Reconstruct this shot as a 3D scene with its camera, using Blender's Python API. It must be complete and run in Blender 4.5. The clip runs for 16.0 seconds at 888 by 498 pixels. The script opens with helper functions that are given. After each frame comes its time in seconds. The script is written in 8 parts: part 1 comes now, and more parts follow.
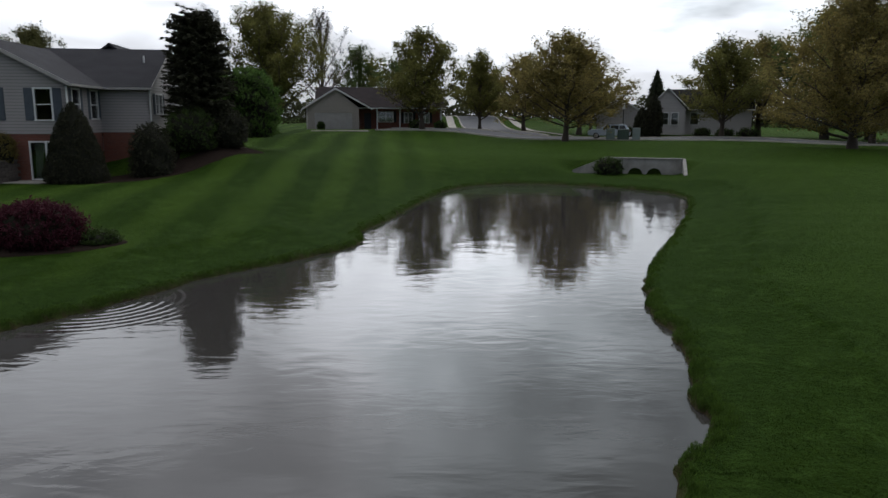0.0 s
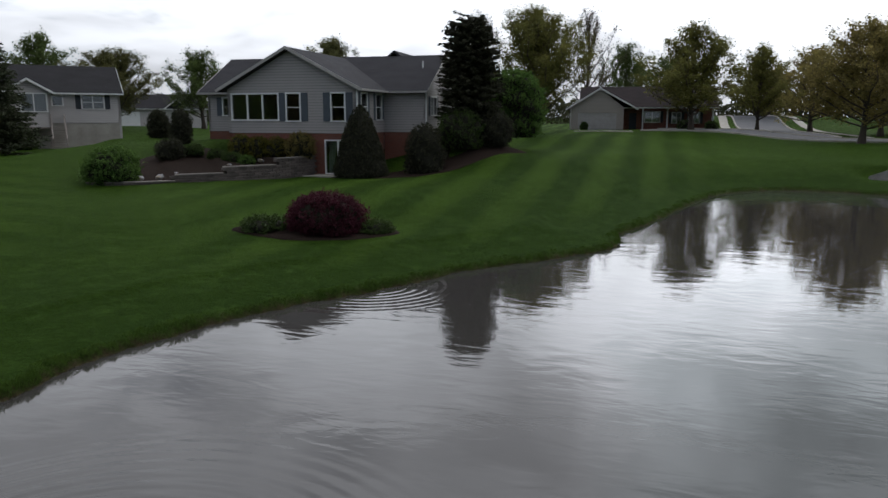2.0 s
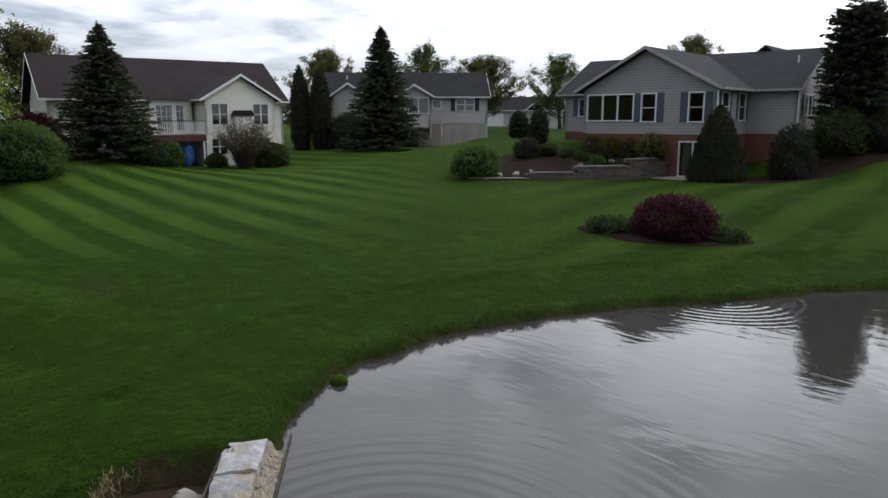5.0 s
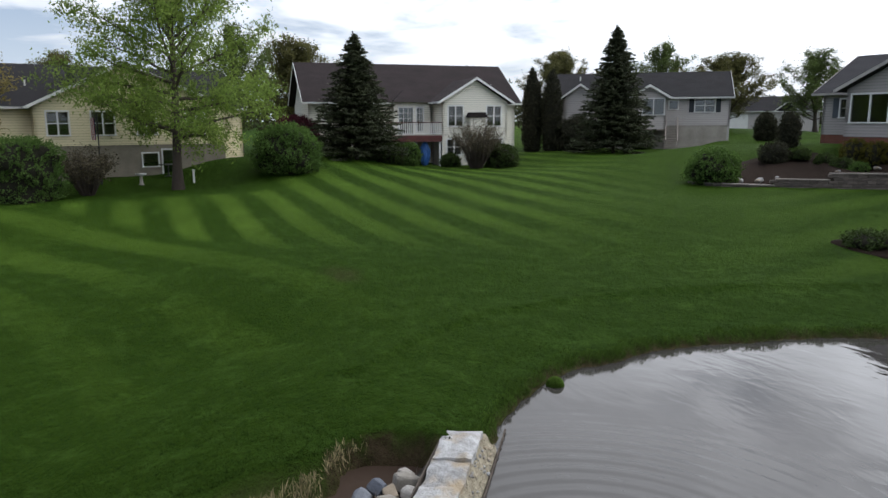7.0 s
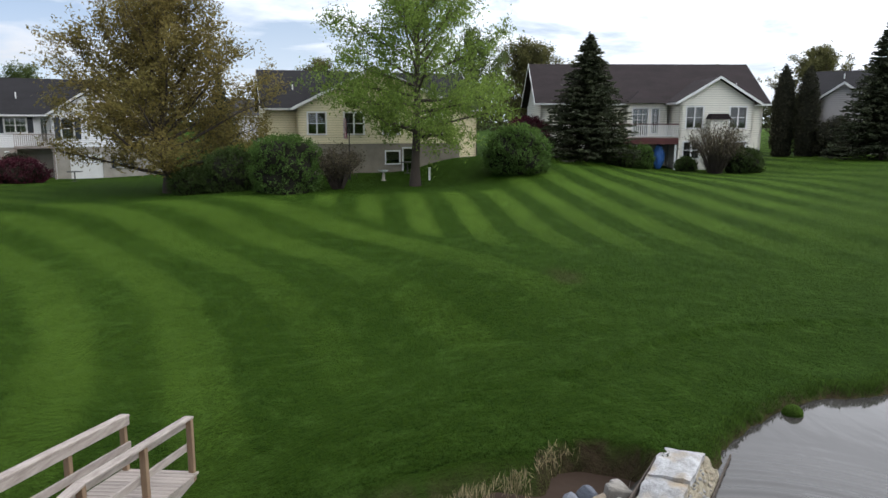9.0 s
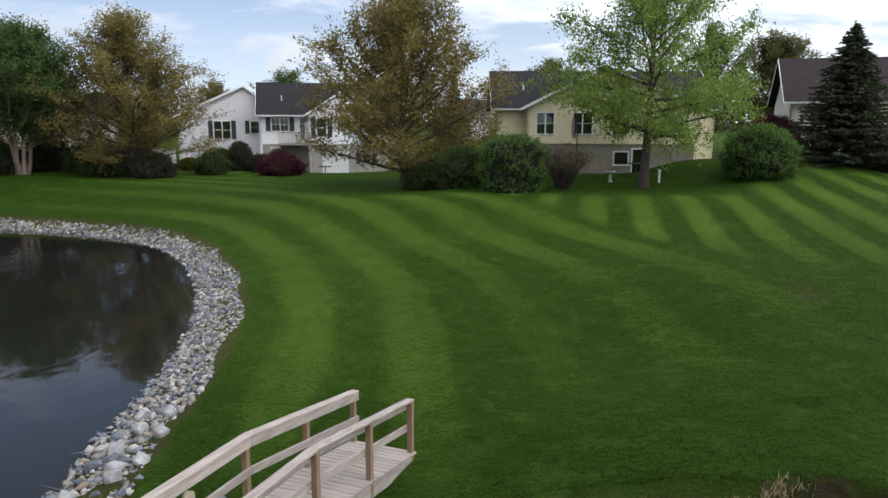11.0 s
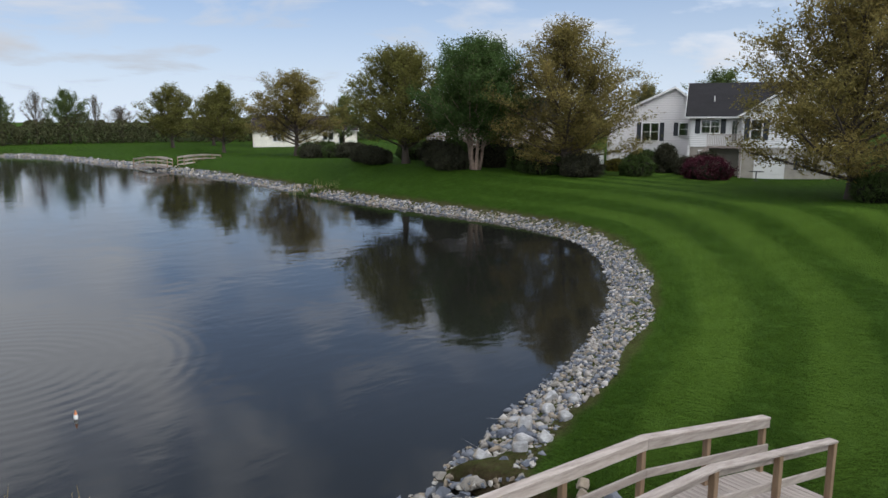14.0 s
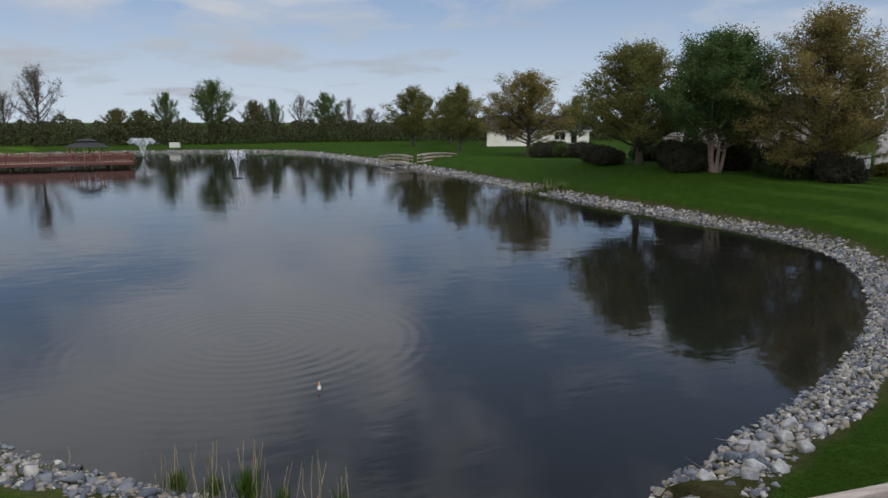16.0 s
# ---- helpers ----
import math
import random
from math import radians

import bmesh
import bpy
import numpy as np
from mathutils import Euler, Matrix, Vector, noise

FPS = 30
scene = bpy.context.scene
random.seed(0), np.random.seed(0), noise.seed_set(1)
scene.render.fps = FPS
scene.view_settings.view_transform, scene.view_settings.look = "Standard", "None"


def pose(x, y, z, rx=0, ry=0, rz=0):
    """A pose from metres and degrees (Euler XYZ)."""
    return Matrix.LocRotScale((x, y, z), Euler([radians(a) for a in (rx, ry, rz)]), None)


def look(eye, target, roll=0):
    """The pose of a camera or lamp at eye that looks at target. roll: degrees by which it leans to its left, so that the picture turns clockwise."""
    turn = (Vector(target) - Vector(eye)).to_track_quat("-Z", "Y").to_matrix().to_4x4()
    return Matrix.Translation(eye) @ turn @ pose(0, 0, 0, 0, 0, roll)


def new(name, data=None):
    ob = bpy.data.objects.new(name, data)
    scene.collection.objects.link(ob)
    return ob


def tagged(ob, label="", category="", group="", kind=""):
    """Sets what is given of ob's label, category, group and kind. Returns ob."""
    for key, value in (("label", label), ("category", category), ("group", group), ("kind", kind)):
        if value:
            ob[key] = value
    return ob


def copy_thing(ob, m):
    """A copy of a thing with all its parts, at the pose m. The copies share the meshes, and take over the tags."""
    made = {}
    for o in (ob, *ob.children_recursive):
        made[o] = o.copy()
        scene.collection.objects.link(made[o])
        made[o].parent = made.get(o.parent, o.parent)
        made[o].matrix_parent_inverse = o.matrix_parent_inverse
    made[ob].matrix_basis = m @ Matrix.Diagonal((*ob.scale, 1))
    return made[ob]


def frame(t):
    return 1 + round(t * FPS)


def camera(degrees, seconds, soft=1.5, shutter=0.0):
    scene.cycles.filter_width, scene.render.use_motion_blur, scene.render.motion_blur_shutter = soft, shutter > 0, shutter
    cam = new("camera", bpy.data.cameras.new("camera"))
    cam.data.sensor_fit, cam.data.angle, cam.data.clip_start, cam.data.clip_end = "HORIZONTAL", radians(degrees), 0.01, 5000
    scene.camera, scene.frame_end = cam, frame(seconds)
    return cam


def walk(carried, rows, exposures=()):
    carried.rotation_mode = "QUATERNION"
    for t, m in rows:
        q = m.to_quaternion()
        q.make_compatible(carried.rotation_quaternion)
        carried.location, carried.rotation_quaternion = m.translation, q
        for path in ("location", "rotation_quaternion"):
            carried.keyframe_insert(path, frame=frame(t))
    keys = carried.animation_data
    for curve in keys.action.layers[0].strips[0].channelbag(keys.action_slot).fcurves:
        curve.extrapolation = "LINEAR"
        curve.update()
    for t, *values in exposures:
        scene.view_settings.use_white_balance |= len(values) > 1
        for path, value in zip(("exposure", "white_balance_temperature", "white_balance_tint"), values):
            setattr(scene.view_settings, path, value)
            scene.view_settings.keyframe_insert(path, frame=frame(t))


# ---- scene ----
import itertools
# The camera hovers 6 m above the water and turns on the spot.
cam = camera(63.22, 16.0)
PATH = [
    (0.0, pose(0, 0, 6, 79.72, -0.24, -0.90)),
    (0.5, pose(0, 0, 6, 79.70, -0.15, 4.93)),
    (1.0, pose(0, 0, 6, 79.70, -0.06, 10.22)),
    (1.5, pose(0, 0, 6, 79.69, -0.03, 14.91)),
    (2.0, pose(0, 0, 6, 79.70, -0.03, 19.47)),
    (2.5, pose(0, 0, 6, 79.73, -0.01, 24.04)),
    (3.0, pose(0, 0, 6, 79.74, 0.07, 28.60)),
    (3.5, pose(0, 0, 6, 79.75, 0.10, 33.14)),
    (4.0, pose(0, 0, 6, 79.76, 0.17, 37.65)),
    (4.2, pose(0, 0, 6, 79.77, 0.14, 39.45)),
    (6.3, pose(0, 0, 6, 79.85, 0.13, 58.22)),
    (6.5, pose(0, 0, 6, 79.89, 0.12, 60.01)),
    (7.0, pose(0, 0, 6, 79.92, 0.08, 64.52)),
    (7.5, pose(0, 0, 6, 79.94, 0.06, 69.05)),
    (8.0, pose(0, 0, 6, 79.97, 0.05, 73.57)),
    (8.5, pose(0, 0, 6, 79.99, 0.00, 78.05)),
    (9.0, pose(0, 0, 6, 80.00, -0.16, 82.48)),
    (9.5, pose(0, 0, 6, 79.97, -0.16, 87.00)),
    (10.0, pose(0, 0, 6, 79.97, -0.11, 91.56)),
    (10.2, pose(0, 0, 6, 79.95, -0.15, 93.33)),
    (12.3, pose(0, 0, 6, 80.02, -0.11, 110.25)),
    (12.5, pose(0, 0, 6, 80.02, -0.10, 111.64)),
    (13.0, pose(0, 0, 6, 80.03, -0.09, 115.24)),
    (13.1, pose(0, 0, 6, 80.03, -0.07, 116.00)),
    (13.5, pose(0, 0, 6, 80.04, 0.00, 125.06)),
    (13.9, pose(0, 0, 6, 80.01, -0.03, 132.30)),
    (14.0, pose(0, 0, 6, 80.01, -0.04, 132.85)),
    (14.5, pose(0, 0, 6, 79.97, -0.04, 134.34)),
    (15.0, pose(0, 0, 6, 79.97, 0.00, 137.54)),
    (15.5, pose(0, 0, 6, 79.98, 0.04, 144.87)),
    (16.0, pose(0, 0, 6, 79.99, 0.04, 150.90)),
]
walk(cam, PATH, [(0.0, -1.05), (1.0, -0.98), (2.5, -0.82), (4.0, -0.66), (7.0, -0.24), (9.0, 0.0), (12.5, 0.03), (14.0, -0.2), (16.0, -0.58)])

# ---- light: a bright hazy sky with broken cloud, the sun low behind the street ----
SUN_AZ, SUN_EL = radians(-6), radians(46)          # azimuth counted from +y towards -x
SUN_DIR = Vector((-math.sin(SUN_AZ) * math.cos(SUN_EL), math.cos(SUN_AZ) * math.cos(SUN_EL), math.sin(SUN_EL)))


def build_world():
    w = bpy.data.worlds.new("sky")
    scene.world = w
    w.use_nodes = True
    nt = w.node_tree
    nd, ln = nt.nodes, nt.links
    nd.clear()
    out = nd.new("ShaderNodeOutputWorld")
    bg = nd.new("ShaderNodeBackground")
    sky = nd.new("ShaderNodeTexSky")
    sky.sky_type, sky.sun_disc = "NISHITA", False
    sky.sun_elevation, sky.sun_rotation = SUN_EL, -SUN_AZ
    sky.air_density, sky.dust_density = 1.0, 1.5
    tc = nd.new("ShaderNodeTexCoord")
    sep = nd.new("ShaderNodeSeparateXYZ")
    ln.new(tc.outputs["Generated"], sep.inputs[0])

    def mth(op, a, b=None, c=None, clamp=False):
        n = nd.new("ShaderNodeMath")
        n.operation, n.use_clamp = op, clamp
        for i, v in enumerate((a, b, c)):
            if v is None:
                continue
            if isinstance(v, (int, float)):
                n.inputs[i].default_value = v
            else:
                ln.new(v, n.inputs[i])
        return n.outputs[0]

    den = mth("ADD", mth("MAXIMUM", sep.outputs[2], 0.0), 0.16)
    comb = nd.new("ShaderNodeCombineXYZ")
    ln.new(mth("DIVIDE", sep.outputs[0], den), comb.inputs[0])
    ln.new(mth("DIVIDE", sep.outputs[1], den), comb.inputs[1])

    def noise_tex(scale, detail, rough, shift):
        mp = nd.new("ShaderNodeMapping")
        mp.inputs["Location"].default_value = shift
        ln.new(comb.outputs[0], mp.inputs[0])
        n = nd.new("ShaderNodeTexNoise")
        n.inputs["Scale"].default_value, n.inputs["Detail"].default_value = scale, detail
        n.inputs["Roughness"].default_value, n.inputs["Distortion"].default_value = rough, 0.35
        ln.new(mp.outputs[0], n.inputs["Vector"])
        return n.outputs["Fac"]

    # toward the sun the haze and cloud close up, away from it the sky opens to blue
    dot = nd.new("ShaderNodeVectorMath")
    dot.operation = "DOT_PRODUCT"
    ln.new(tc.outputs["Generated"], dot.inputs[0])
    dot.inputs[1].default_value = SUN_DIR
    toward = dot.outputs["Value"]
    cover = noise_tex(1.15, 7, 0.56, (3.1, 1.7, 0.0))
    detail = noise_tex(3.0, 5, 0.5, (0.4, 5.2, 0.0))
    low = mth("MULTIPLY_ADD", sep.outputs[2], -5.5, 1.0, True)
    bias = mth("MULTIPLY_ADD", mth("MULTIPLY", low, toward, None, True), 0.12, mth("MULTIPLY_ADD", toward, 0.125, mth("MULTIPLY", mth("MULTIPLY_ADD", toward, 2.5, -0.75, True), 0.13)))
    over = nd.new("ShaderNodeVectorMath")
    over.operation = "DOT_PRODUCT"
    ln.new(tc.outputs["Generated"], over.inputs[0])
    over.inputs[1].default_value = (-0.098, -0.935, 0.342)
    west = mth("MULTIPLY_ADD", over.outputs["Value"], 6.5, -5.6, True)
    bias = mth("MULTIPLY_ADD", west, 0.11, bias)
    away = mth("MULTIPLY", mth("MULTIPLY", toward, -1.0, None, True), low)
    bias = mth("MULTIPLY_ADD", away, -0.10, bias)
    m = mth("ADD", mth("MULTIPLY_ADD", detail, 0.24, mth("MULTIPLY", cover, 0.86)), bias)
    mask = mth("SMOOTH_MIN", mth("MULTIPLY", mth("SUBTRACT", m, 0.49), 6.0, None, True), 1.0, 0.2, True)
    # a slate-blue bank of cloud stands to the east of the street
    bank = nd.new("ShaderNodeVectorMath")
    bank.operation = "DOT_PRODUCT"
    ln.new(tc.outputs["Generated"], bank.inputs[0])
    bank.inputs[1].default_value = Vector((0.29, 0.80, 0.53)).normalized()
    shade = mth("MULTIPLY", mth("SUBTRACT", mth("MULTIPLY_ADD", detail, 0.10, mth("MULTIPLY_ADD", cover, 0.16, bank.outputs["Value"])), 1.035), 9.0, None, True)
    thick = mth("MULTIPLY", mth("SUBTRACT", noise_tex(1.7, 5, 0.5, (7.3, 2.2, 0.0)), 0.44), 4.0, None, True)
    glow = mth("POWER", mth("MAXIMUM", toward, 0.0), 4.0)
    lit = mth("ADD", mth("MAXIMUM", mth("MULTIPLY_ADD", toward, CLOUD_SIDE, CLOUD_BASE), 0.3), mth("MULTIPLY", glow, CLOUD_GLOW))
    # front-lit cloud stands high over the lake
    lit = mth("MULTIPLY", lit, mth("MULTIPLY_ADD", west, 0.5, 1.0))
    # the glare of the veiled sun breaks through low over the street
    gap = nd.new("ShaderNodeVectorMath")
    gap.operation = "DOT_PRODUCT"
    ln.new(tc.outputs["Generated"], gap.inputs[0])
    gap.inputs[1].default_value = (0.03, 0.952, 0.305)
    lit = mth("MULTIPLY", lit, mth("MULTIPLY_ADD", mth("MULTIPLY_ADD", gap.outputs["Value"], 30.0, -28.95, True), 0.45, 0.78))
    # duller in the murk at the horizon, thick cloud greyer
    lit = mth("MULTIPLY", lit, mth("MULTIPLY_ADD", away, 0.45, mth("MULTIPLY_ADD", sep.outputs[2], 3.0, 0.42, True)))
    lit = mth("MULTIPLY", lit, mth("MULTIPLY_ADD", sep.outputs[2], 0.1, 1.1))
    lit = mth("MULTIPLY", lit, mth("MULTIPLY_ADD", thick, mth("MULTIPLY_ADD", mth("MAXIMUM", toward, 0.0), -0.44, -0.04), 1.0))
    lit = mth("MULTIPLY", lit, mth("MULTIPLY_ADD", shade, -0.88, 1.0))
    ccol = nd.new("ShaderNodeCombineColor")
    ln.new(mth("MULTIPLY", lit, mth("MULTIPLY_ADD", shade, -0.12, 0.95)), ccol.inputs[0])
    ln.new(mth("MULTIPLY", lit, 0.985), ccol.inputs[1])
    ln.new(mth("MULTIPLY", lit, 1.06), ccol.inputs[2])
    sk = nd.new("ShaderNodeMix")
    sk.data_type, sk.blend_type = "RGBA", "MULTIPLY"
    sk.inputs["Factor"].default_value = 1.0
    ln.new(sky.outputs[0], sk.inputs[6])
    sk.inputs[7].default_value = (SKY_GAIN, SKY_GAIN, SKY_GAIN, 1)
    # a thin veil of haze over the blue
    veil = nd.new("ShaderNodeMix")
    veil.data_type = "RGBA"
    ln.new(mth("MULTIPLY_ADD", low, 0.3, 0.55), veil.inputs["Factor"])
    ln.new(sk.outputs[2], veil.inputs[6])
    haze = nd.new("ShaderNodeMix")
    haze.data_type = "RGBA"
    ln.new(mth("MULTIPLY_ADD", toward, 0.85, 0.45, True), haze.inputs["Factor"])
    haze.inputs[6].default_value, haze.inputs[7].default_value = (0.30, 0.45, 0.78, 1), (0.50, 0.57, 0.68, 1)
    # near the horizon the haze whitens
    pale = nd.new("ShaderNodeMix")
    pale.data_type = "RGBA"
    ln.new(mth("MULTIPLY", low, 0.9), pale.inputs["Factor"])
    ln.new(haze.outputs[2], pale.inputs[6])
    pale.inputs[7].default_value = (0.78, 0.88, 1.0, 1)
    ln.new(pale.outputs[2], veil.inputs[7])
    mix = nd.new("ShaderNodeMix")
    mix.data_type = "RGBA"
    ln.new(mth("MULTIPLY", mask, 0.92), mix.inputs["Factor"])
    ln.new(veil.outputs[2], mix.inputs[6])
    ln.new(ccol.outputs[0], mix.inputs[7])
    # a hazy sky is brightest near the horizon
    ln.new(mix.outputs[2], bg.inputs["Color"])
    ln.new(mth("MULTIPLY_ADD", mth("MAXIMUM", sep.outputs[2], 0.0), -0.40, 1.28), bg.inputs["Strength"])
    ln.new(bg.outputs[0], out.inputs[0])


SKY_GAIN, CLOUD_BASE, CLOUD_SIDE, CLOUD_GLOW = 0.11, 1.60, 1.6, 2.4
build_world()
sun_data = bpy.data.lights.new("sun", "SUN")
sun_data.energy, sun_data.angle, sun_data.color = 0.7, radians(12), (1.0, 0.95, 0.87)
sun = new("sun", sun_data)
sun.matrix_world = look(SUN_DIR * 100, (0, 0, 0))

# ---- materials ----
def material(name, col, col2=None, rough=0.7, scale=6.0, fine=60.0, bump=0.15, bump_dist=0.01, metal=0.0, ior=1.45,
             island=0.0, rand=0.0, coord="Object", stretch=(1, 1, 1), spec=0.5):
    """Principled surface, coloured between col and col2 by coarse and fine noise, with fine relief."""
    m = bpy.data.materials.new(name)
    m.use_nodes = True
    nd, ln = m.node_tree.nodes, m.node_tree.links
    p = nd["Principled BSDF"]
    tc, mp = nd.new("ShaderNodeTexCoord"), nd.new("ShaderNodeMapping")
    mp.inputs["Scale"].default_value = stretch
    ln.new(tc.outputs[coord], mp.inputs[0])
    n1, n2 = nd.new("ShaderNodeTexNoise"), nd.new("ShaderNodeTexNoise")
    for n, s in ((n1, scale), (n2, fine)):
        n.inputs["Scale"].default_value, n.inputs["Detail"].default_value = s, 5
        ln.new(mp.outputs[0], n.inputs["Vector"])
    add = nd.new("ShaderNodeMath")
    add.operation = "MULTIPLY_ADD"
    ln.new(n2.outputs["Fac"], add.inputs[0])
    add.inputs[1].default_value = 0.5
    ln.new(n1.outputs["Fac"], add.inputs[2])
    fac = nd.new("ShaderNodeMapRange")
    fac.inputs["From Min"].default_value, fac.inputs["From Max"].default_value = 0.45, 1.05
    ln.new(add.outputs[0], fac.inputs[0])
    mix = nd.new("ShaderNodeMix")
    mix.data_type = "RGBA"
    mix.inputs[6].default_value = (*col, 1)
    mix.inputs[7].default_value = (*(col2 or [c * 0.75 for c in col]), 1)
    ln.new(fac.outputs[0], mix.inputs["Factor"])
    colour = mix.outputs[2]
    if island or rand:
        hsv = nd.new("ShaderNodeHueSaturation")
        src = nd.new("ShaderNodeNewGeometry" if island else "ShaderNodeObjectInfo")
        mr = nd.new("ShaderNodeMapRange")
        k = island or rand
        mr.inputs["To Min"].default_value, mr.inputs["To Max"].default_value = 1 - k, 1 + k
        ln.new(src.outputs["Random Per Island" if island else "Random"], mr.inputs[0])
        ln.new(mr.outputs[0], hsv.inputs["Value"])
        ln.new(colour, hsv.inputs["Color"])
        colour = hsv.outputs[0]
    ln.new(colour, p.inputs["Base Color"])
    p.inputs["Roughness"].default_value, p.inputs["Metallic"].default_value, p.inputs["IOR"].default_value = rough, metal, ior
    p.inputs["Specular IOR Level"].default_value = spec
    if bump:
        b = nd.new("ShaderNodeBump")
        b.inputs["Strength"].default_value, b.inputs["Distance"].default_value = bump, bump_dist
        ln.new(n2.outputs["Fac"], b.inputs["Height"])
        ln.new(b.outputs[0], p.inputs["Normal"])
    return m


def siding(name, col, pitch=0.16, dirt=0.88):
    """Horizontal lapped vinyl boards, one pitch high, weathered unevenly."""
    m = material(name, col, [c * dirt for c in col], rough=0.55, scale=0.7, fine=9, bump=0)
    nd, ln = m.node_tree.nodes, m.node_tree.links
    p = nd["Principled BSDF"]
    tc, sep = nd.new("ShaderNodeTexCoord"), nd.new("ShaderNodeSeparateXYZ")
    ln.new(tc.outputs["Object"], sep.inputs[0])
    d, fr = nd.new("ShaderNodeMath"), nd.new("ShaderNodeMath")
    d.operation, fr.operation = "DIVIDE", "FRACT"
    ln.new(sep.outputs[2], d.inputs[0])
    d.inputs[1].default_value = pitch
    ln.new(d.outputs[0], fr.inputs[0])
    ramp = nd.new("ShaderNodeValToRGB")
    e = ramp.color_ramp.elements
    e[0].position, e[0].color = 0.0, (1, 1, 1, 1)
    e[1].position, e[1].color = 0.86, (0.35, 0.35, 0.35, 1)
    x = e.new(0.97)
    x.color = (0, 0, 0, 1)
    ln.new(fr.outputs[0], ramp.inputs[0])
    b = nd.new("ShaderNodeBump")
    b.inputs["Strength"].default_value, b.inputs["Distance"].default_value = 1.0, 0.02
    ln.new(ramp.outputs[0], b.inputs["Height"])
    ln.new(b.outputs[0], p.inputs["Normal"])
    # the shadow under each lap is painted as a dark line
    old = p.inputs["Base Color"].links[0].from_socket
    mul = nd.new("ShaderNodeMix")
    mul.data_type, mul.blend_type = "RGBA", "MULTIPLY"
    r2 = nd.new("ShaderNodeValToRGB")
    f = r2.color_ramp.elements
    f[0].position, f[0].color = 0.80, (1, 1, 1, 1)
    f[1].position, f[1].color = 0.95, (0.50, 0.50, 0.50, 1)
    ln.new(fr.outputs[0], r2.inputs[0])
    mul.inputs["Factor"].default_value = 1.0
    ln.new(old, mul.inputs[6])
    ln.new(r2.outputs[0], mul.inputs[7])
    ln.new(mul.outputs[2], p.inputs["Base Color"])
    return m


def brickwork(name, c1, c2, mortar, axis="XZ"):
    m = material(name, c1, c2, rough=0.85, bump=0)
    nd, ln = m.node_tree.nodes, m.node_tree.links
    p = nd["Principled BSDF"]
    tc, sep, comb = nd.new("ShaderNodeTexCoord"), nd.new("ShaderNodeSeparateXYZ"), nd.new("ShaderNodeCombineXYZ")
    ln.new(tc.outputs["Object"], sep.inputs[0])
    s = nd.new("ShaderNodeMath")
    s.operation = "ADD"
    ln.new(sep.outputs[0], s.inputs[0])
    ln.new(sep.outputs[1], s.inputs[1])
    ln.new(s.outputs[0], comb.inputs[0])
    ln.new(sep.outputs[2], comb.inputs[1])
    b = nd.new("ShaderNodeTexBrick")
    b.inputs["Color1"].default_value, b.inputs["Color2"].default_value = (*c1, 1), (*c2, 1)
    b.inputs["Mortar"].default_value = (*mortar, 1)
    b.inputs["Scale"].default_value, b.inputs["Mortar Size"].default_value = 1.0, 0.006
    b.inputs["Brick Width"].default_value, b.inputs["Row Height"].default_value = 0.21, 0.075
    ln.new(comb.outputs[0], b.inputs["Vector"])
    ln.new(b.outputs["Color"], p.inputs["Base Color"])
    bp = nd.new("ShaderNodeBump")
    bp.inputs["Strength"].default_value, bp.inputs["Distance"].default_value = 0.8, 0.01
    bp.invert = True
    ln.new(b.outputs["Fac"], bp.inputs["Height"])
    ln.new(bp.outputs[0], p.inputs["Normal"])
    return m


def foliage(name, col, col2, island=0.40, trans=0.42, rough=0.6):
    m = material(name, col, col2, rough=rough, scale=0.5, fine=3.0, bump=0, island=island, spec=0.08)
    nd, ln = m.node_tree.nodes, m.node_tree.links
    p, out = nd["Principled BSDF"], nd["Material Output"]
    tr, mx = nd.new("ShaderNodeBsdfTranslucent"), nd.new("ShaderNodeMixShader")
    ln.new(p.inputs["Base Color"].links[0].from_socket, tr.inputs["Color"])
    mx.inputs[0].default_value = trans
    ln.new(p.outputs[0], mx.inputs[1])
    ln.new(tr.outputs[0], mx.inputs[2])
    ln.new(mx.outputs[0], out.inputs["Surface"])
    return m


def glass(name):
    m = bpy.data.materials.new(name)
    m.use_nodes = True
    nd, ln = m.node_tree.nodes, m.node_tree.links
    out = nd["Material Output"]
    nd.remove(nd["Principled BSDF"])
    g, t, mx, fr = (nd.new("ShaderNodeBsdfGlossy"), nd.new("ShaderNodeBsdfTransparent"), nd.new("ShaderNodeMixShader"), nd.new("ShaderNodeFresnel"))
    g.inputs["Roughness"].default_value = 0.03
    t.inputs["Color"].default_value = (0.72, 0.76, 0.76, 1)
    fr.inputs["IOR"].default_value = 1.5
    k = nd.new("ShaderNodeMath")
    k.operation = "MULTIPLY_ADD"
    k.inputs[1].default_value, k.inputs[2].default_value = 1.0, 0.04
    ln.new(fr.outputs[0], k.inputs[0])
    ln.new(k.outputs[0], mx.inputs[0])
    ln.new(t.outputs[0], mx.inputs[1])
    ln.new(g.outputs[0], mx.inputs[2])
    ln.new(mx.outputs[0], out.inputs["Surface"])
    return m


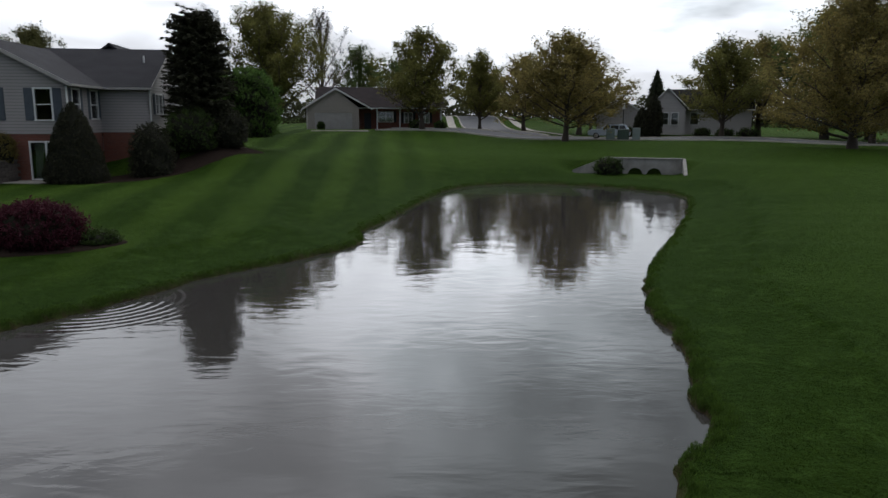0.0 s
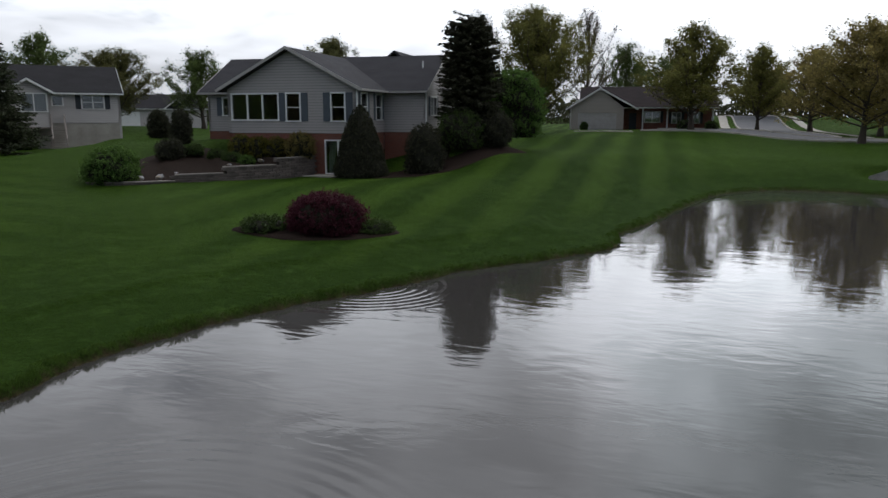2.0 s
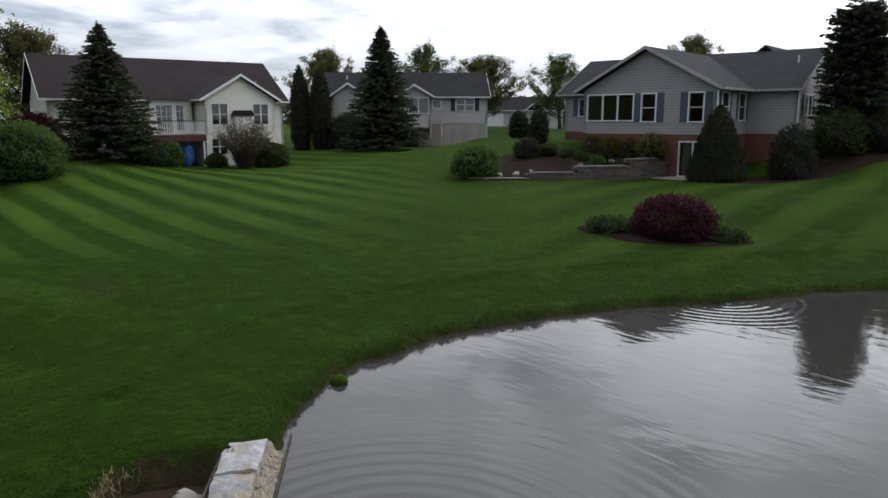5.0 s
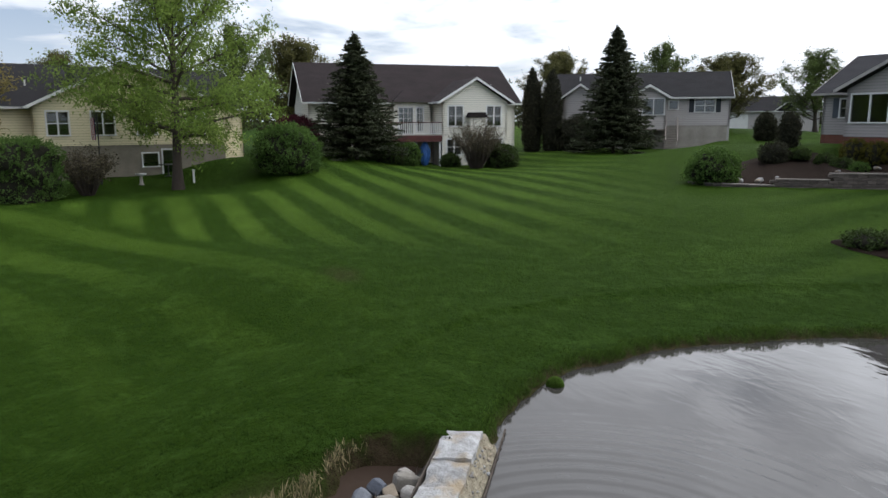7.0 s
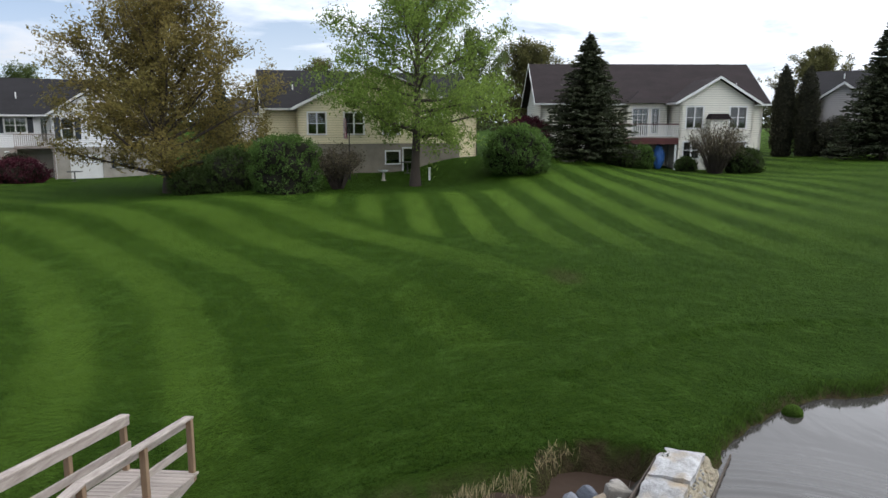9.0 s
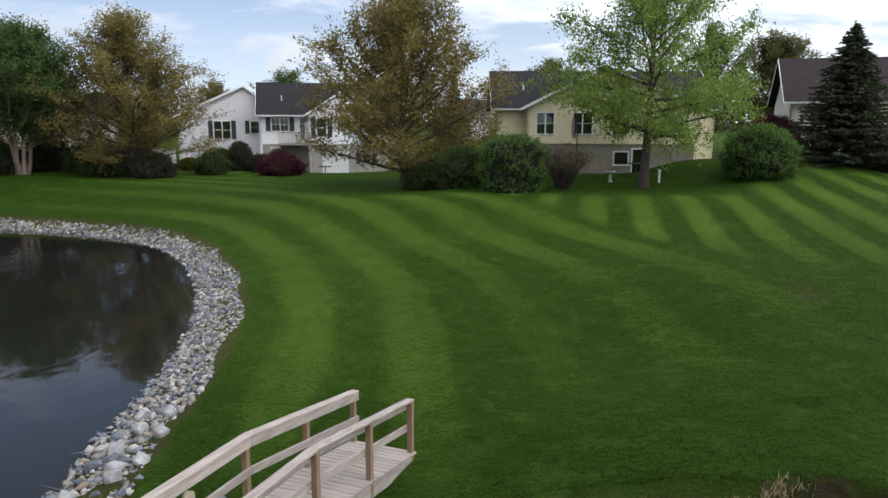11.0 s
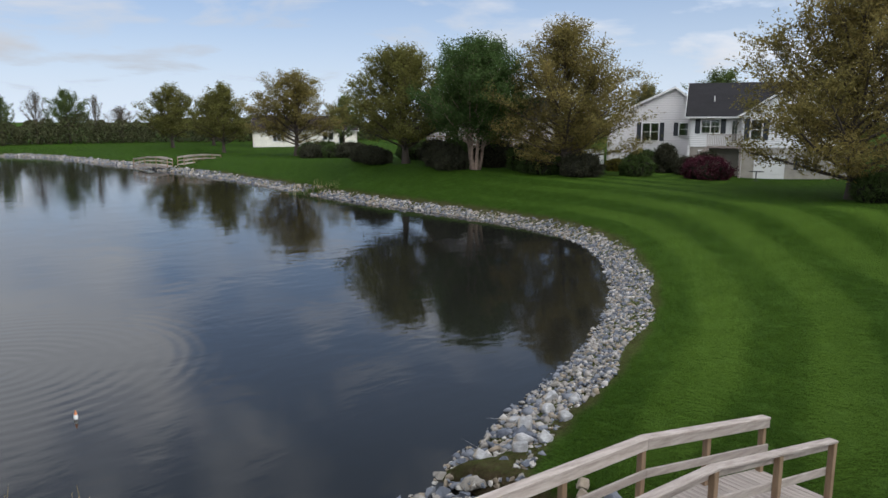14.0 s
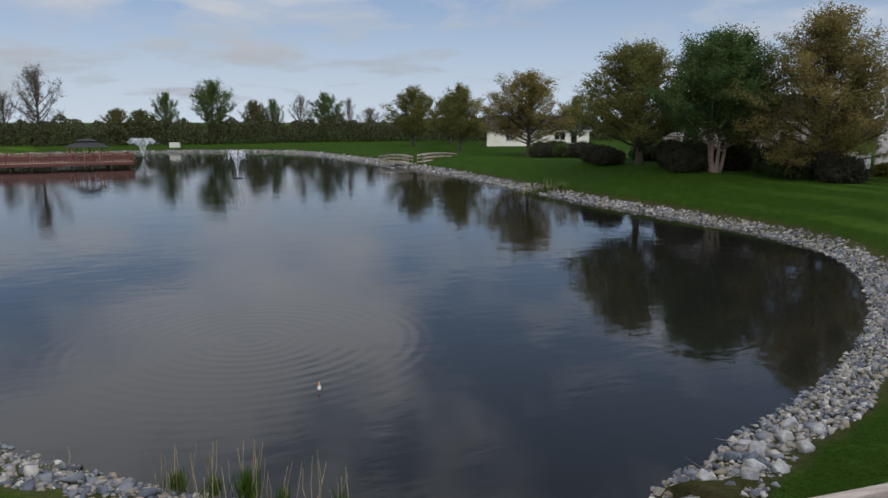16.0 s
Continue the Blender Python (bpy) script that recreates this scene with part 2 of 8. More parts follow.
def water_material(name, col, col2, ripple, rings=()):
    """Dark water under three sizes of ripple; rings are (x, y, spacing, reach, height) of spreading circles."""
    m = material(name, col, col2, rough=0.03, scale=0.05, fine=0.3, bump=0, ior=1.333)
    nd, ln = m.node_tree.nodes, m.node_tree.links
    p = nd["Principled BSDF"]
    tc = nd.new("ShaderNodeTexCoord")
    prev = None
    for scale, dist, stretch, detail in ((0.45, 0.10, (1, 1, 1), 2), (1.6, 0.035, (0.6, 1.5, 1), 3), (5.0, 0.008, (0.7, 1.3, 1), 2)):
        mp, n, b = nd.new("ShaderNodeMapping"), nd.new("ShaderNodeTexNoise"), nd.new("ShaderNodeBump")
        mp.inputs["Scale"].default_value = stretch
        ln.new(tc.outputs["Object"], mp.inputs[0])
        ln.new(mp.outputs[0], n.inputs["Vector"])
        n.inputs["Scale"].default_value, n.inputs["Detail"].default_value, n.inputs["Distortion"].default_value = scale, detail, 0.5
        b.inputs["Strength"].default_value, b.inputs["Distance"].default_value = ripple, dist
        ln.new(n.outputs["Fac"], b.inputs["Height"])
        if prev:
            ln.new(prev.outputs[0], b.inputs["Normal"])
        prev = b

    def mth(op, a, k=0.0, k2=0.0, clamp=False):
        n = nd.new("ShaderNodeMath")
        n.operation, n.use_clamp = op, clamp
        ln.new(a, n.inputs[0])
        for i, v in ((1, k), (2, k2)):
            if isinstance(v, (int, float)):
                n.inputs[i].default_value = v
            else:
                ln.new(v, n.inputs[i])
        return n.outputs[0]

    for rx, ry, gap, reach, height in rings:
        off, r, b = nd.new("ShaderNodeVectorMath"), nd.new("ShaderNodeVectorMath"), nd.new("ShaderNodeBump")
        off.operation, r.operation = "MULTIPLY_ADD", "LENGTH"
        ln.new(tc.outputs["Object"], off.inputs[0])
        off.inputs[1].default_value, off.inputs[2].default_value = (1, 1, 0), (-rx, -ry, 0)
        ln.new(off.outputs[0], r.inputs[0])
        wave = mth("SINE", mth("MULTIPLY", r.outputs["Value"], 2 * math.pi / gap))
        fade = mth("POWER", mth("MULTIPLY_ADD", r.outputs["Value"], -1.0 / reach, 1.0, True), 0.7)
        b.inputs["Strength"].default_value, b.inputs["Distance"].default_value = 1.0, height
        ln.new(mth("MULTIPLY", wave, fade), b.inputs["Height"])
        ln.new(prev.outputs[0], b.inputs["Normal"])
        prev = b
    ln.new(prev.outputs[0], p.inputs["Normal"])
    return m


def lawn_material(name="lawn", sheen=0.5):
    """Mown grass: stripes laid by the mower, with shade painted in, ride on one sheet attribute; bare soil on the cut
    banks rides on 'soil'.
    """
    m = bpy.data.materials.new(name)
    m.use_nodes = True
    nd, ln = m.node_tree.nodes, m.node_tree.links
    p = nd["Principled BSDF"]
    tc = nd.new("ShaderNodeTexCoord")

    def nz(scale, detail=4, rough=0.55):
        n = nd.new("ShaderNodeTexNoise")
        n.inputs["Scale"].default_value, n.inputs["Detail"].default_value, n.inputs["Roughness"].default_value = scale, detail, rough
        ln.new(tc.outputs["Object"], n.inputs["Vector"])
        return n.outputs["Fac"]

    def mix(f, a, b, blend="MIX"):
        x = nd.new("ShaderNodeMix")
        x.data_type, x.blend_type = "RGBA", blend
        for s, v in ((x.inputs["Factor"], f), (x.inputs[6], a), (x.inputs[7], b)):
            if isinstance(v, (int, float)):
                s.default_value = v
            elif isinstance(v, tuple):
                s.default_value = (*v, 1)
            else:
                ln.new(v, s)
        return x.outputs[2]

    def rng(v, a, b, c=0.0, d=1.0):
        r = nd.new("ShaderNodeMapRange")
        for i, k in enumerate((a, b, c, d)):
            r.inputs[i + 1].default_value = k
        ln.new(v, r.inputs[0])
        return r.outputs[0]

    st, so = nd.new("ShaderNodeAttribute"), nd.new("ShaderNodeAttribute")
    st.attribute_name, so.attribute_name = "stripe_shade", "soil"
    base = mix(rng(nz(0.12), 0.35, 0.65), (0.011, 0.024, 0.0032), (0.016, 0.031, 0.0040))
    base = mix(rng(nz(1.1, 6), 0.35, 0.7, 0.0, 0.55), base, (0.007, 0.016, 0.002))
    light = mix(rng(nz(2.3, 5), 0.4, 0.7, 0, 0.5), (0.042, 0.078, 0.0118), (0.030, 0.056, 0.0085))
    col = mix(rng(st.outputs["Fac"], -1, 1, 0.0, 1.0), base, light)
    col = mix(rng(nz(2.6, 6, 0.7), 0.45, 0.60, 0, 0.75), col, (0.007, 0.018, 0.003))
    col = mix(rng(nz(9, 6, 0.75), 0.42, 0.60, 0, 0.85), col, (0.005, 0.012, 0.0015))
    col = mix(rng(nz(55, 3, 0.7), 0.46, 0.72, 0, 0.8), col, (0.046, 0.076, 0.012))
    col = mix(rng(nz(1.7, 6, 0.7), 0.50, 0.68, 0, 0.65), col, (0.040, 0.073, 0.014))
    soil = mix(rng(nz(5, 6, 0.65), 0.35, 0.7), (0.022, 0.014, 0.009), (0.055, 0.038, 0.025))
    col = mix(1.0, col, (0.82, 0.82, 0.84), "MULTIPLY")
    col = mix(so.outputs["Fac"], col, soil)
    ln.new(col, p.inputs["Base Color"])
    p.inputs["Roughness"].default_value = 0.85
    p.inputs["Specular IOR Level"].default_value = 0.02
    p.inputs["Sheen Weight"].default_value, p.inputs["Sheen Roughness"].default_value = sheen, 0.45
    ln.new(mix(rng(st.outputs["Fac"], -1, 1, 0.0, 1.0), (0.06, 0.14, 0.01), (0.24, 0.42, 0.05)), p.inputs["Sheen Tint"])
    b1, b2 = nd.new("ShaderNodeBump"), nd.new("ShaderNodeBump")
    b1.inputs["Strength"].default_value, b1.inputs["Distance"].default_value = 0.9, 0.14
    b2.inputs["Strength"].default_value, b2.inputs["Distance"].default_value = 0.7, 0.03
    ln.new(nz(7, 5, 0.7), b1.inputs["Height"])
    ln.new(nz(38, 4, 0.7), b2.inputs["Height"])
    ln.new(b1.outputs[0], b2.inputs["Normal"])
    ln.new(b2.outputs[0], p.inputs["Normal"])
    return m


LAWN = lawn_material()
LAWN_BLADE = lawn_material("lawn_blade", 0.0)
WATER_POND = water_material("pond_water", (0.042, 0.039, 0.036), (0.033, 0.030, 0.028), 0.14, [(-5.4, 4.4, 0.30, 4.6, 0.0038), (-8.6, 18.2, 0.30, 3.0, 0.004)])
WATER_LAKE = water_material("lake_water", (0.011, 0.011, 0.009), (0.008, 0.008, 0.007), 0.13, [(-4.7, -19.6, 0.42, 7.0, 0.0018)])
GLASS = glass("window_glass")
WHITE = material("white_trim", (0.72, 0.72, 0.70), (0.62, 0.62, 0.60), rough=0.5, scale=1.5, bump=0.05)
SHINGLE = material("dark_shingle", (0.024, 0.023, 0.025), (0.016, 0.015, 0.016), rough=1.0, spec=0.2, scale=0.8, fine=22, bump=0.5, bump_dist=0.02, stretch=(1, 1, 3))
SHINGLE_GREY = material("grey_shingle", (0.042, 0.041, 0.045), (0.028, 0.027, 0.030), rough=1.0, spec=0.2, scale=0.8, fine=22, bump=0.5, bump_dist=0.02, stretch=(1, 1, 3))
SHINGLE_BROWN = material("brown_shingle", (0.032, 0.024, 0.025), (0.020, 0.016, 0.016), rough=1.0, spec=0.2, scale=0.8, fine=22, bump=0.5, bump_dist=0.02, stretch=(1, 1, 3))
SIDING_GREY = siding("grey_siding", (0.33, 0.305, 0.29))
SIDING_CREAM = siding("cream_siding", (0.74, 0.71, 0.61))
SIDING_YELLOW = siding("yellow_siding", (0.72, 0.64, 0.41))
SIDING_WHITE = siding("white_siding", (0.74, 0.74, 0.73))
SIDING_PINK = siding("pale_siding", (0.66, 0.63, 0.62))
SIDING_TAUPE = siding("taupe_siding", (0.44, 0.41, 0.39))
BRICK = brickwork("red_brick", (0.20, 0.066, 0.040), (0.15, 0.050, 0.034), (0.16, 0.12, 0.10))
CONCRETE = material("concrete", (0.40, 0.37, 0.32), (0.24, 0.22, 0.19), rough=0.9, scale=1.2, fine=18, bump=0.3)
OLD_CONCRETE = material("stained_concrete", (0.36, 0.34, 0.31), (0.16, 0.15, 0.135), rough=0.95, scale=0.9, fine=9, bump=0.4, bump_dist=0.02)
SHUTTER_BLUE = material("slate_shutter", (0.070, 0.085, 0.10), (0.05, 0.062, 0.075), rough=0.6, scale=3, bump=0.1)
SHUTTER_DARK = material("dark_shutter", (0.020, 0.026, 0.032), (0.014, 0.018, 0.022), rough=0.6, scale=3, bump=0.1)
# near-black colour, painting in the shade of rooms, pipes and the space under a deck
DARK = material("interior_shade", (0.030, 0.029, 0.028), (0.020, 0.019, 0.019), rough=0.9, bump=0)
CURTAIN = material("curtain", (0.40, 0.38, 0.36), (0.28, 0.27, 0.26), rough=0.9, scale=4, bump=0.2, stretch=(6, 1, 0.3))
BARK = material("bark", (0.075, 0.058, 0.045), (0.040, 0.031, 0.025), rough=0.95, scale=4, fine=24, bump=0.7, bump_dist=0.03, stretch=(1, 1, 0.3))
BARK_PALE = material("birch_bark", (0.30, 0.22, 0.17), (0.13, 0.095, 0.075), rough=0.9, scale=5, fine=20, bump=0.6, bump_dist=0.02)
WOOD = material("weathered_wood", (0.37, 0.325, 0.29), (0.17, 0.135, 0.115), rough=0.85, scale=2.0, fine=14, bump=0.5, bump_dist=0.006, stretch=(1, 8, 8), rand=0.14)
WOOD_BROWN = material("brown_post_wood", (0.25, 0.165, 0.10), (0.15, 0.095, 0.058), rough=0.85, scale=3, fine=30, bump=0.4, bump_dist=0.006, stretch=(8, 8, 1), rand=0.12)
REDWOOD = material("red_stain", (0.105, 0.030, 0.026), (0.06, 0.018, 0.016), rough=0.75, scale=2, fine=20, bump=0.2)


def stone_material(name, source):
    """Quarried stone whose tint differs from piece to piece: slate blue, grey, buff and near white."""
    m = material(name, (0.80, 0.80, 0.80), (0.45, 0.44, 0.42), rough=0.9, scale=5, fine=28, bump=0.6, bump_dist=0.02)
    nd, ln = m.node_tree.nodes, m.node_tree.links
    p = nd["Principled BSDF"]
    old = p.inputs["Base Color"].links[0].from_socket
    src = nd.new("ShaderNodeNewGeometry" if source == "Random Per Island" else "ShaderNodeObjectInfo")
    ramp = nd.new("ShaderNodeValToRGB")
    ramp.color_ramp.interpolation = "CONSTANT"
    e = ramp.color_ramp.elements
    e[0].position, e[0].color = 0.0, (0.13, 0.145, 0.18, 1)
    e[1].position, e[1].color = 0.26, (0.22, 0.235, 0.27, 1)
    for pos, c in ((0.46, (0.31, 0.285, 0.25, 1)), (0.64, (0.40, 0.37, 0.34, 1)), (0.78, (0.34, 0.28, 0.21, 1)), (0.91, (0.55, 0.52, 0.48, 1))):
        x = e.new(pos)
        x.color = c
    ln.new(src.outputs[source], ramp.inputs[0])
    mul = nd.new("ShaderNodeMix")
    mul.data_type, mul.blend_type = "RGBA", "MULTIPLY"
    mul.inputs["Factor"].default_value = 1.0
    ln.new(old, mul.inputs[6])
    ln.new(ramp.outputs[0], mul.inputs[7])
    ln.new(mul.outputs[2], p.inputs["Base Color"])
    return m


STONE = stone_material("riprap_stone", "Random Per Island")
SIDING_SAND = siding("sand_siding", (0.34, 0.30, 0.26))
TRIM_TAUPE = material("taupe_trim", (0.40, 0.375, 0.35), (0.32, 0.30, 0.28), rough=0.6, scale=2, bump=0.05)
STONE_PART = stone_material("riprap_boulder", "Random")
WALLSTONE = material("retaining_block", (0.115, 0.095, 0.082), (0.065, 0.055, 0.048), rough=0.95, scale=2, fine=20, bump=0.5, bump_dist=0.02, rand=0.3)
LIMESTONE = material("spillway_stone", (0.40, 0.40, 0.40), (0.15, 0.145, 0.14), rough=0.9, scale=5, fine=26, bump=0.8, bump_dist=0.03, rand=0.25)


def three_tone(m, col, scale, lo, hi):
    """Lays patches of a third colour over a material's own two."""
    nd, ln = m.node_tree.nodes, m.node_tree.links
    p = nd["Principled BSDF"]
    old = p.inputs["Base Color"].links[0].from_socket
    tc, n, r, x = nd.new("ShaderNodeTexCoord"), nd.new("ShaderNodeTexNoise"), nd.new("ShaderNodeMapRange"), nd.new("ShaderNodeMix")
    n.inputs["Scale"].default_value, n.inputs["Detail"].default_value = scale, 6
    r.inputs[1].default_value, r.inputs[2].default_value = lo, hi
    x.data_type = "RGBA"
    ln.new(tc.outputs["Object"], n.inputs["Vector"])
    ln.new(n.outputs["Fac"], r.inputs[0])
    ln.new(r.outputs[0], x.inputs["Factor"])
    ln.new(old, x.inputs[6])
    x.inputs[7].default_value = (*col, 1)
    ln.new(x.outputs[2], p.inputs["Base Color"])


three_tone(LIMESTONE, (0.27, 0.215, 0.145), 2.2, 0.48, 0.66)
MULCH = material("dark_mulch", (0.016, 0.011, 0.009), (0.030, 0.021, 0.016), rough=1.0, spec=0.05, scale=8, fine=45, bump=0.9, bump_dist=0.04)
ASPHALT = material("asphalt", (0.105, 0.105, 0.11), (0.075, 0.075, 0.08), rough=0.9, scale=0.5, fine=40, bump=0.2)
METAL_DARK = material("black_metal", (0.018, 0.018, 0.02), (0.03, 0.03, 0.03), rough=0.5, metal=0.3, bump=0.05)
L_MAPLE = foliage("olive_leaves", (0.175, 0.165, 0.047), (0.115, 0.120, 0.036), trans=0.58)
L_BRONZE = foliage("bronze_leaves", (0.240, 0.188, 0.066), (0.160, 0.142, 0.046), trans=0.6)
L_LIME = foliage("lime_leaves", (0.205, 0.275, 0.060), (0.130, 0.200, 0.044), trans=0.5)
L_GREEN = foliage("green_leaves", (0.100, 0.165, 0.040), (0.062, 0.115, 0.028))
L_BIRCH = foliage("dark_green_leaves", (0.078, 0.122, 0.036), (0.048, 0.084, 0.026))
L_PALE = foliage("pale_spring_leaves", (0.135, 0.130, 0.048), (0.088, 0.090, 0.034))
L_HAZE = foliage("dull_green_leaves", (0.105, 0.140, 0.042), (0.066, 0.096, 0.030))
L_DARK = foliage("dark_conifer", (0.050, 0.050, 0.030), (0.030, 0.031, 0.019), trans=0.15)
L_SPRUCE = foliage("spruce_needles", (0.060, 0.068, 0.036), (0.034, 0.042, 0.024), trans=0.2)
L_PURPLE = foliage("purple_leaves", (0.085, 0.022, 0.032), (0.045, 0.013, 0.020), trans=0.25)
L_SHRUB = foliage("shrub_leaves", (0.062, 0.092, 0.026), (0.034, 0.054, 0.016), trans=0.25)
L_YELLOW = foliage("golden_shrub", (0.120, 0.105, 0.018), (0.070, 0.070, 0.014), trans=0.25)
L_TWIG = foliage("grey_twigs", (0.110, 0.092, 0.060), (0.075, 0.066, 0.040), trans=0.2)
L_TUFT = foliage("bank_grass", (0.060, 0.105, 0.018), (0.040, 0.074, 0.012), trans=0.45)
L_STRAW = foliage("dry_reed", (0.33, 0.27, 0.16), (0.22, 0.18, 0.10), trans=0.2)

L_WOODS = foliage("far_woods_leaves", (0.074, 0.076, 0.034), (0.044, 0.050, 0.024), trans=0.25)
SPRAY = foliage("white_spray", (0.85, 0.87, 0.90), (0.75, 0.78, 0.82), island=0.05, trans=0.5)
BLUE_TARP = material("blue_tarp", (0.03, 0.12, 0.35), (0.02, 0.08, 0.26), rough=0.6, scale=3, fine=14, bump=0.5, bump_dist=0.03)
FLAG_RED = material("flag_red", (0.38, 0.03, 0.04), (0.30, 0.02, 0.03), rough=0.8, bump=0)
FLAG_BLUE = material("flag_blue", (0.02, 0.03, 0.12), (0.015, 0.02, 0.09), rough=0.8, bump=0)

WET_MUD = material("wet_mud", (0.026, 0.016, 0.011), (0.040, 0.026, 0.018), rough=0.8, spec=0.15, scale=1.5, fine=9, bump=0.15)


BLOCK_TAN = material("tan_block", (0.26, 0.23, 0.18), (0.17, 0.15, 0.12), rough=0.9, scale=1.5, fine=16, bump=0.4)
# ---- mesh helpers ----
def smooth_mesh(me):
    me.polygons.foreach_set("use_smooth", np.ones(len(me.polygons), dtype=bool))


def part(name, bm, mat, parent=None, label="", smooth=False):
    """Links a bmesh as one mesh object under a thing or a part."""
    bmesh.ops.recalc_face_normals(bm, faces=bm.faces)
    me = bpy.data.meshes.new(name)
    bm.to_mesh(me)
    bm.free()
    me.materials.append(mat)
    if smooth:
        smooth_mesh(me)
    ob = new(name, me)
    ob.parent = parent
    return tagged(ob, label)


def mesh_part(name, verts, faces, mat, parent=None, label="", smooth=False):
    """The same from arrays: faces all of one size (n x 3 or n x 4)."""
    verts, faces = np.asarray(verts, dtype=np.float32), np.asarray(faces, dtype=np.int32)
    me = bpy.data.meshes.new(name)
    k = faces.shape[1]
    me.vertices.add(len(verts))
    me.vertices.foreach_set("co", verts.ravel())
    me.loops.add(faces.size)
    me.loops.foreach_set("vertex_index", faces.ravel())
    me.polygons.add(len(faces))
    me.polygons.foreach_set("loop_start", np.arange(0, faces.size, k, dtype=np.int32))
    me.update(calc_edges=True)
    me.materials.append(mat)
    if smooth:
        smooth_mesh(me)
    ob = new(name, me)
    ob.parent = parent
    return tagged(ob, label)


def thing(name, x, y, z, yaw, label, category, group="", kind=""):
    ob = new(name)
    ob.empty_display_size = 0.3
    ob.matrix_world = pose(x, y, z, 0, 0, yaw)
    return tagged(ob, label, category, group, kind)


def box(bm, x0, x1, y0, y1, z0, z1, m=None):
    vs = [Vector((x, y, z)) for z in (z0, z1) for y in (y0, y1) for x in (x0, x1)]
    if m is not None:
        vs = [m @ v for v in vs]
    v = [bm.verts.new(p) for p in vs]
    for f in ((0, 2, 3, 1), (4, 5, 7, 6), (0, 1, 5, 4), (2, 6, 7, 3), (0, 4, 6, 2), (1, 3, 7, 5)):
        bm.faces.new([v[i] for i in f])
    return bm


def boxes(*args, m=None):
    bm = bmesh.new()
    for a in args:
        box(bm, *a, m=m)
    return bm


def soft_box(x0, x1, y0, y1, z0, z1, r=0.01, m=None):
    bm = boxes((x0, x1, y0, y1, z0, z1), m=m)
    bmesh.ops.bevel(bm, geom=bm.edges[:], offset=r, segments=1, affect="EDGES")
    return bm


def prism(bm, pts, d0, d1, axis="x", m=None):
    """A polygon swept from d0 to d1 along axis; pts are (y, z) for 'x' and (x, z) for 'y'."""
    rings = []
    for d in (d0, d1):
        ring = [Vector((d, a, b) if axis == "x" else (a, d, b)) for a, b in pts]
        rings.append([bm.verts.new(m @ p if m is not None else p) for p in ring])
    n = len(pts)
    bm.faces.new(rings[0])
    bm.faces.new(rings[1][::-1])
    for i in range(n):
        bm.faces.new((rings[0][i], rings[1][i], rings[1][(i + 1) % n], rings[0][(i + 1) % n]))
    return bm


def tube(pts, radii, sides=6):
    """Verts and quad faces of a bent, tapered tube."""
    pts = np.asarray(pts, float)
    n = len(pts)
    tang = np.gradient(pts, axis=0)
    tang /= np.linalg.norm(tang, axis=1, keepdims=True) + 1e-9
    ref = np.where(np.abs(tang[:, 2:3]) > 0.9, np.array([[1.0, 0, 0]]), np.array([[0, 0, 1.0]]))
    a = np.cross(tang, ref)
    a /= np.linalg.norm(a, axis=1, keepdims=True) + 1e-9
    b = np.cross(tang, a)
    th = np.arange(sides) * 2 * np.pi / sides
    v = pts[:, None] + np.asarray(radii)[:, None, None] * (np.cos(th)[None, :, None] * a[:, None] + np.sin(th)[None, :, None] * b[:, None])
    i, j = np.meshgrid(np.arange(n - 1), np.arange(sides), indexing="ij")
    k = (j + 1) % sides
    f = np.stack([i * sides + j, i * sides + k, (i + 1) * sides + k, (i + 1) * sides + j], -1).reshape(-1, 4)
    return v.reshape(-1, 3), f


def gather(pieces):
    vs, fs, o = [], [], 0
    for v, f in pieces:
        vs.append(v)
        fs.append(f + o)
        o += len(v)
    return np.concatenate(vs), np.concatenate(fs)


# ---- the lie of the land ----
def spline(ctrl, per=6, closed=True):
    c = np.asarray(ctrl, float)
    n = len(c)
    out = []
    for i in range(n if closed else n - 1):
        p0, p1, p2, p3 = (c[(i + k) % n] if closed else c[min(max(i + k, 0), n - 1)] for k in (-1, 0, 1, 2))
        for s in np.arange(per) / per:
            out.append(0.5 * (2 * p1 + (p2 - p0) * s + (2 * p0 - 5 * p1 + 4 * p2 - p3) * s * s + (3 * p1 - p0 - 3 * p2 + p3) * s ** 3))
    return np.array(out)


POND_Z = 1.3          # the upper pond stands above the lake
POND = spline([(-9.47, 15.5), (-8.61, 16.91), (-7.2, 19.73), (-6.66, 20.98), (-4.62, 23.65), (-2.74, 26.78), (-2.9, 29.75), (-1.88, 34.06), (0.63, 46.2), (3.52, 51.29),
               (7.44, 52.07), (11.75, 50.11), (15.35, 45.1), (13.47, 37.58), (9.08, 27.25), (7.44, 23.8), (5.95, 19.65), (5.4, 17.23), (5.25, 14.88), (4.93, 13.15), (4.38, 11.43),
               (4.15, 10.1), (3.29, 8.93), (2.66, 7.44), (0, 5.09), (-3.13, 3.6), (-6.26, 3.45), (-7.52, 3.92), (-8.3, 4.7), (-9.63, 5.87), (-10.57, 7.36), (-10.96, 9.08), (-10.88, 11.43), (-10.26, 13.62)], 4)
LAKE = spline([(-7.6, -7.7), (-8.6, -8.0), (-10.3, -8.4), (-12.8, -9.0), (-15.8, -9.8), (-20.5, -11.7), (-25.5, -14.6), (-30.6, -19.0), (-33.4, -24.6),
               (-34.8, -33), (-36.4, -48), (-40.5, -70), (-42, -86), (-43.6, -112), (-42.7, -140), (-30, -150), (-16, -154), (6, -150), (26, -140), (34, -110),
               (26, -70), (12, -36), (5, -22), (1.2, -15.2), (-0.6, -12.8), (-2.2, -11.0), (-4.5, -8.8)], 4)
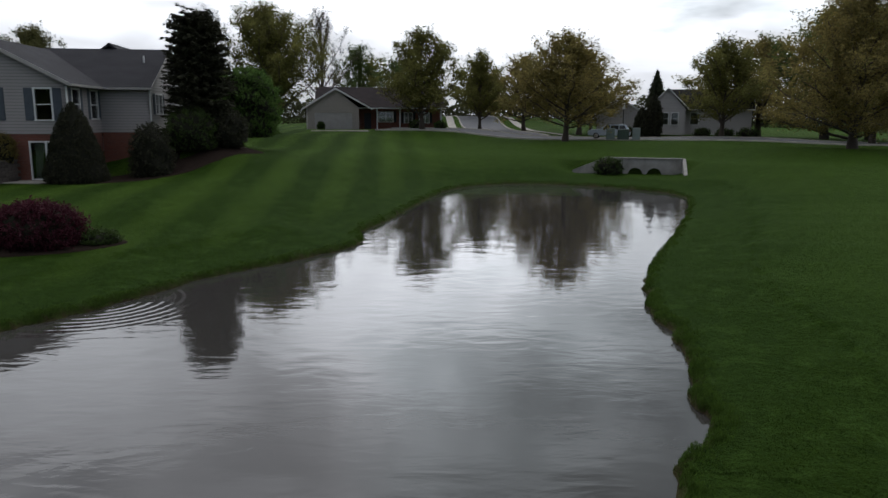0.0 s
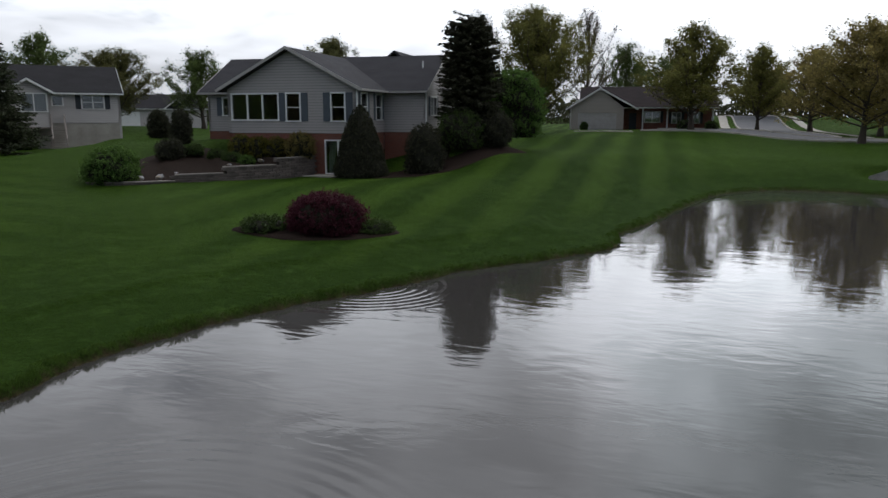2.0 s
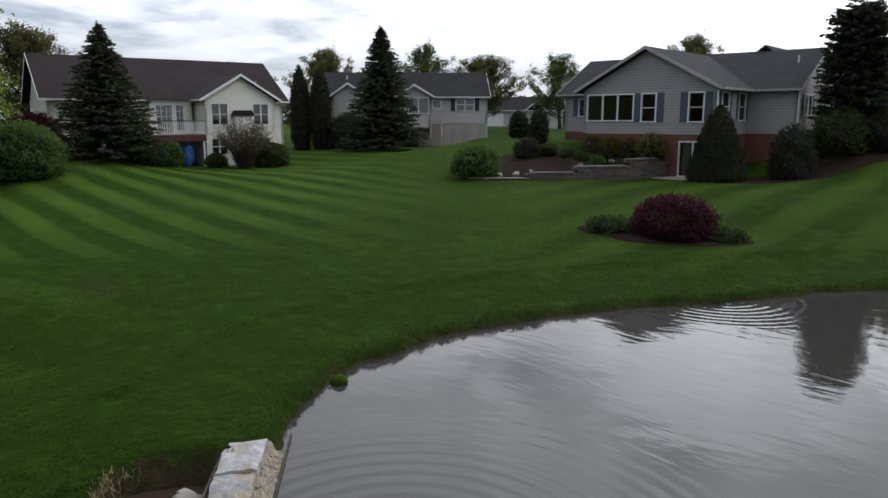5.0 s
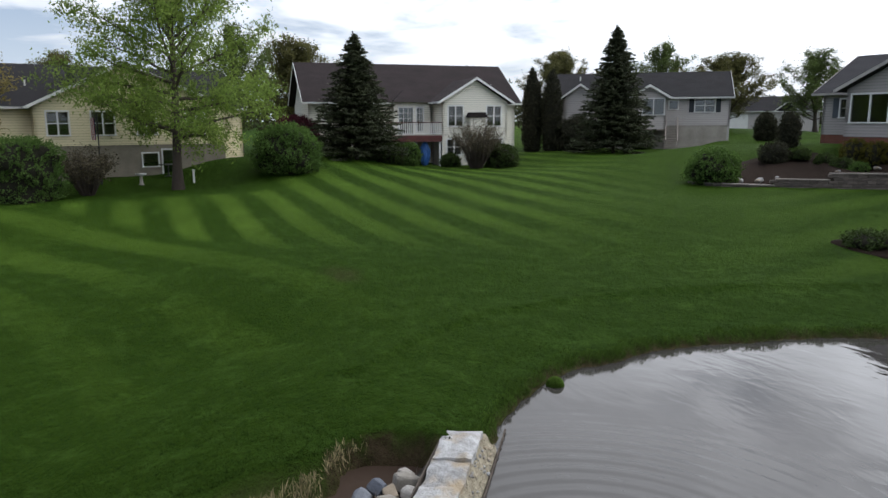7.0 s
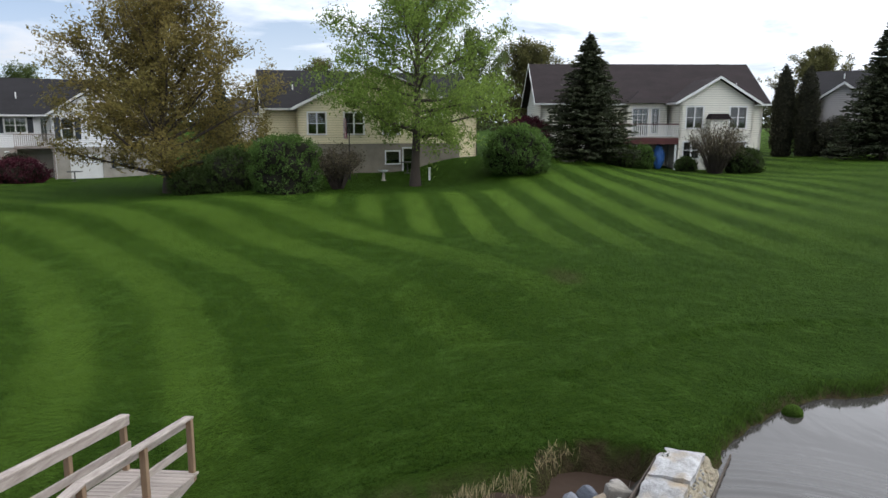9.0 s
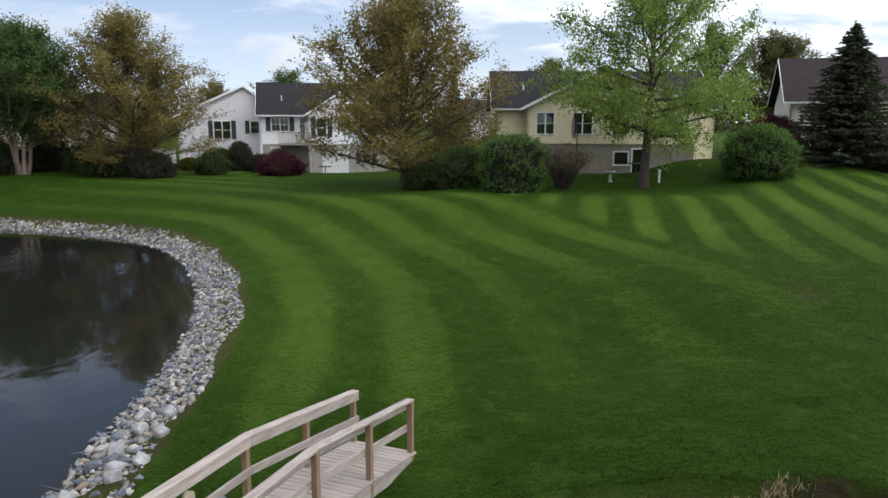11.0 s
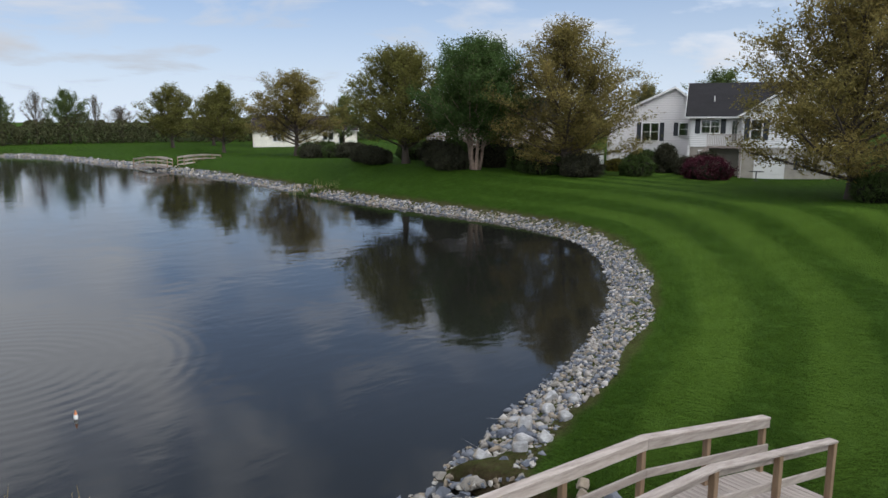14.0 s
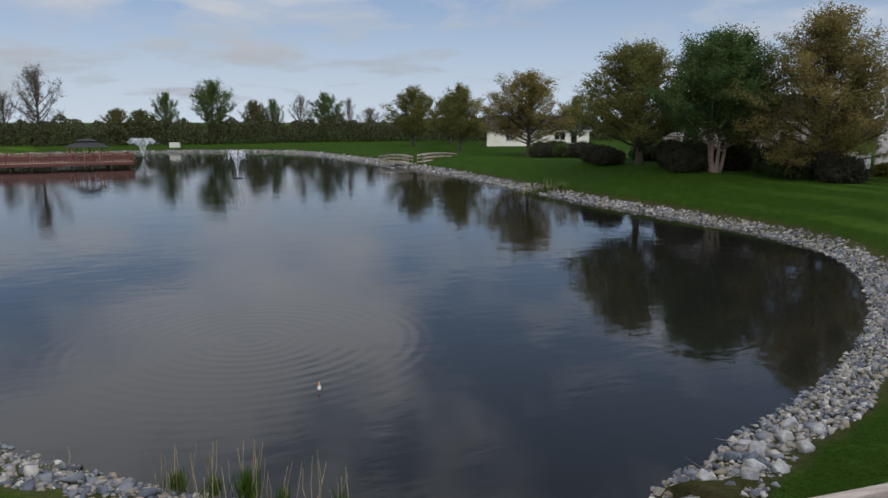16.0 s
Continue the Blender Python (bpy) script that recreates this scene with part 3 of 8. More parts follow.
CHANNEL = np.array([(-8.3, 3.13), (-7.83, 2.66), (-7.5, 1.8), (-7.6, -0.2), (-8.0, -3.0), (-7.9, -5.5), (-7.4, -8.4)])
NEAR_LEVELS = [(-22, 36, 2.65), (-19, 37.6, 2.6), (-15, 44.5, 4.9), (-29.5, 40, 4.7), (-24.2, 25.1, 2.56), (-20, 34, 2.7), (-12.5, 22.8, 2.06), (-16.5, 39.5, 2.6), (-8, 46, 3.6),
               (-46.5, 49.5, 4.4), (-49.4, 46.7, 3.4), (-47, 37.4, 3.4), (-36, 40, 4.4), (-50, 24, 2.6), (-54.5, 16.5, 3.8), (-46, 24.5, 2.6), (-43.8, 4, 2.1), (-49, 9, 3.7),
               (-50, 0.8, 2.6), (-39.8, -3.5, 2.2), (0, 0, 1.1), (-11.3, -3.1, 0.5), (-13.6, -4.2, 0.55), (-13.8, -1.2, 0.72), (-10.5, -0.6, 0.75), (-20.4, 6.8, 1.92), (-27, -6, 1.0), (18.8, 21.9, 2.55), (-14.1, 9.4, 1.89), (-12.5, 15.7, 1.97), (1.6, 37.6, 2.55), (-3.1, 39.1, 3.02)]
FAR_LEVELS = [(-58, -26, 1.85), (-60, -21, 1.45), (-45.7, -11, 1.7), (-48.5, -32, 1.9), (-45.8, -38.7, 2.1), (-46, -47, 2.3), (-62, -85, 1.25), (-63, -108, 1.0), (-63, -125, 1.4),
              (-20, -165, 1.0), (-15, 91, 4.6), (0, 92, 4.7), (14.5, 78.7, 3.6), (20, 82, 3.75), (33, 83.6, 3.95), (33, 59.5, 3.7), (46, 71, 3.5), (16.3, 57.3, 2.95), (20, 54.8, 2.79), (11, 58.3, 2.87), (18.4, 70.4, 3.75), (-16, 73, 4.45),
              (8, 150, 6.4), (-70, 70, 5), (-80, 0, 4.0), (60, -60, 2), (-90, -80, 3)]


def poly_distance(px, py, poly, closed=True):
    """Distance to a line of points, negative inside a closed one."""
    d2 = np.full(px.shape, 1e12)
    inside = np.zeros(px.shape, bool)
    n = len(poly)
    for i in range(n if closed else n - 1):
        (ax, ay), (bx, by) = poly[i], poly[(i + 1) % n]
        dx, dy = bx - ax, by - ay
        s = np.clip(((px - ax) * dx + (py - ay) * dy) / (dx * dx + dy * dy + 1e-12), 0, 1)
        d2 = np.minimum(d2, (px - ax - s * dx) ** 2 + (py - ay - s * dy) ** 2)
        if closed and ay != by:
            inside ^= ((ay > py) != (by > py)) & (px < (bx - ax) * (py - ay) / (by - ay) + ax)
    d = np.sqrt(d2)
    return np.where(inside, -d, d) if closed else d


def sstep(a, b, v):
    t = np.clip((v - a) / (b - a), 0, 1)
    return t * t * (3 - 2 * t)


LEVELS = np.array(NEAR_LEVELS + FAR_LEVELS)


def wobble(x, y, s, seed=0.0):
    return (np.sin(x * s + seed) * np.cos(y * s * 1.13 + 1.7 * seed) + 0.6 * np.sin(x * s * 2.3 + y * s * 1.9 + seed * 3)
            + 0.4 * np.sin(x * s * 4.7 - y * s * 4.1 + seed)) / 2.0


def land(x, y):
    """Height of the ground, and distances to pond, lake and channel."""
    x, y = np.atleast_1d(np.asarray(x, float)), np.atleast_1d(np.asarray(y, float))
    dp = poly_distance(x, y, POND) + 0.12 * wobble(x, y, 1.7, 1.0) + 0.07 * wobble(x, y, 4.1, 2.0)
    dl = poly_distance(x, y, LAKE) + 0.10 * wobble(x, y, 1.3, 3.0)
    dc = poly_distance(x, y, CHANNEL, False) - 0.75 + 0.10 * wobble(x, y, 3.0, 4.0)
    w = np.zeros(x.shape)
    zz = np.zeros(x.shape)
    for lx, ly, lz in LEVELS:
        k = 1.0 / ((x - lx) ** 2 + (y - ly) ** 2 + 6.0) ** 1.6
        w += k
        zz += k * lz
    zz /= w
    d = np.minimum(np.minimum(dp, dl), dc)
    base = POND_Z * sstep(0.36, 0.94, np.maximum(dl, 0) / (np.maximum(dl, 0) + np.maximum(dp, 0) + 1e-6))
    rise = sstep(0.0, 9.5, np.minimum(dp, dl))
    # a low grassy shelf leads from the pond to the culvert's headwall
    ux, uy = math.cos(radians(-15.3)), math.sin(radians(-15.3))
    along, behind = (x - 15.8) * ux + (y - 55.6) * uy, -(x - 15.8) * uy + (y - 55.6) * ux
    shelf = (1 - sstep(3.6, 5.9, np.abs(along + 0.9))) * (1 - sstep(1.0, 1.25, behind)) * sstep(-9.4, -4.7, behind)
    rise = rise * (1 - 0.97 * shelf)
    cut = np.interp(d, [-6, -1.0, -0.05, 0.08, 0.22, 1.2, 3.0], [-1.2, -0.40, -0.08, 0.11, 0.17, 0.27, 0.42])
    # the overflow channel has an undercut, nearly upright bank
    gully = np.interp(d, [-6, -1.0, -0.14, -0.02, 0.06, 0.16, 1.2, 3.0], [-1.2, -0.50, -0.24, -0.04, 0.27, 0.38, 0.43, 0.47])
    cut = np.where(dc < dp - 0.3, gully, cut)
    slope = np.interp(d, [-6, -1.0, 0.0, 1.9, 3.0], [-1.2, -0.4, -0.03, 0.50, 0.55])
    near_lake = sstep(-0.4, 0.4, np.minimum(dp, dc) - dl)
    z = np.where(d < 3.0, cut * (1 - near_lake) + slope * near_lake, 0.5)
    z = z + base + np.maximum(zz - 0.5 - base, -0.1) * rise
    z = z - 0.22 * np.exp(-(((x + 10.9) ** 2 + (y + 3.0) ** 2) / 3.0) ** 2) * sstep(0.2, 0.6, d)
    return z, dp, dl, dc


def gz(x, y):
    return float(land(x, y)[0][0])


def mown(x, y, dp, dl, dc):
    """Mower passes (-1 dark to 1 light): along the street lawn, round the lake, straight across the west lawn; shade
    painted in by area; and bare soil.
    """
    near = np.minimum(dp, dl)
    far = np.hypot(x, y)
    warp = 0.22 * wobble(x, y, 0.12, 2.0) + 0.10 * wobble(x, y, 0.45, 4.0)
    s_lake = np.sin((dl + warp) * 2 * np.pi / 2.9 + 0.6)
    s_west = np.cos((y + 0.0175 * (x + 35) - 3.2 + 0.5 * warp) * 2 * np.pi / 2.17)
    s_house = np.sin((x + 0.06 * y + 0.5 * warp) * 2 * np.pi / 3.0 + 1.2)
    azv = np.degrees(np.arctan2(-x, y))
    w_lake = 1 - sstep(16.0, 17.2, dl)
    w_house = (1 - w_lake) * (1 - sstep(30, 44, azv)) * sstep(-4, 6, azv)
    w_west = (1 - w_lake) * sstep(44, 62, azv) * sstep(21, 29, far)
    patch = np.clip(0.80 + 0.40 * wobble(x, y, 0.21, 7.0) + 0.25 * wobble(x, y, 0.8, 3.0), 0.25, 1.15)
    stripe_shade = (0.75 * w_lake * np.tanh(2.4 * s_lake) + 0.85 * w_house * np.tanh(1.6 * s_house) + 1.15 * w_west * np.tanh(2.6 * s_west)) * patch
    stripe_shade = stripe_shade + 0.20 * wobble(x, y, 0.33, 11.0) * (1 - w_lake)
    # painted shade: grass darkens towards pond and channel, and east of the pond
    stripe_shade = stripe_shade * sstep(0.8, 3.0, near) - 0.75 * (1 - sstep(0.5, 7.0, np.minimum(dp, dc))) - 0.2 - 0.25 * sstep(2, 8, x) * (y > 0)
    # painted shade: the lawns beside overflow and grey house are darkened by bearing
    stripe_shade = stripe_shade - 1.0 * sstep(42, 64, azv) * sstep(5.0, 8.5, dl) * (1 - sstep(20, 32, far)) - 0.32 * (1 - sstep(46, 60, azv)) * sstep(2, 12, azv)
    # cloud shade over the lakeside lawn, painted as a darker tone
    stripe_shade = stripe_shade * (1 - 0.4 * sstep(118, 134, azv)) - 0.75 * sstep(108, 130, azv) - 0.55 * sstep(118, 136, azv)
    # the stripes end in an evenly darker strip before the west houses
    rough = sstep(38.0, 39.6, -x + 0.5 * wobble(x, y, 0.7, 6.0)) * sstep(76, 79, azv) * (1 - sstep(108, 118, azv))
    stripe_shade = stripe_shade * (1 - rough) - 0.95 * rough
    d = np.minimum(dp, dc)
    soil = 1 - sstep(0.06, 0.16, d + 0.06 * wobble(x, y, 5.0, 9.0))
    soil = np.maximum(soil, 1 - sstep(1.45, 1.75, dl))
    soil = np.maximum(soil, 0.55 * (1 - sstep(0.2, 0.9, np.hypot((x + 19.0) * 0.8, (y - 5.9) * 1.3) + 0.25 * wobble(x, y, 2.5, 3.0))))
    return stripe_shade, soil


def build_ground():
    az = np.radians(np.concatenate([np.arange(-48, 190, 0.40), np.arange(190, 312, 4.0)]))
    r = [0.0, 0.3]
    while r[-1] < 9:
        r.append(r[-1] + 0.9)
    while r[-1] < 230:
        r.append(r[-1] * 1.0135)
    while r[-1] < 3000:
        r.append(r[-1] * 1.15)
    r = np.array(r)
    R, A = np.meshgrid(r, az, indexing="ij")
    x, y = -np.sin(A) * R, np.cos(A) * R
    z, dp, dl, dc = land(x.ravel(), y.ravel())
    x, y = x.ravel(), y.ravel()
    z = z + 0.03 * wobble(x, y, 0.9, 5.0) * (np.minimum(np.minimum(dp, dl), dc) > 0.6)
    nr, na = R.shape
    i, j = np.meshgrid(np.arange(nr - 1), np.arange(na), indexing="ij")
    k = (j + 1) % na
    f = np.stack([i * na + j, i * na + k, (i + 1) * na + k, (i + 1) * na + j], -1).reshape(-1, 4)
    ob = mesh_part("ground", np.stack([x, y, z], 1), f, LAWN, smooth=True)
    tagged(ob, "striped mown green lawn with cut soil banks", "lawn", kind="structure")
    stripe_shade, soil = mown(x, y, dp, dl, dc)
    for nm, val in (("stripe_shade", stripe_shade), ("soil", soil)):
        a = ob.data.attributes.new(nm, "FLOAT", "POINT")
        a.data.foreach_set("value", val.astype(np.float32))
    return ob


def sheet(name, poly, z, mat, label, category, grow=0.8):
    c = poly
    t = np.roll(c, -1, 0) - np.roll(c, 1, 0)
    nrm = np.stack([t[:, 1], -t[:, 0]], 1)
    nrm /= np.linalg.norm(nrm, axis=1, keepdims=True)
    area = np.sum(c[:, 0] * np.roll(c[:, 1], -1) - c[:, 1] * np.roll(c[:, 0], -1))
    c = c + nrm * grow * np.sign(area)
    bm = bmesh.new()
    f = bm.faces.new([bm.verts.new((px, py, z(px, py) if callable(z) else z)) for px, py in c])
    bmesh.ops.triangulate(bm, faces=[f])
    for f in bm.faces:
        if f.normal.z < 0:
            f.normal_flip()
    me = bpy.data.meshes.new(name)
    bm.to_mesh(me)
    bm.free()
    me.materials.append(mat)
    return tagged(new(name, me), label, category, kind="structure")


build_ground()
sheet("pond_water", POND, POND_Z, WATER_POND, "still brown pond water mirroring the bright cloudy sky", "water")
sheet("lake_water", LAKE, 0.0, WATER_LAKE, "dark blue lake water with light ripples", "water")
chan = np.concatenate([CHANNEL + (0.8, 0.1), (CHANNEL - (0.8, 0.1))[::-1]])
sheet("channel_water", chan, lambda px, py: float(np.interp(py, [-6, -3, 1.2, 2.0], [-0.02, 0.1, POND_Z - 0.14, POND_Z - 0.10])), WET_MUD, "muddy water in the overflow channel under the bridge", "water", 0.9)

# ---- houses ----
def wall(house, m, u0, u1, z0, z1, mat, holes=(), peak=None, th=0.18, name="wall", label=""):
    """A wall along local x, its outer face at y = 0; holes (u0, u1, z0, z1) go through it; peak (u, z) adds a gable."""
    us = sorted({u0, u1, *[h[0] for h in holes], *[h[1] for h in holes]})
    zs = sorted({z0, z1, *[h[2] for h in holes], *[h[3] for h in holes]})
    us, zs = [u for u in us if u0 <= u <= u1], [z for z in zs if z0 <= z <= z1]
    bm = bmesh.new()

    def quad(*p):
        bm.faces.new([bm.verts.new(m @ Vector(q)) for q in p])

    for a, b in zip(us, us[1:]):
        for c, d in zip(zs, zs[1:]):
            if any(h[0] < (a + b) / 2 < h[1] and h[2] < (c + d) / 2 < h[3] for h in holes):
                continue
            quad((a, 0, c), (b, 0, c), (b, 0, d), (a, 0, d))
            quad((a, th, c), (a, th, d), (b, th, d), (b, th, c))
    for a, b, c, d in holes:
        for p, q in (((a, c), (b, c)), ((b, c), (b, d)), ((b, d), (a, d)), ((a, d), (a, c))):
            quad((p[0], 0, p[1]), (p[0], th, p[1]), (q[0], th, q[1]), (q[0], 0, q[1]))
    for u in (u0, u1):
        quad((u, 0, z0), (u, 0, z1), (u, th, z1), (u, th, z0))
    quad((u0, 0, z1), (u1, 0, z1), (u1, th, z1), (u0, th, z1))
    if peak:
        for y in (0, th):
            bm.faces.new([bm.verts.new(m @ Vector(q)) for q in ((u0, y, z1), (u1, y, z1), (peak[0], y, peak[1]))])
    bmesh.ops.remove_doubles(bm, verts=bm.verts[:], dist=0.0005)
    return part(name, bm, mat, house, label)


def window(house, m, u0, u1, z0, z1, cols=1, rows=1, bars=(0, 0), curtain=False, trim=0.09, shutters=None, sw=0.36):
    """A window in a wall's hole: casing, meeting rails, glazing bars, panes, sill; shutters beside it."""
    bm = boxes((u0 - trim, u0, -0.035, 0.10, z0, z1), (u1, u1 + trim, -0.035, 0.10, z0, z1),
               (u0 - trim, u1 + trim, -0.04, 0.10, z1, z1 + trim), m=m)
    for i in range(1, cols):
        u = u0 + (u1 - u0) * i / cols
        box(bm, u - 0.045, u + 0.045, -0.03, 0.09, z0, z1, m=m)
    for i in range(1, rows):
        z = z0 + (z1 - z0) * i / rows
        box(bm, u0, u1, -0.01, 0.085, z - 0.025, z + 0.025, m=m)
    win = part("window", bm, WHITE, house)
    part("sill", boxes((u0 - trim - 0.02, u1 + trim + 0.02, -0.07, 0.10, z0 - 0.07, z0), m=m), WHITE, win)
    for c in range(cols):
        a, b = u0 + (u1 - u0) * c / cols, u0 + (u1 - u0) * (c + 1) / cols
        part("pane", boxes((a + 0.03, b - 0.03, 0.05, 0.058, z0 + 0.02, z1 - 0.02), m=m), GLASS, win).visible_shadow = False
        if bars[0] or bars[1]:
            for i in range(1, bars[0]):
                u = a + (b - a) * i / bars[0]
                part("glazing_bar", boxes((u - 0.014, u + 0.014, 0.03, 0.07, z0, z1), m=m), WHITE, win)
            for i in range(1, bars[1]):
                z = z0 + (z1 - z0) * i / bars[1]
                part("glazing_bar", boxes((a, b, 0.032, 0.068, z - 0.014, z + 0.014), m=m), WHITE, win)
    if curtain:
        bm = bmesh.new()
        for s, e in ((u0, u0 + 0.28 * (u1 - u0)), (u1 - 0.28 * (u1 - u0), u1)):
            n = 9
            pts = [(s + (e - s) * i / (n - 1), 0.22 + 0.03 * (i % 2)) for i in range(n)]
            lo = [bm.verts.new(m @ Vector((a, b, z0))) for a, b in pts]
            hi = [bm.verts.new(m @ Vector((a, b, z1))) for a, b in pts]
            for i in range(n - 1):
                bm.faces.new((lo[i], lo[i + 1], hi[i + 1], hi[i]))
        part("curtain", bm, CURTAIN, win)
    if shutters:
        for s in (u0 - trim - sw - 0.02, u1 + trim + 0.02):
            bm = boxes((s, s + sw, -0.03, 0.0, z0 - 0.05, z1 + 0.06), m=m)
            sh = part("shutter", bm, shutters, house)
            for a, b in ((z0, (z0 + z1) / 2 - 0.05), ((z0 + z1) / 2 + 0.05, z1)):
                k = max(2, int((b - a) / 0.07))
                teeth = [(-0.032, a)]
                for i in range(k):
                    teeth += [(-0.048, a + (i + 0.08) * (b - a) / k), (-0.034, a + (i + 0.96) * (b - a) / k)]
                part("louvre_panel", prism(bmesh.new(), teeth + [(-0.032, b), (-0.028, b), (-0.028, a)], s + 0.05, s + sw - 0.05, "x", m), shutters, sh)
    return win


def gable_roof(house, a0, a1, b0, b1, ze, zr, axis, mat, name="roof", th=0.16, ridge=None, trim=True, ends=(True, True), trim_mat=None):
    """A two-sided roof; its ridge runs along axis from a0 to a1, its eaves lie at b0 and b1."""
    bmid = (b0 + b1) / 2 if ridge is None else ridge
    pts = [(b0, ze), (bmid, zr), (b1, ze), (b1, ze - th), (bmid, zr - th), (b0, ze - th)]
    roof = part(name, prism(bmesh.new(), pts, a0, a1, axis), mat, house)
    if trim:
        band = [(b0 - 0.01, ze + 0.02), (bmid, zr + 0.02), (b1 + 0.01, ze + 0.02), (b1 + 0.01, ze - th - 0.01), (bmid, zr - th - 0.01), (b0 - 0.01, ze - th - 0.01)]
        for on, (p, q) in zip(ends, ((a0 - 0.03, a0 - 0.003), (a1 + 0.003, a1 + 0.03))):
            if on:
                part("rake_board", prism(bmesh.new(), band, p, q, axis), trim_mat or WHITE, house)
        for b, s in ((b0, -1), (b1, 1)):
            g = [(b + s * 0.012, ze - 0.02), (b + s * 0.13, ze - 0.02), (b + s * 0.12, ze - 0.14), (b + s * 0.012, ze - 0.15)]
            part("gutter", prism(bmesh.new(), g, a0, a1, axis), trim_mat or WHITE, house)
    return roof


ID = Matrix.Identity(4)


def front(y=0.0):
    return Matrix.Translation((0, y, 0))


def right(x, y=0.0):
    return Matrix.Translation((x, y, 0)) @ Matrix.Rotation(radians(90), 4, "Z")


def left(x, y=0.0):
    """u runs towards the front: u = 0 at y."""
    return Matrix.Translation((x, y, 0)) @ Matrix.Rotation(radians(-90), 4, "Z")


def back(x, y):
    return Matrix.Translation((x, y, 0)) @ Matrix.Rotation(radians(180), 4, "Z")


def vent_pipe(house, x, y, z, h=0.5):
    v, f = tube([(x, y, z), (x, y, z + h)], [0.05, 0.05], 8)
    part_ob = mesh_part("vent_pipe", v, f, WHITE, house)
    return part_ob


def downspout(house, x, y, z0, z1):
    return part("downspout", soft_box(x - 0.04, x + 0.04, y - 0.05, y + 0.03, z0, z1, 0.01), WHITE, house)


def porch_boards(house, x0, x1, y0, y1, z, mat, name="deck_board"):
    n = max(1, int((y1 - y0) / 0.15))
    for i in range(n):
        a = y0 + (y1 - y0) * i / n
        part(name, boxes((x0, x1, a, a + (y1 - y0) / n - 0.008, z - 0.04, z)), mat, house)


def house_grey():
    """Ranch house on a walk-out brick basement."""
    zb, zs, ze, zr, g = 2.0, 5.1, 7.65, 9.95, 2.7
    h = thing("house", -18.8, 38.1, 0, 5, "grey clapboard ranch house on a red brick walk-out basement", "house")
    W = -8.25
    f = front()
    hs = [(-7.93, -4.95, 5.9, 7.36), (-4.36, -3.55, 5.84, 7.38), (-1.52, -0.75, 5.84, 7.38)]
    wall(h, f, W, 0, zs, ze, SIDING_GREY, hs, ((W) / 2, zr - 0.1))
    window(h, f, *hs[0], cols=3)
    for q in hs[1:]:
        window(h, f, *q, rows=2, shutters=SHUTTER_BLUE, sw=0.42)
    door = (-2.05, -0.35, 2.72, 4.75)
    fb = front(0.03)
    wall(h, fb, W, 0, zb, zs, BRICK, [door], name="basement_wall", label="red brick basement wall")
    # sliding patio door with dark drapes
    d = part("patio_door", boxes((-2.05, -1.97, -0.02, 0.1, 2.72, 4.75), (-0.43, -0.35, -0.02, 0.1, 2.72, 4.75), (-1.26, -1.16, -0.01, 0.1, 2.72, 4.75),
                                 (-1.97, -0.43, -0.02, 0.1, 4.67, 4.75), (-1.97, -0.43, -0.02, 0.1, 2.72, 2.80), m=fb), WHITE, h, "white framed sliding glass patio door")
    for a, b in ((-1.97, -1.26), (-1.16, -0.43)):
        part("pane", boxes((a, b, 0.05, 0.058, 2.8, 4.67), m=fb), GLASS, d)
        bm = bmesh.new()
        n = 12
        lo = [bm.verts.new(fb @ Vector((a + (b - a) * 0.45 * i / n + 0.03, 0.24 + 0.03 * (i % 2), 2.8))) for i in range(n)]
        hi = [bm.verts.new(fb @ Vector((a + (b - a) * (0.2 + 0.75 * i / n), 0.24 + 0.03 * (i % 2), 4.67))) for i in range(n)]
        for i in range(n - 1):
            bm.faces.new((lo[i], lo[i + 1], hi[i + 1], hi[i]))
        part("drape", bm, CURTAIN, d)
    part("patio_slab", soft_box(-3.1, 0.3, -1.5, 0.03, 2.5, 2.74, 0.02), CONCRETE, h)
    # east side of the wing
    r = right(0)
    rs = [(0.75, 1.7, 5.9, 7.4), (3.3, 4.3, 5.9, 7.4)]
    wall(h, r, 0, 4.8, zs, ze, SIDING_GREY, rs)
    for q in rs:
        window(h, r, *q, rows=2, shutters=SHUTTER_BLUE, sw=0.3)
    wall(h, right(-0.03), 0.03, 4.8, zb, zs, BRICK, name="basement_wall")
    wall(h, left(W, 4.8), 0, 4.8, zs, ze, SIDING_GREY)
    wall(h, left(W + 0.03, 4.8), 0, 4.77, zb, zs, BRICK, name="basement_wall")
    # main body
    X0, X1, Y0, Y1 = -12.6, 2.75, 4.8, 13.0
    b = front(Y0)
    lw = (-11.45, -10.35, 6.18, 7.28)
    wall(h, b, X0, W, zs, ze, SIDING_GREY, [lw])
    window(h, b, *lw, rows=1, bars=(3, 2), shutters=SHUTTER_BLUE, sw=0.36)
    wall(h, b, 0, X1, zs, ze, SIDING_GREY)
    wall(h, front(Y0 + 0.03), X0, W, zb, zs, BRICK, name="basement_wall")
    bw = (1.55, 2.45, 3.2, 4.6)
    wall(h, front(Y0 + 0.03), 0, X1, zb, zs, BRICK, name="basement_wall")
    er = right(X1, Y0)
    ew, bw = (1.2, 2.6, 6.2, 7.3), (1.4, 2.3, 3.3, 4.7)
    wall(h, er, 0, Y1 - Y0, zs, ze, SIDING_GREY, [ew], ((Y1 - Y0) / 2, zr + 0.05))
    window(h, er, *ew, cols=2, bars=(2, 2), shutters=SHUTTER_BLUE, sw=0.36)
    wall(h, right(X1 - 0.03, Y0), 0.03, Y1 - Y0, zb, zs, BRICK, [bw], name="basement_wall")
    window(h, right(X1 - 0.03, Y0), *bw, rows=2)
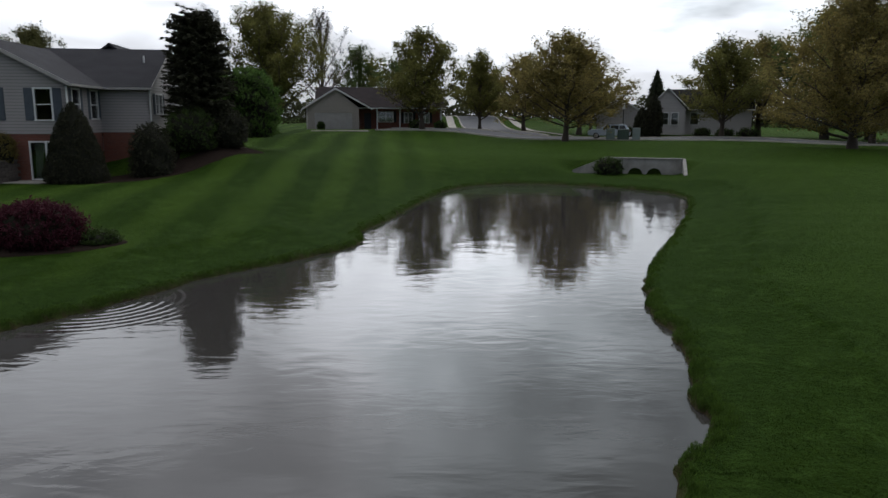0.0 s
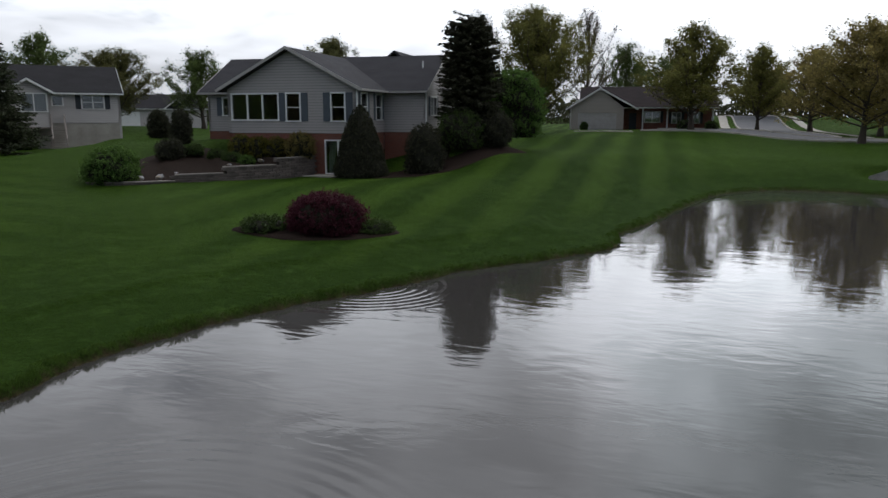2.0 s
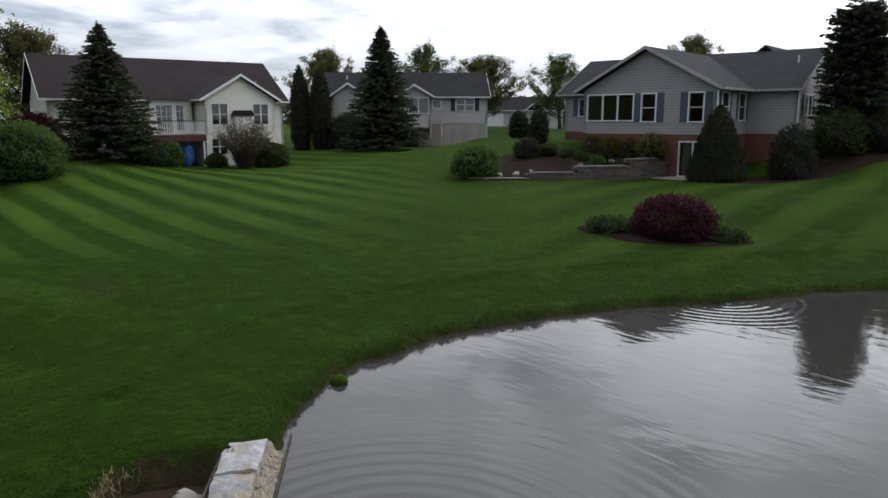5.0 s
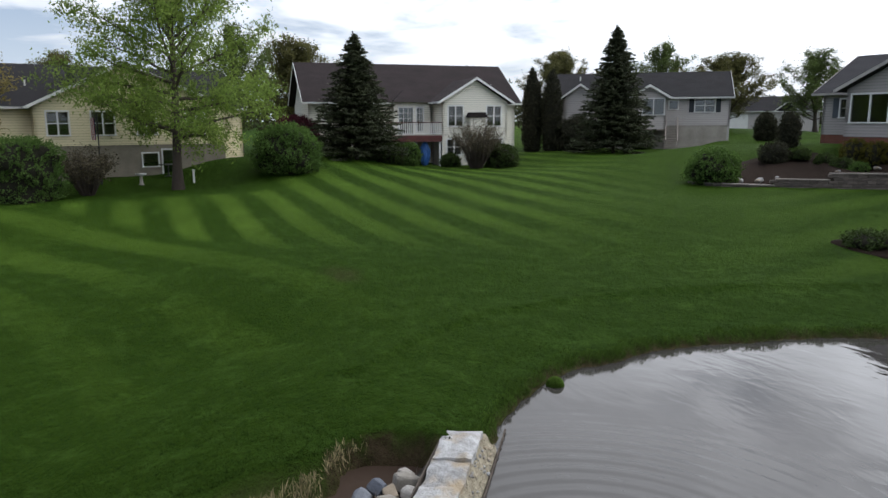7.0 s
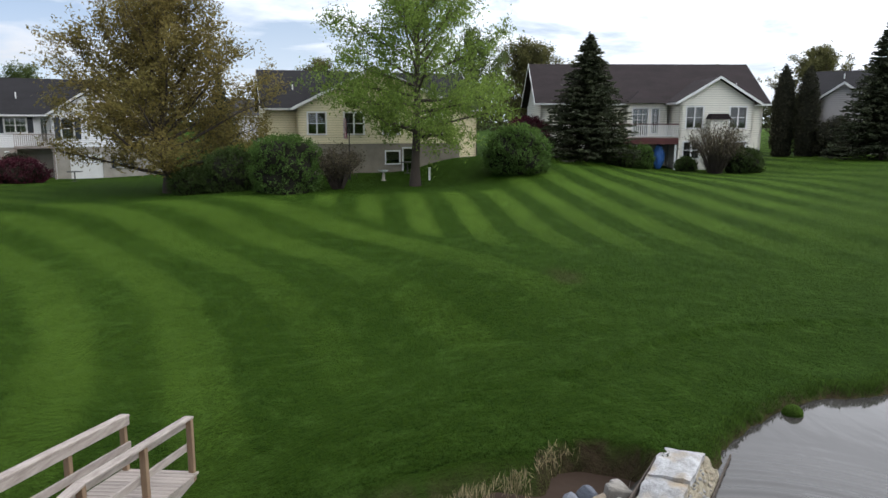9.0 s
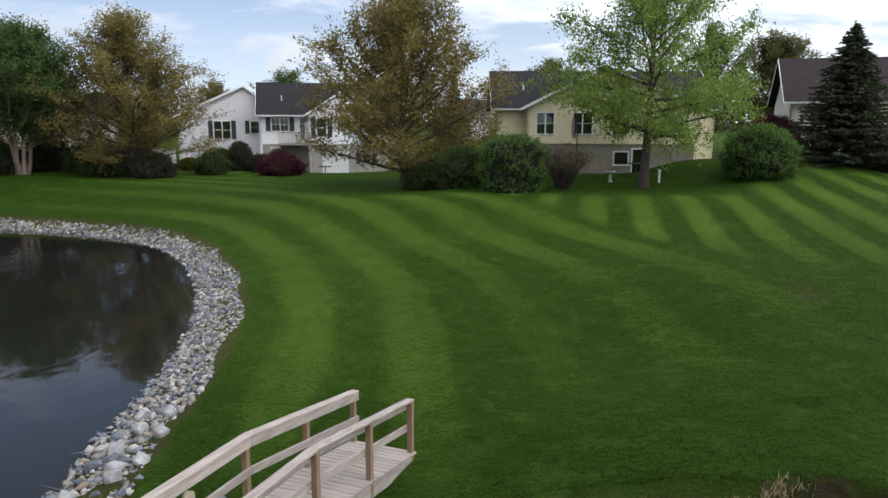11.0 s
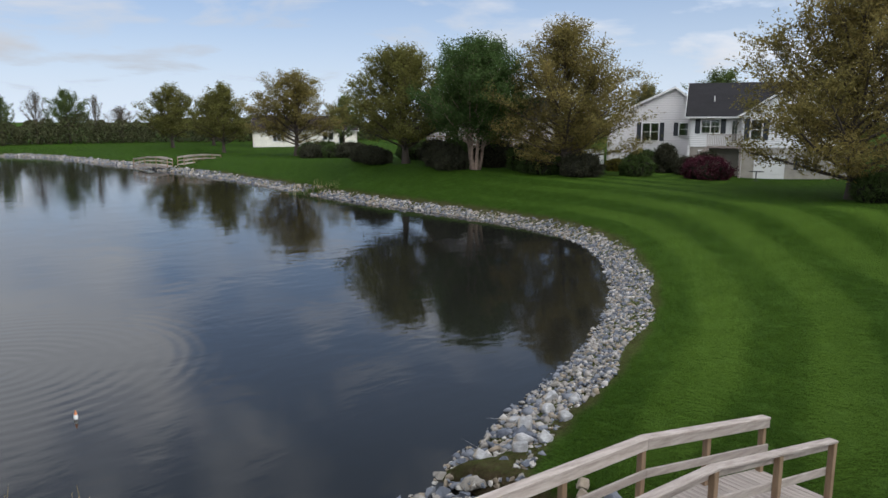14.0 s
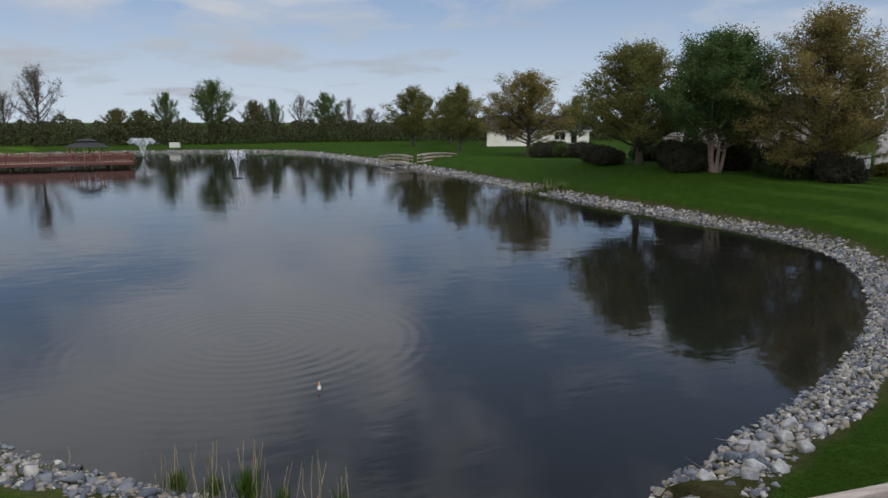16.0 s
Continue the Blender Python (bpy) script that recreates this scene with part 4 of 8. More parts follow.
    wall(h, left(X0, Y1), 0, Y1 - Y0, zs, ze, SIDING_GREY, (), ((Y1 - Y0) / 2, zr + 0.05))
    wall(h, left(X0 + 0.03, Y1), 0, Y1 - Y0, zb, zs, BRICK, name="basement_wall")
    wall(h, back(X1, Y1), 0, X1 - X0, zb, ze, SIDING_GREY)
    gable_roof(h, X0 - 0.45, X1 + 0.3, Y0 - 0.5, Y1 + 0.5, ze + 0.02, zr + 0.22, "x", SHINGLE_GREY, trim_mat=TRIM_TAUPE)
    gable_roof(h, -0.45, 8.8, W - 0.4, 0.4, ze + 0.02, zr + 0.1, "y", SHINGLE_GREY, ends=(True, False), trim_mat=TRIM_TAUPE)
    gable_roof(h, 8.9, 17.5, -4.5, 3.2, ze + 0.02, zr + 0.6, "y", SHINGLE_GREY, name="rear_roof", ends=(False, True), trim_mat=TRIM_TAUPE)
    vent_pipe(h, 1.9, 7.2, 8.9, 0.75)
    downspout(h, 0.06, -0.06, 2.6, ze - 0.1)
    downspout(h, X1 + 0.06, Y0 - 0.06, 2.6, ze - 0.1)
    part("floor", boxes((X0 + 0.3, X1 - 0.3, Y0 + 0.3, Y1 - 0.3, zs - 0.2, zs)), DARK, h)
    return h


house_grey()


def house_deck():
    """Cream house with a raised deck (red fascia) and a gabled bay."""
    h = thing("house", -49.5, 26.19, 0, 82.0, "cream sided house with dark shingle roof and raised deck", "house")
    ze, zr, zb, zs = 7.4, 9.1, 1.9, 4.75
    f = front()
    ws = [(-2.1, -0.98, 5.62, 7.08), (1.0, 2.12, 5.62, 7.08)]
    bw = (-2.2, -1.1, 3.45, 4.6)
    X0, X1 = -2.6, 2.65
    wall(h, f, X0, X1, zs, ze, SIDING_CREAM, ws, (0, zr - 0.05))
    for q in ws:
        window(h, f, *q, cols=2, rows=2)
    wall(h, front(0.02), X0, X1, zb, zs, SIDING_CREAM, [bw, (1.3, 2.2, 3.45, 4.6)], name="basement_wall")
    window(h, front(0.02), *bw, rows=2, cols=2, curtain=True)
    window(h, front(0.02), 1.3, 2.2, 3.45, 4.6, rows=2)
    wall(h, left(X0, 3), 0, 3, zb, ze, SIDING_CREAM)
    wall(h, right(X1, 0), 0, 3, zb, ze, SIDING_CREAM)
    # small copper-brown hood over the middle of the bay
    part("hood", prism(bmesh.new(), [(-0.75, 6.25), (-0.55, 6.62), (0.55, 6.62), (0.75, 6.25)], -0.9, 0.0, "y"), SHINGLE_BROWN, h)
    part("bay_box", soft_box(-0.6, 0.6, -0.7, 0.0, 4.9, 6.25, 0.02), SIDING_CREAM, h)
    B0, B1, Y0, Y1 = -12.2, 4.55, 3.0, 12.5
    door, kw, dw = (-5.5, -4.3, 4.95, 7.0), (-3.95, -3.45, 5.0, 7.0), (-8.6, -7.6, 5.7, 7.0)
    b = front(Y0)
    wall(h, b, B0, X0, zb, ze, SIDING_CREAM, [door, kw, dw])
    window(h, b, *door, bars=(3, 5))
    window(h, b, *kw, bars=(2, 5))
    window(h, b, *dw, rows=2)
    wall(h, b, X1, B1, zb, ze, SIDING_CREAM)
    lw = (6.6, 7.4, 5.4, 6.2)
    wall(h, left(B0, Y1), 0, Y1 - Y0, zb, ze - 0.3, SIDING_CREAM, [lw], ((Y1 - Y0) / 2, 10.45))
    window(h, left(B0, Y1), *lw)
    wall(h, right(B1, Y0), 0, Y1 - Y0, zb, ze - 0.3, SIDING_CREAM, (), ((Y1 - Y0) / 2, 10.45))
    wall(h, back(B1, Y1), 0, B1 - B0, zb, ze, SIDING_CREAM)
    gable_roof(h, B0 - 0.5, B1 + 0.4, Y0 - 0.5, Y1 + 0.5, ze, 10.65, "x", SHINGLE_BROWN)
    gable_roof(h, -0.4, 7.0, X0 - 0.35, X1 + 0.35, ze + 0.02, zr + 0.12, "y", SHINGLE_BROWN, ends=(True, False))
    bm = bmesh.new()
    q = [bm.verts.new(p) for p in ((-6.0, 1.7, ze), (-2.7, 1.7, ze), (-2.7, 6.0, ze + 0.05), (-6.0, 6.0, ze + 0.05), (-4.7, 3.4, 8.35), (-4.0, 3.4, 8.35), (-4.0, 6.0, 8.4), (-4.7, 6.0, 8.4))]
    for idx in ((0, 1, 5, 4), (1, 2, 6, 5), (3, 0, 4, 7), (4, 5, 6, 7), (0, 3, 2, 1), (2, 3, 7, 6)):
        bm.faces.new([q[i] for i in idx])
    part("bay_roof", bm, SHINGLE_BROWN, h)
    wall(h, front(2.2), -5.8, -2.9, 4.9, ze, SIDING_CREAM, [(-5.4, -4.3, 4.95, 7.0), (-4.0, -3.5, 5.2, 7.0)], name="bay_wall")
    window(h, front(2.2), -5.4, -4.3, 4.95, 7.0, bars=(3, 5))
    window(h, front(2.2), -4.0, -3.5, 5.2, 7.0, bars=(2, 4))
    for vx, vy in ((-9.6, 5.2), (-1.5, 5.6), (3.2, 5.0)):
        vent_pipe(h, vx, vy, 8.5, 0.5)
    v, fc = tube([(-1.2, 6.6, 9.5), (-1.2, 6.6, 9.8), (-1.2, 6.6, 9.86)], [0.25, 0.22, 0.02], 10)
    mesh_part("roof_vent", v, fc, CONCRETE, h)
    # deck
    D0, D1 = -7.2, X0 - 0.02
    part("deck_fascia", soft_box(D0, D1, -0.1, -0.04, 4.45, 4.9, 0.01), REDWOOD, h)
    part("deck_fascia", soft_box(D0 - 0.06, D0, -0.1, 2.98, 4.45, 4.9, 0.01), REDWOOD, h)
    porch_boards(h, D0, D1, -0.02, 2.98, 4.93, WOOD)
    for x in (D0 + 0.1, -4.9, D1 - 0.15):
        part("post", soft_box(x - 0.07, x + 0.07, 0.0, 0.14, 2.3, 4.5, 0.01), WHITE, h)
    part("rail", soft_box(D0, D1, -0.06, 0.06, 5.84, 5.9, 0.01), REDWOOD, h)
    part("rail", soft_box(D0, D1, -0.04, 0.04, 5.02, 5.07, 0.01), WHITE, h)
    n = 30
    for i in range(n):
        x = D0 + 0.08 + (D1 - D0 - 0.16) * i / (n - 1)
        part("baluster", boxes((x - 0.025, x + 0.025, -0.03, 0.03, 5.07, 5.84)), WHITE, h)
    for i in range(18):
        y = 0.1 + 2.8 * i / 17
        part("baluster", boxes((D0 - 0.03, D0 + 0.03, y - 0.025, y + 0.025, 5.0, 5.84)), WHITE, h)
    part("rail", soft_box(D0 - 0.06, D0 + 0.06, 0.06, 2.98, 5.84, 5.9, 0.01), REDWOOD, h)
    # lattice screen under the deck
    bm = bmesh.new()
    for i in range(-8, 9):
        for s in (1, -1):
            m = Matrix.Translation((-6.3, 0.05 + 0.02 * s, 3.7)) @ Matrix.Rotation(radians(45 * s), 4, "Y") @ Matrix.Translation((i * 0.16, 0, 0))
            L = 0.85
            box(bm, -0.022, 0.022, -0.006, 0.006, -L, L, m=m)
    bmesh.ops.bisect_plane(bm, geom=bm.verts[:] + bm.edges[:] + bm.faces[:], plane_co=(-7.05, 0, 0), plane_no=(-1, 0, 0), clear_outer=True)
    bmesh.ops.bisect_plane(bm, geom=bm.verts[:] + bm.edges[:] + bm.faces[:], plane_co=(-5.55, 0, 0), plane_no=(1, 0, 0), clear_outer=True)
    bmesh.ops.bisect_plane(bm, geom=bm.verts[:] + bm.edges[:] + bm.faces[:], plane_co=(0, 0, 4.4), plane_no=(0, 0, 1), clear_outer=True)
    bmesh.ops.bisect_plane(bm, geom=bm.verts[:] + bm.edges[:] + bm.faces[:], plane_co=(0, 0, 2.9), plane_no=(0, 0, -1), clear_outer=True)
    part("lattice", bm, WHITE, h, "white diagonal lattice screen")
    part("floor", boxes((B0 + 0.3, B1 - 0.3, Y0 + 0.3, Y1 - 0.3, zs - 0.2, zs)), DARK, h)
    return h


house_deck()


def house_taupe():
    """Low grey-taupe house with two gables, a stair and a pale foundation."""
    h = thing("house", -51.2, 44.75, 0, 48.8, "grey-taupe sided house with dark roof and wooden back stair", "house")
    ze, zf = 8.0, 5.55
    f = front()
    ws = [(1.62, 2.34, 7.0, 7.72), (3.8, 5.4, 6.75, 7.8)]
    X0, X1, Y1 = -9.0, 6.7, 9.0
    wall(h, f, -1.5, X1, zf, ze, SIDING_TAUPE, ws)
    window(h, f, *ws[0])
    window(h, f, *ws[1], cols=2, rows=2, shutters=SHUTTER_DARK, sw=0.4)
    wall(h, f, X0, -7.4, zf, ze, SIDING_TAUPE)
    wall(h, front(0.04), X0, X1, 2.6, zf, CONCRETE, name="foundation_wall", label="pale concrete foundation")
    # two gabled bays
    for a, b, zp, hole in ((-7.4, -4.6, 9.1, None), (-1.5, 1.35, 8.95, (-0.6, 1.15, 6.5, 7.85))):
        q = front(-1.6)
        wall(h, q, a, b, zf - 0.3, ze, SIDING_TAUPE, [hole] if hole else (), ((a + b) / 2, zp - 0.05))
        if hole:
            window(h, q, *hole, cols=2)
        wall(h, right(b, -1.6), 0, 1.6, zf - 0.3, ze, SIDING_TAUPE)
        wall(h, left(a, 0), 0, 1.6, zf - 0.3, ze, SIDING_TAUPE)
        part("bay_floor", boxes((a, b, -1.6, 0, zf - 0.4, zf - 0.3)), WOOD, h)
        for x in (a + 0.1, b - 0.1):
            part("post", soft_box(x - 0.07, x + 0.07, -1.5, -1.36, 2.6, zf - 0.4, 0.01), WOOD, h)
        gable_roof(h, -1.95, 4.0, a - 0.3, b + 0.3, ze + 0.02, zp + 0.1, "y", SHINGLE, ends=(True, False))
    wall(h, right(X1, 0), 0, Y1, 2.6, ze, SIDING_TAUPE, (), (Y1 / 2, 10.2))
    wall(h, left(X0, Y1), 0, Y1, 2.6, ze, SIDING_TAUPE, (), (Y1 / 2, 10.2))
    wall(h, back(X1, Y1), 0, X1 - X0, 2.6, ze, SIDING_TAUPE)
    gable_roof(h, X0 - 0.1, X1 + 0.25, -0.4, Y1 + 0.4, ze + 0.02, 10.45, "x", SHINGLE)
    vent_pipe(h, -6.5, 3.0, 9.5, 0.6)
    # stair from the bay door down to the lawn
    n = 10
    for i in range(n):
        z = 5.4 - (i + 1) * (5.4 - 3.5) / n
        part("tread", soft_box(1.4, 2.35, -0.3 - 0.26 * (i + 1), -0.3 - 0.26 * i, z - 0.05, z, 0.006), WOOD, h)
    for x in (1.38, 2.37):
        part("stringer", prism(bmesh.new(), [(-0.3, 5.4), (-0.3, 5.1), (-2.9, 3.2), (-2.9, 3.5)], x - 0.03, x + 0.03, "x"), WOOD, h)
        part("handrail", prism(bmesh.new(), [(-0.3, 6.3), (-0.3, 6.2), (-2.9, 4.3), (-2.9, 4.4)], x - 0.04, x + 0.04, "x"), WOOD, h)
        for y, z in ((-0.35, 5.2), (-1.6, 4.3), (-2.85, 3.3)):
            part("post", soft_box(x - 0.05, x + 0.05, y - 0.05, y + 0.05, z, z + 1.05, 0.01), WOOD, h)
    return h


house_taupe()


def house_yellow():
    h = thing("house", -48.99, 0.79, 0, 99.1, "pale yellow sided house with black roof behind a tall tree", "house")
    ze, zs = 6.85, 4.55
    f = front()
    ws = [(-3.36, -2.24, 5.2, 6.55), (-0.98, 0.26, 5.2, 6.55), (1.6, 2.7, 5.2, 6.55), (4.6, 5.7, 5.2, 6.55)]
    X0, X1 = -4.05, 7.2
    wall(h, f, X0, X1, zs, ze, SIDING_YELLOW, ws, ((X0 + X1) / 2 - 0.6, 9.35))
    for q in ws:
        window(h, f, *q, cols=2, rows=2)
    bd = (3.0, 4.0, 2.4, 4.2)
    wall(h, front(0.04), X0, X1, 1.9, zs, BLOCK_TAN, [bd, (1.8, 2.7, 3.2, 4.0)], name="foundation_wall", label="pale block basement wall")
    window(h, front(0.04), *bd)
    window(h, front(0.04), 1.8, 2.7, 3.2, 4.0)
    wall(h, left(X0, 1.5), 0, 1.5, 1.9, ze, SIDING_YELLOW)
    wall(h, right(X1, 0), 0, 1.5, 1.9, ze, SIDING_YELLOW)
    B0, B1, Y0, Y1 = -6.0, 8.75, 1.5, 10.5
    b = front(Y0)
    wall(h, b, B0, X0, 1.9, ze, SIDING_YELLOW)
    wall(h, b, X1, B1, 1.9, ze, SIDING_YELLOW)
    wall(h, left(B0, Y1), 0, Y1 - Y0, 1.9, ze, SIDING_YELLOW, (), ((Y1 - Y0) / 2, 9.3))
    wall(h, right(B1, Y0), 0, Y1 - Y0, 1.9, ze, SIDING_YELLOW, (), ((Y1 - Y0) / 2, 9.3))
    wall(h, back(B1, Y1), 0, B1 - B0, 1.9, ze, SIDING_YELLOW)
    gable_roof(h, B0 - 0.3, B1 + 0.3, Y0 - 0.4, Y1 + 0.4, ze + 0.02, 9.62, "x", SHINGLE)
    gable_roof(h, -0.35, 6.0, X0 - 0.35, X1 + 0.35, ze + 0.02, 9.55, "y", SHINGLE, ridge=(X0 + X1) / 2 - 0.6, ends=(True, False))
    part("chimney", soft_box(-1.6, -1.2, 3.6, 4.0, 8.4, 9.5, 0.02), METAL_DARK, h)
    vent_pipe(h, -4.0, 3.4, 8.0, 0.5)
    return h


house_yellow()


def house_balcony():
    h = thing("house", -59.13, -24.48, 0, 112.5, "white sided house with black roof, balcony and block basement", "house")
    ze, zs = 6.45, 3.95
    X0, X1, Y1 = -2.12, 1.95, 9.0
    f = front(1.2)
    w1 = (-1.1, 0.3, 5.1, 6.2)
    wall(h, f, X0, X1, zs, ze, SIDING_WHITE, [w1, (1.3, 1.72, 4.4, 6.2)])
    window(h, f, *w1, cols=2, rows=2, bars=(2, 2), shutters=SHUTTER_DARK, sw=0.4)
    window(h, f, 1.3, 1.72, 4.4, 6.2, bars=(2, 4))
    wall(h, front(1.24), X0, X1, 1.0, zs, CONCRETE, [(-1.2, -0.5, 3.1, 3.6)], name="basement_wall", label="grey block basement wall")
    window(h, front(1.24), -1.2, -0.5, 3.1, 3.6)
    # gabled wing in front
    W0, W1 = 1.95, 10.3
    g = front()
    ws = [(2.7, 3.5, 4.6, 6.2), (7.6, 8.5, 4.7, 6.2)]
    wall(h, g, W0, W1, zs, ze, SIDING_WHITE, ws, ((W0 + W1) / 2, 9.0))
    for q in ws:
        window(h, g, *q, rows=2, shutters=SHUTTER_DARK, sw=0.4)
    bw = (6.5, 7.3, 2.3, 3.1)
    wall(h, front(0.04), W0, W1, 1.0, zs, CONCRETE, [(3.1, 5.4, 1.3, 3.35), bw], name="basement_wall", label="grey block basement wall")
    window(h, front(0.04), *bw, rows=2, shutters=SHUTTER_DARK, sw=0.35)
    gd = part("garage_door", boxes((3.1, 5.4, 0.1, 0.16, 1.3, 3.35)), WHITE, h)
    for i in range(4):
        part("door_panel", soft_box(3.15, 5.35, 0.08, 0.10, 1.33 + i * 0.5, 1.79 + i * 0.5, 0.01), WHITE, gd)
    wall(h, left(W0, 1.2), 0, 1.2, 1.0, ze, SIDING_WHITE)
    wall(h, right(W1, 0), 0, Y1, 1.0, ze, SIDING_WHITE)
    wall(h, left(X0, Y1), 0, Y1 - 1.2, 1.0, ze, SIDING_WHITE, (), ((Y1 - 1.2) / 2, 9.0))
    wall(h, back(W1, Y1), 0, W1 - X0, 1.0, ze, SIDING_WHITE)
    gable_roof(h, X0 - 0.3, W1 + 0.3, 0.8, Y1 + 0.4, ze + 0.02, 9.4, "x", SHINGLE)
    gable_roof(h, -0.35, 5.0, W0 - 0.3, W1 + 0.3, ze + 0.02, 9.35, "y", SHINGLE, ends=(True, False))
    vent_pipe(h, -0.2, 2.6, 7.7, 0.5)
    # balcony of bare wood
    part("balcony_floor", soft_box(-0.6, 2.1, -0.6, 1.2, 3.9, 4.06, 0.01), WOOD, h)
    part("rail", soft_box(-0.6, 2.1, -0.64, -0.54, 4.95, 5.02, 0.01), WOOD, h)
    for i in range(20):
        x = -0.56 + 2.6 * i / 19
        part("baluster", boxes((x - 0.025, x + 0.025, -0.62, -0.57, 4.06, 4.95)), WOOD, h)
    for x in (-0.5, 2.0):
        part("post", soft_box(x - 0.08, x + 0.08, -0.6, -0.44, 1.2, 3.9, 0.01), WOOD, h)
    for i in range(9):
        part("tread", soft_box(-0.75 - 0.24 * i - 0.26, -0.75 - 0.24 * i, -0.6, 0.3, 3.75 - 0.24 * i, 3.8 - 0.24 * i, 0.006), WOOD, h)
    for y in (-0.6, 0.3):
        part("stringer", prism(bmesh.new(), [(-0.6, 4.0), (-0.6, 3.7), (-2.9, 1.5), (-2.9, 1.8)], y - 0.03, y + 0.03, "y"), WOOD, h)
    # dark panel added behind the basement window to paint the shade inside
    part("shade_panel", boxes((X0 + 0.1, X1, 1.3, 1.4, 1.0, 3.9)), DARK, h)
    return h


house_balcony()


def plain_house(x, y, yaw, w, dp, zb, ze, zr, mat, roof, label, wins=(), axis="x", shut=None, vents=0, peak_off=None):
    """A gabled house further back: its front lies along local x, centred; wins are (u0, u1, z0, z1, cols, rows)."""
    h = thing("house", x, y, 0, yaw, label, "house")
    f = front()
    holes = [q[:4] for q in wins]
    m = w / 2
    if axis == "x":
        wall(h, f, -m, m, zb, ze, mat, holes)
        wall(h, right(m, 0), 0, dp, zb, ze, mat, (), (dp / 2, zr - 0.12))
        wall(h, left(-m, dp), 0, dp, zb, ze, mat, (), (dp / 2, zr - 0.12))
        gable_roof(h, -m - 0.3, m + 0.3, -0.4, dp + 0.4, ze + 0.02, zr, "x", roof)
    else:
        po = 0 if peak_off is None else peak_off
        wall(h, f, -m, m, zb, ze, mat, holes, (po, zr - 0.12))
        wall(h, right(m, 0), 0, dp, zb, ze, mat)
        wall(h, left(-m, dp), 0, dp, zb, ze, mat)
        gable_roof(h, -0.3, dp + 0.3, -m - 0.3, m + 0.3, ze + 0.02, zr, "y", roof, ridge=po)
    wall(h, back(m, dp), 0, w, zb, ze, mat)
    for q in wins:
        window(h, f, *q[:4], cols=q[4], rows=q[5], shutters=shut, sw=0.4)
    for i in range(vents):
        vent_pipe(h, -m * 0.5 + i * m * 0.8, dp * 0.3, (ze + zr) / 2, 0.7)
    return h

# pale gable-end house beside the balcony house
plain_house(-63.6, -31.6, 116, 9.5, 12, 1.0, 6.3, 9.2, SIDING_PINK, SHINGLE, "pale pinkish sided house showing its gable end", 
            [(-1.55, -0.1, 4.3, 5.9, 2, 2), (1.75, 2.5, 4.8, 5.9, 1, 2)], "y", SHUTTER_DARK, peak_off=1.2)
# house seen between the lakeside trees, white stair at its side
plain_house(-57.5, -47, 128, 13, 10, 1.2, 6.0, 8.6, SIDING_TAUPE, SHINGLE, "shaded taupe house behind lakeside trees",
            [(-4.5, -3.2, 3.2, 5.0, 2, 2), (0.5, 2.4, 2.2, 4.2, 2, 1), (4.0, 5.0, 3.2, 4.8, 1, 2)])
c = thing("shaded_deck", -56.6, -46.2, 0, 128, "dark timber deck with a white stair beside the shaded house", "deck")
porch_boards(c, -6.0, 5.5, -3.2, 0.0, 3.7, WOOD_BROWN)
for x in (-5.9, -2.0, 1.8, 5.4):
    part("post", soft_box(x - 0.07, x + 0.07, -3.1, -2.96, 1.0, 3.66, 0.01), BARK, c)
part("rail", soft_box(-6.0, 5.5, -3.2, -3.1, 4.6, 4.68, 0.01), WOOD_BROWN, c)
for i in range(44):
    part("baluster", boxes((-5.9 + 0.26 * i, -5.85 + 0.26 * i, -3.17, -3.13, 3.7, 4.6)), WOOD_BROWN, c)
# dark panel added under the deck in place of the shade there
part("underdeck_shade", boxes((-6.0, 5.5, -0.9, -0.75, 1.0, 3.6)), DARK, c)
for i in range(9):
    part("stair_tread", soft_box(5.6 + 0.27 * i, 5.87 + 0.27 * i, -3.1, -2.0, 3.45 - 0.26 * i, 3.5 - 0.26 * i, 0.006), WHITE, c)
for y in (-3.1, -2.0):
    part("stringer", prism(bmesh.new(), [(5.5, 3.7), (5.5, 3.4), (8.1, 0.95), (8.1, 1.25)], y - 0.03, y + 0.03, "y"), WHITE, c)
    part("handrail", prism(bmesh.new(), [(5.5, 4.65), (5.5, 4.55), (8.1, 2.1), (8.1, 2.2)], y - 0.03, y + 0.03, "y"), WHITE, c)
part("privacy_screen", boxes((6.2, 11.0, -1.9, -1.84, 1.4, 3.4)), WHITE, c)
plain_house(-83.7, -113.5, 143.6, 19.5, 10, 0.6, 4.35, 7.2, SIDING_CREAM, SHINGLE_BROWN, "long low beige house across the far lawn",
            [(-6, -4.6, 2.4, 3.9, 2, 2), (6.3, 7.2, 1.9, 4.0, 1, 1), (3.2, 5.2, 2.6, 4.0, 2, 1)])
plain_house(-40, 104, 22, 12, 9, 4.4, 7.4, 9.6, SIDING_CREAM, SHINGLE, "distant cream house between the gardens", [(-1, 0.5, 5.6, 6.9, 2, 2)], "y", None)
h = plain_house(-82, 95, 41, 15, 9, 4.0, 7.4, 9.8, SIDING_TAUPE, SHINGLE, "distant taupe house with garage and arched gable window", [(2.2, 3.6, 5.4, 7.0, 2, 2)])
g = part("garage_door", boxes((-6.6, -2.6, -0.06, 0.0, 4.6, 6.9)), WHITE, h)
for i in range(4):
    part("door_panel", soft_box(-6.5, -2.7, -0.09, -0.06, 4.65 + 0.56 * i, 5.15 + 0.56 * i, 0.01), WHITE, g)
gable_roof(h, -0.5, 4, 1.0, 4.8, 7.4, 8.9, "y", SHINGLE, name="porch_roof")
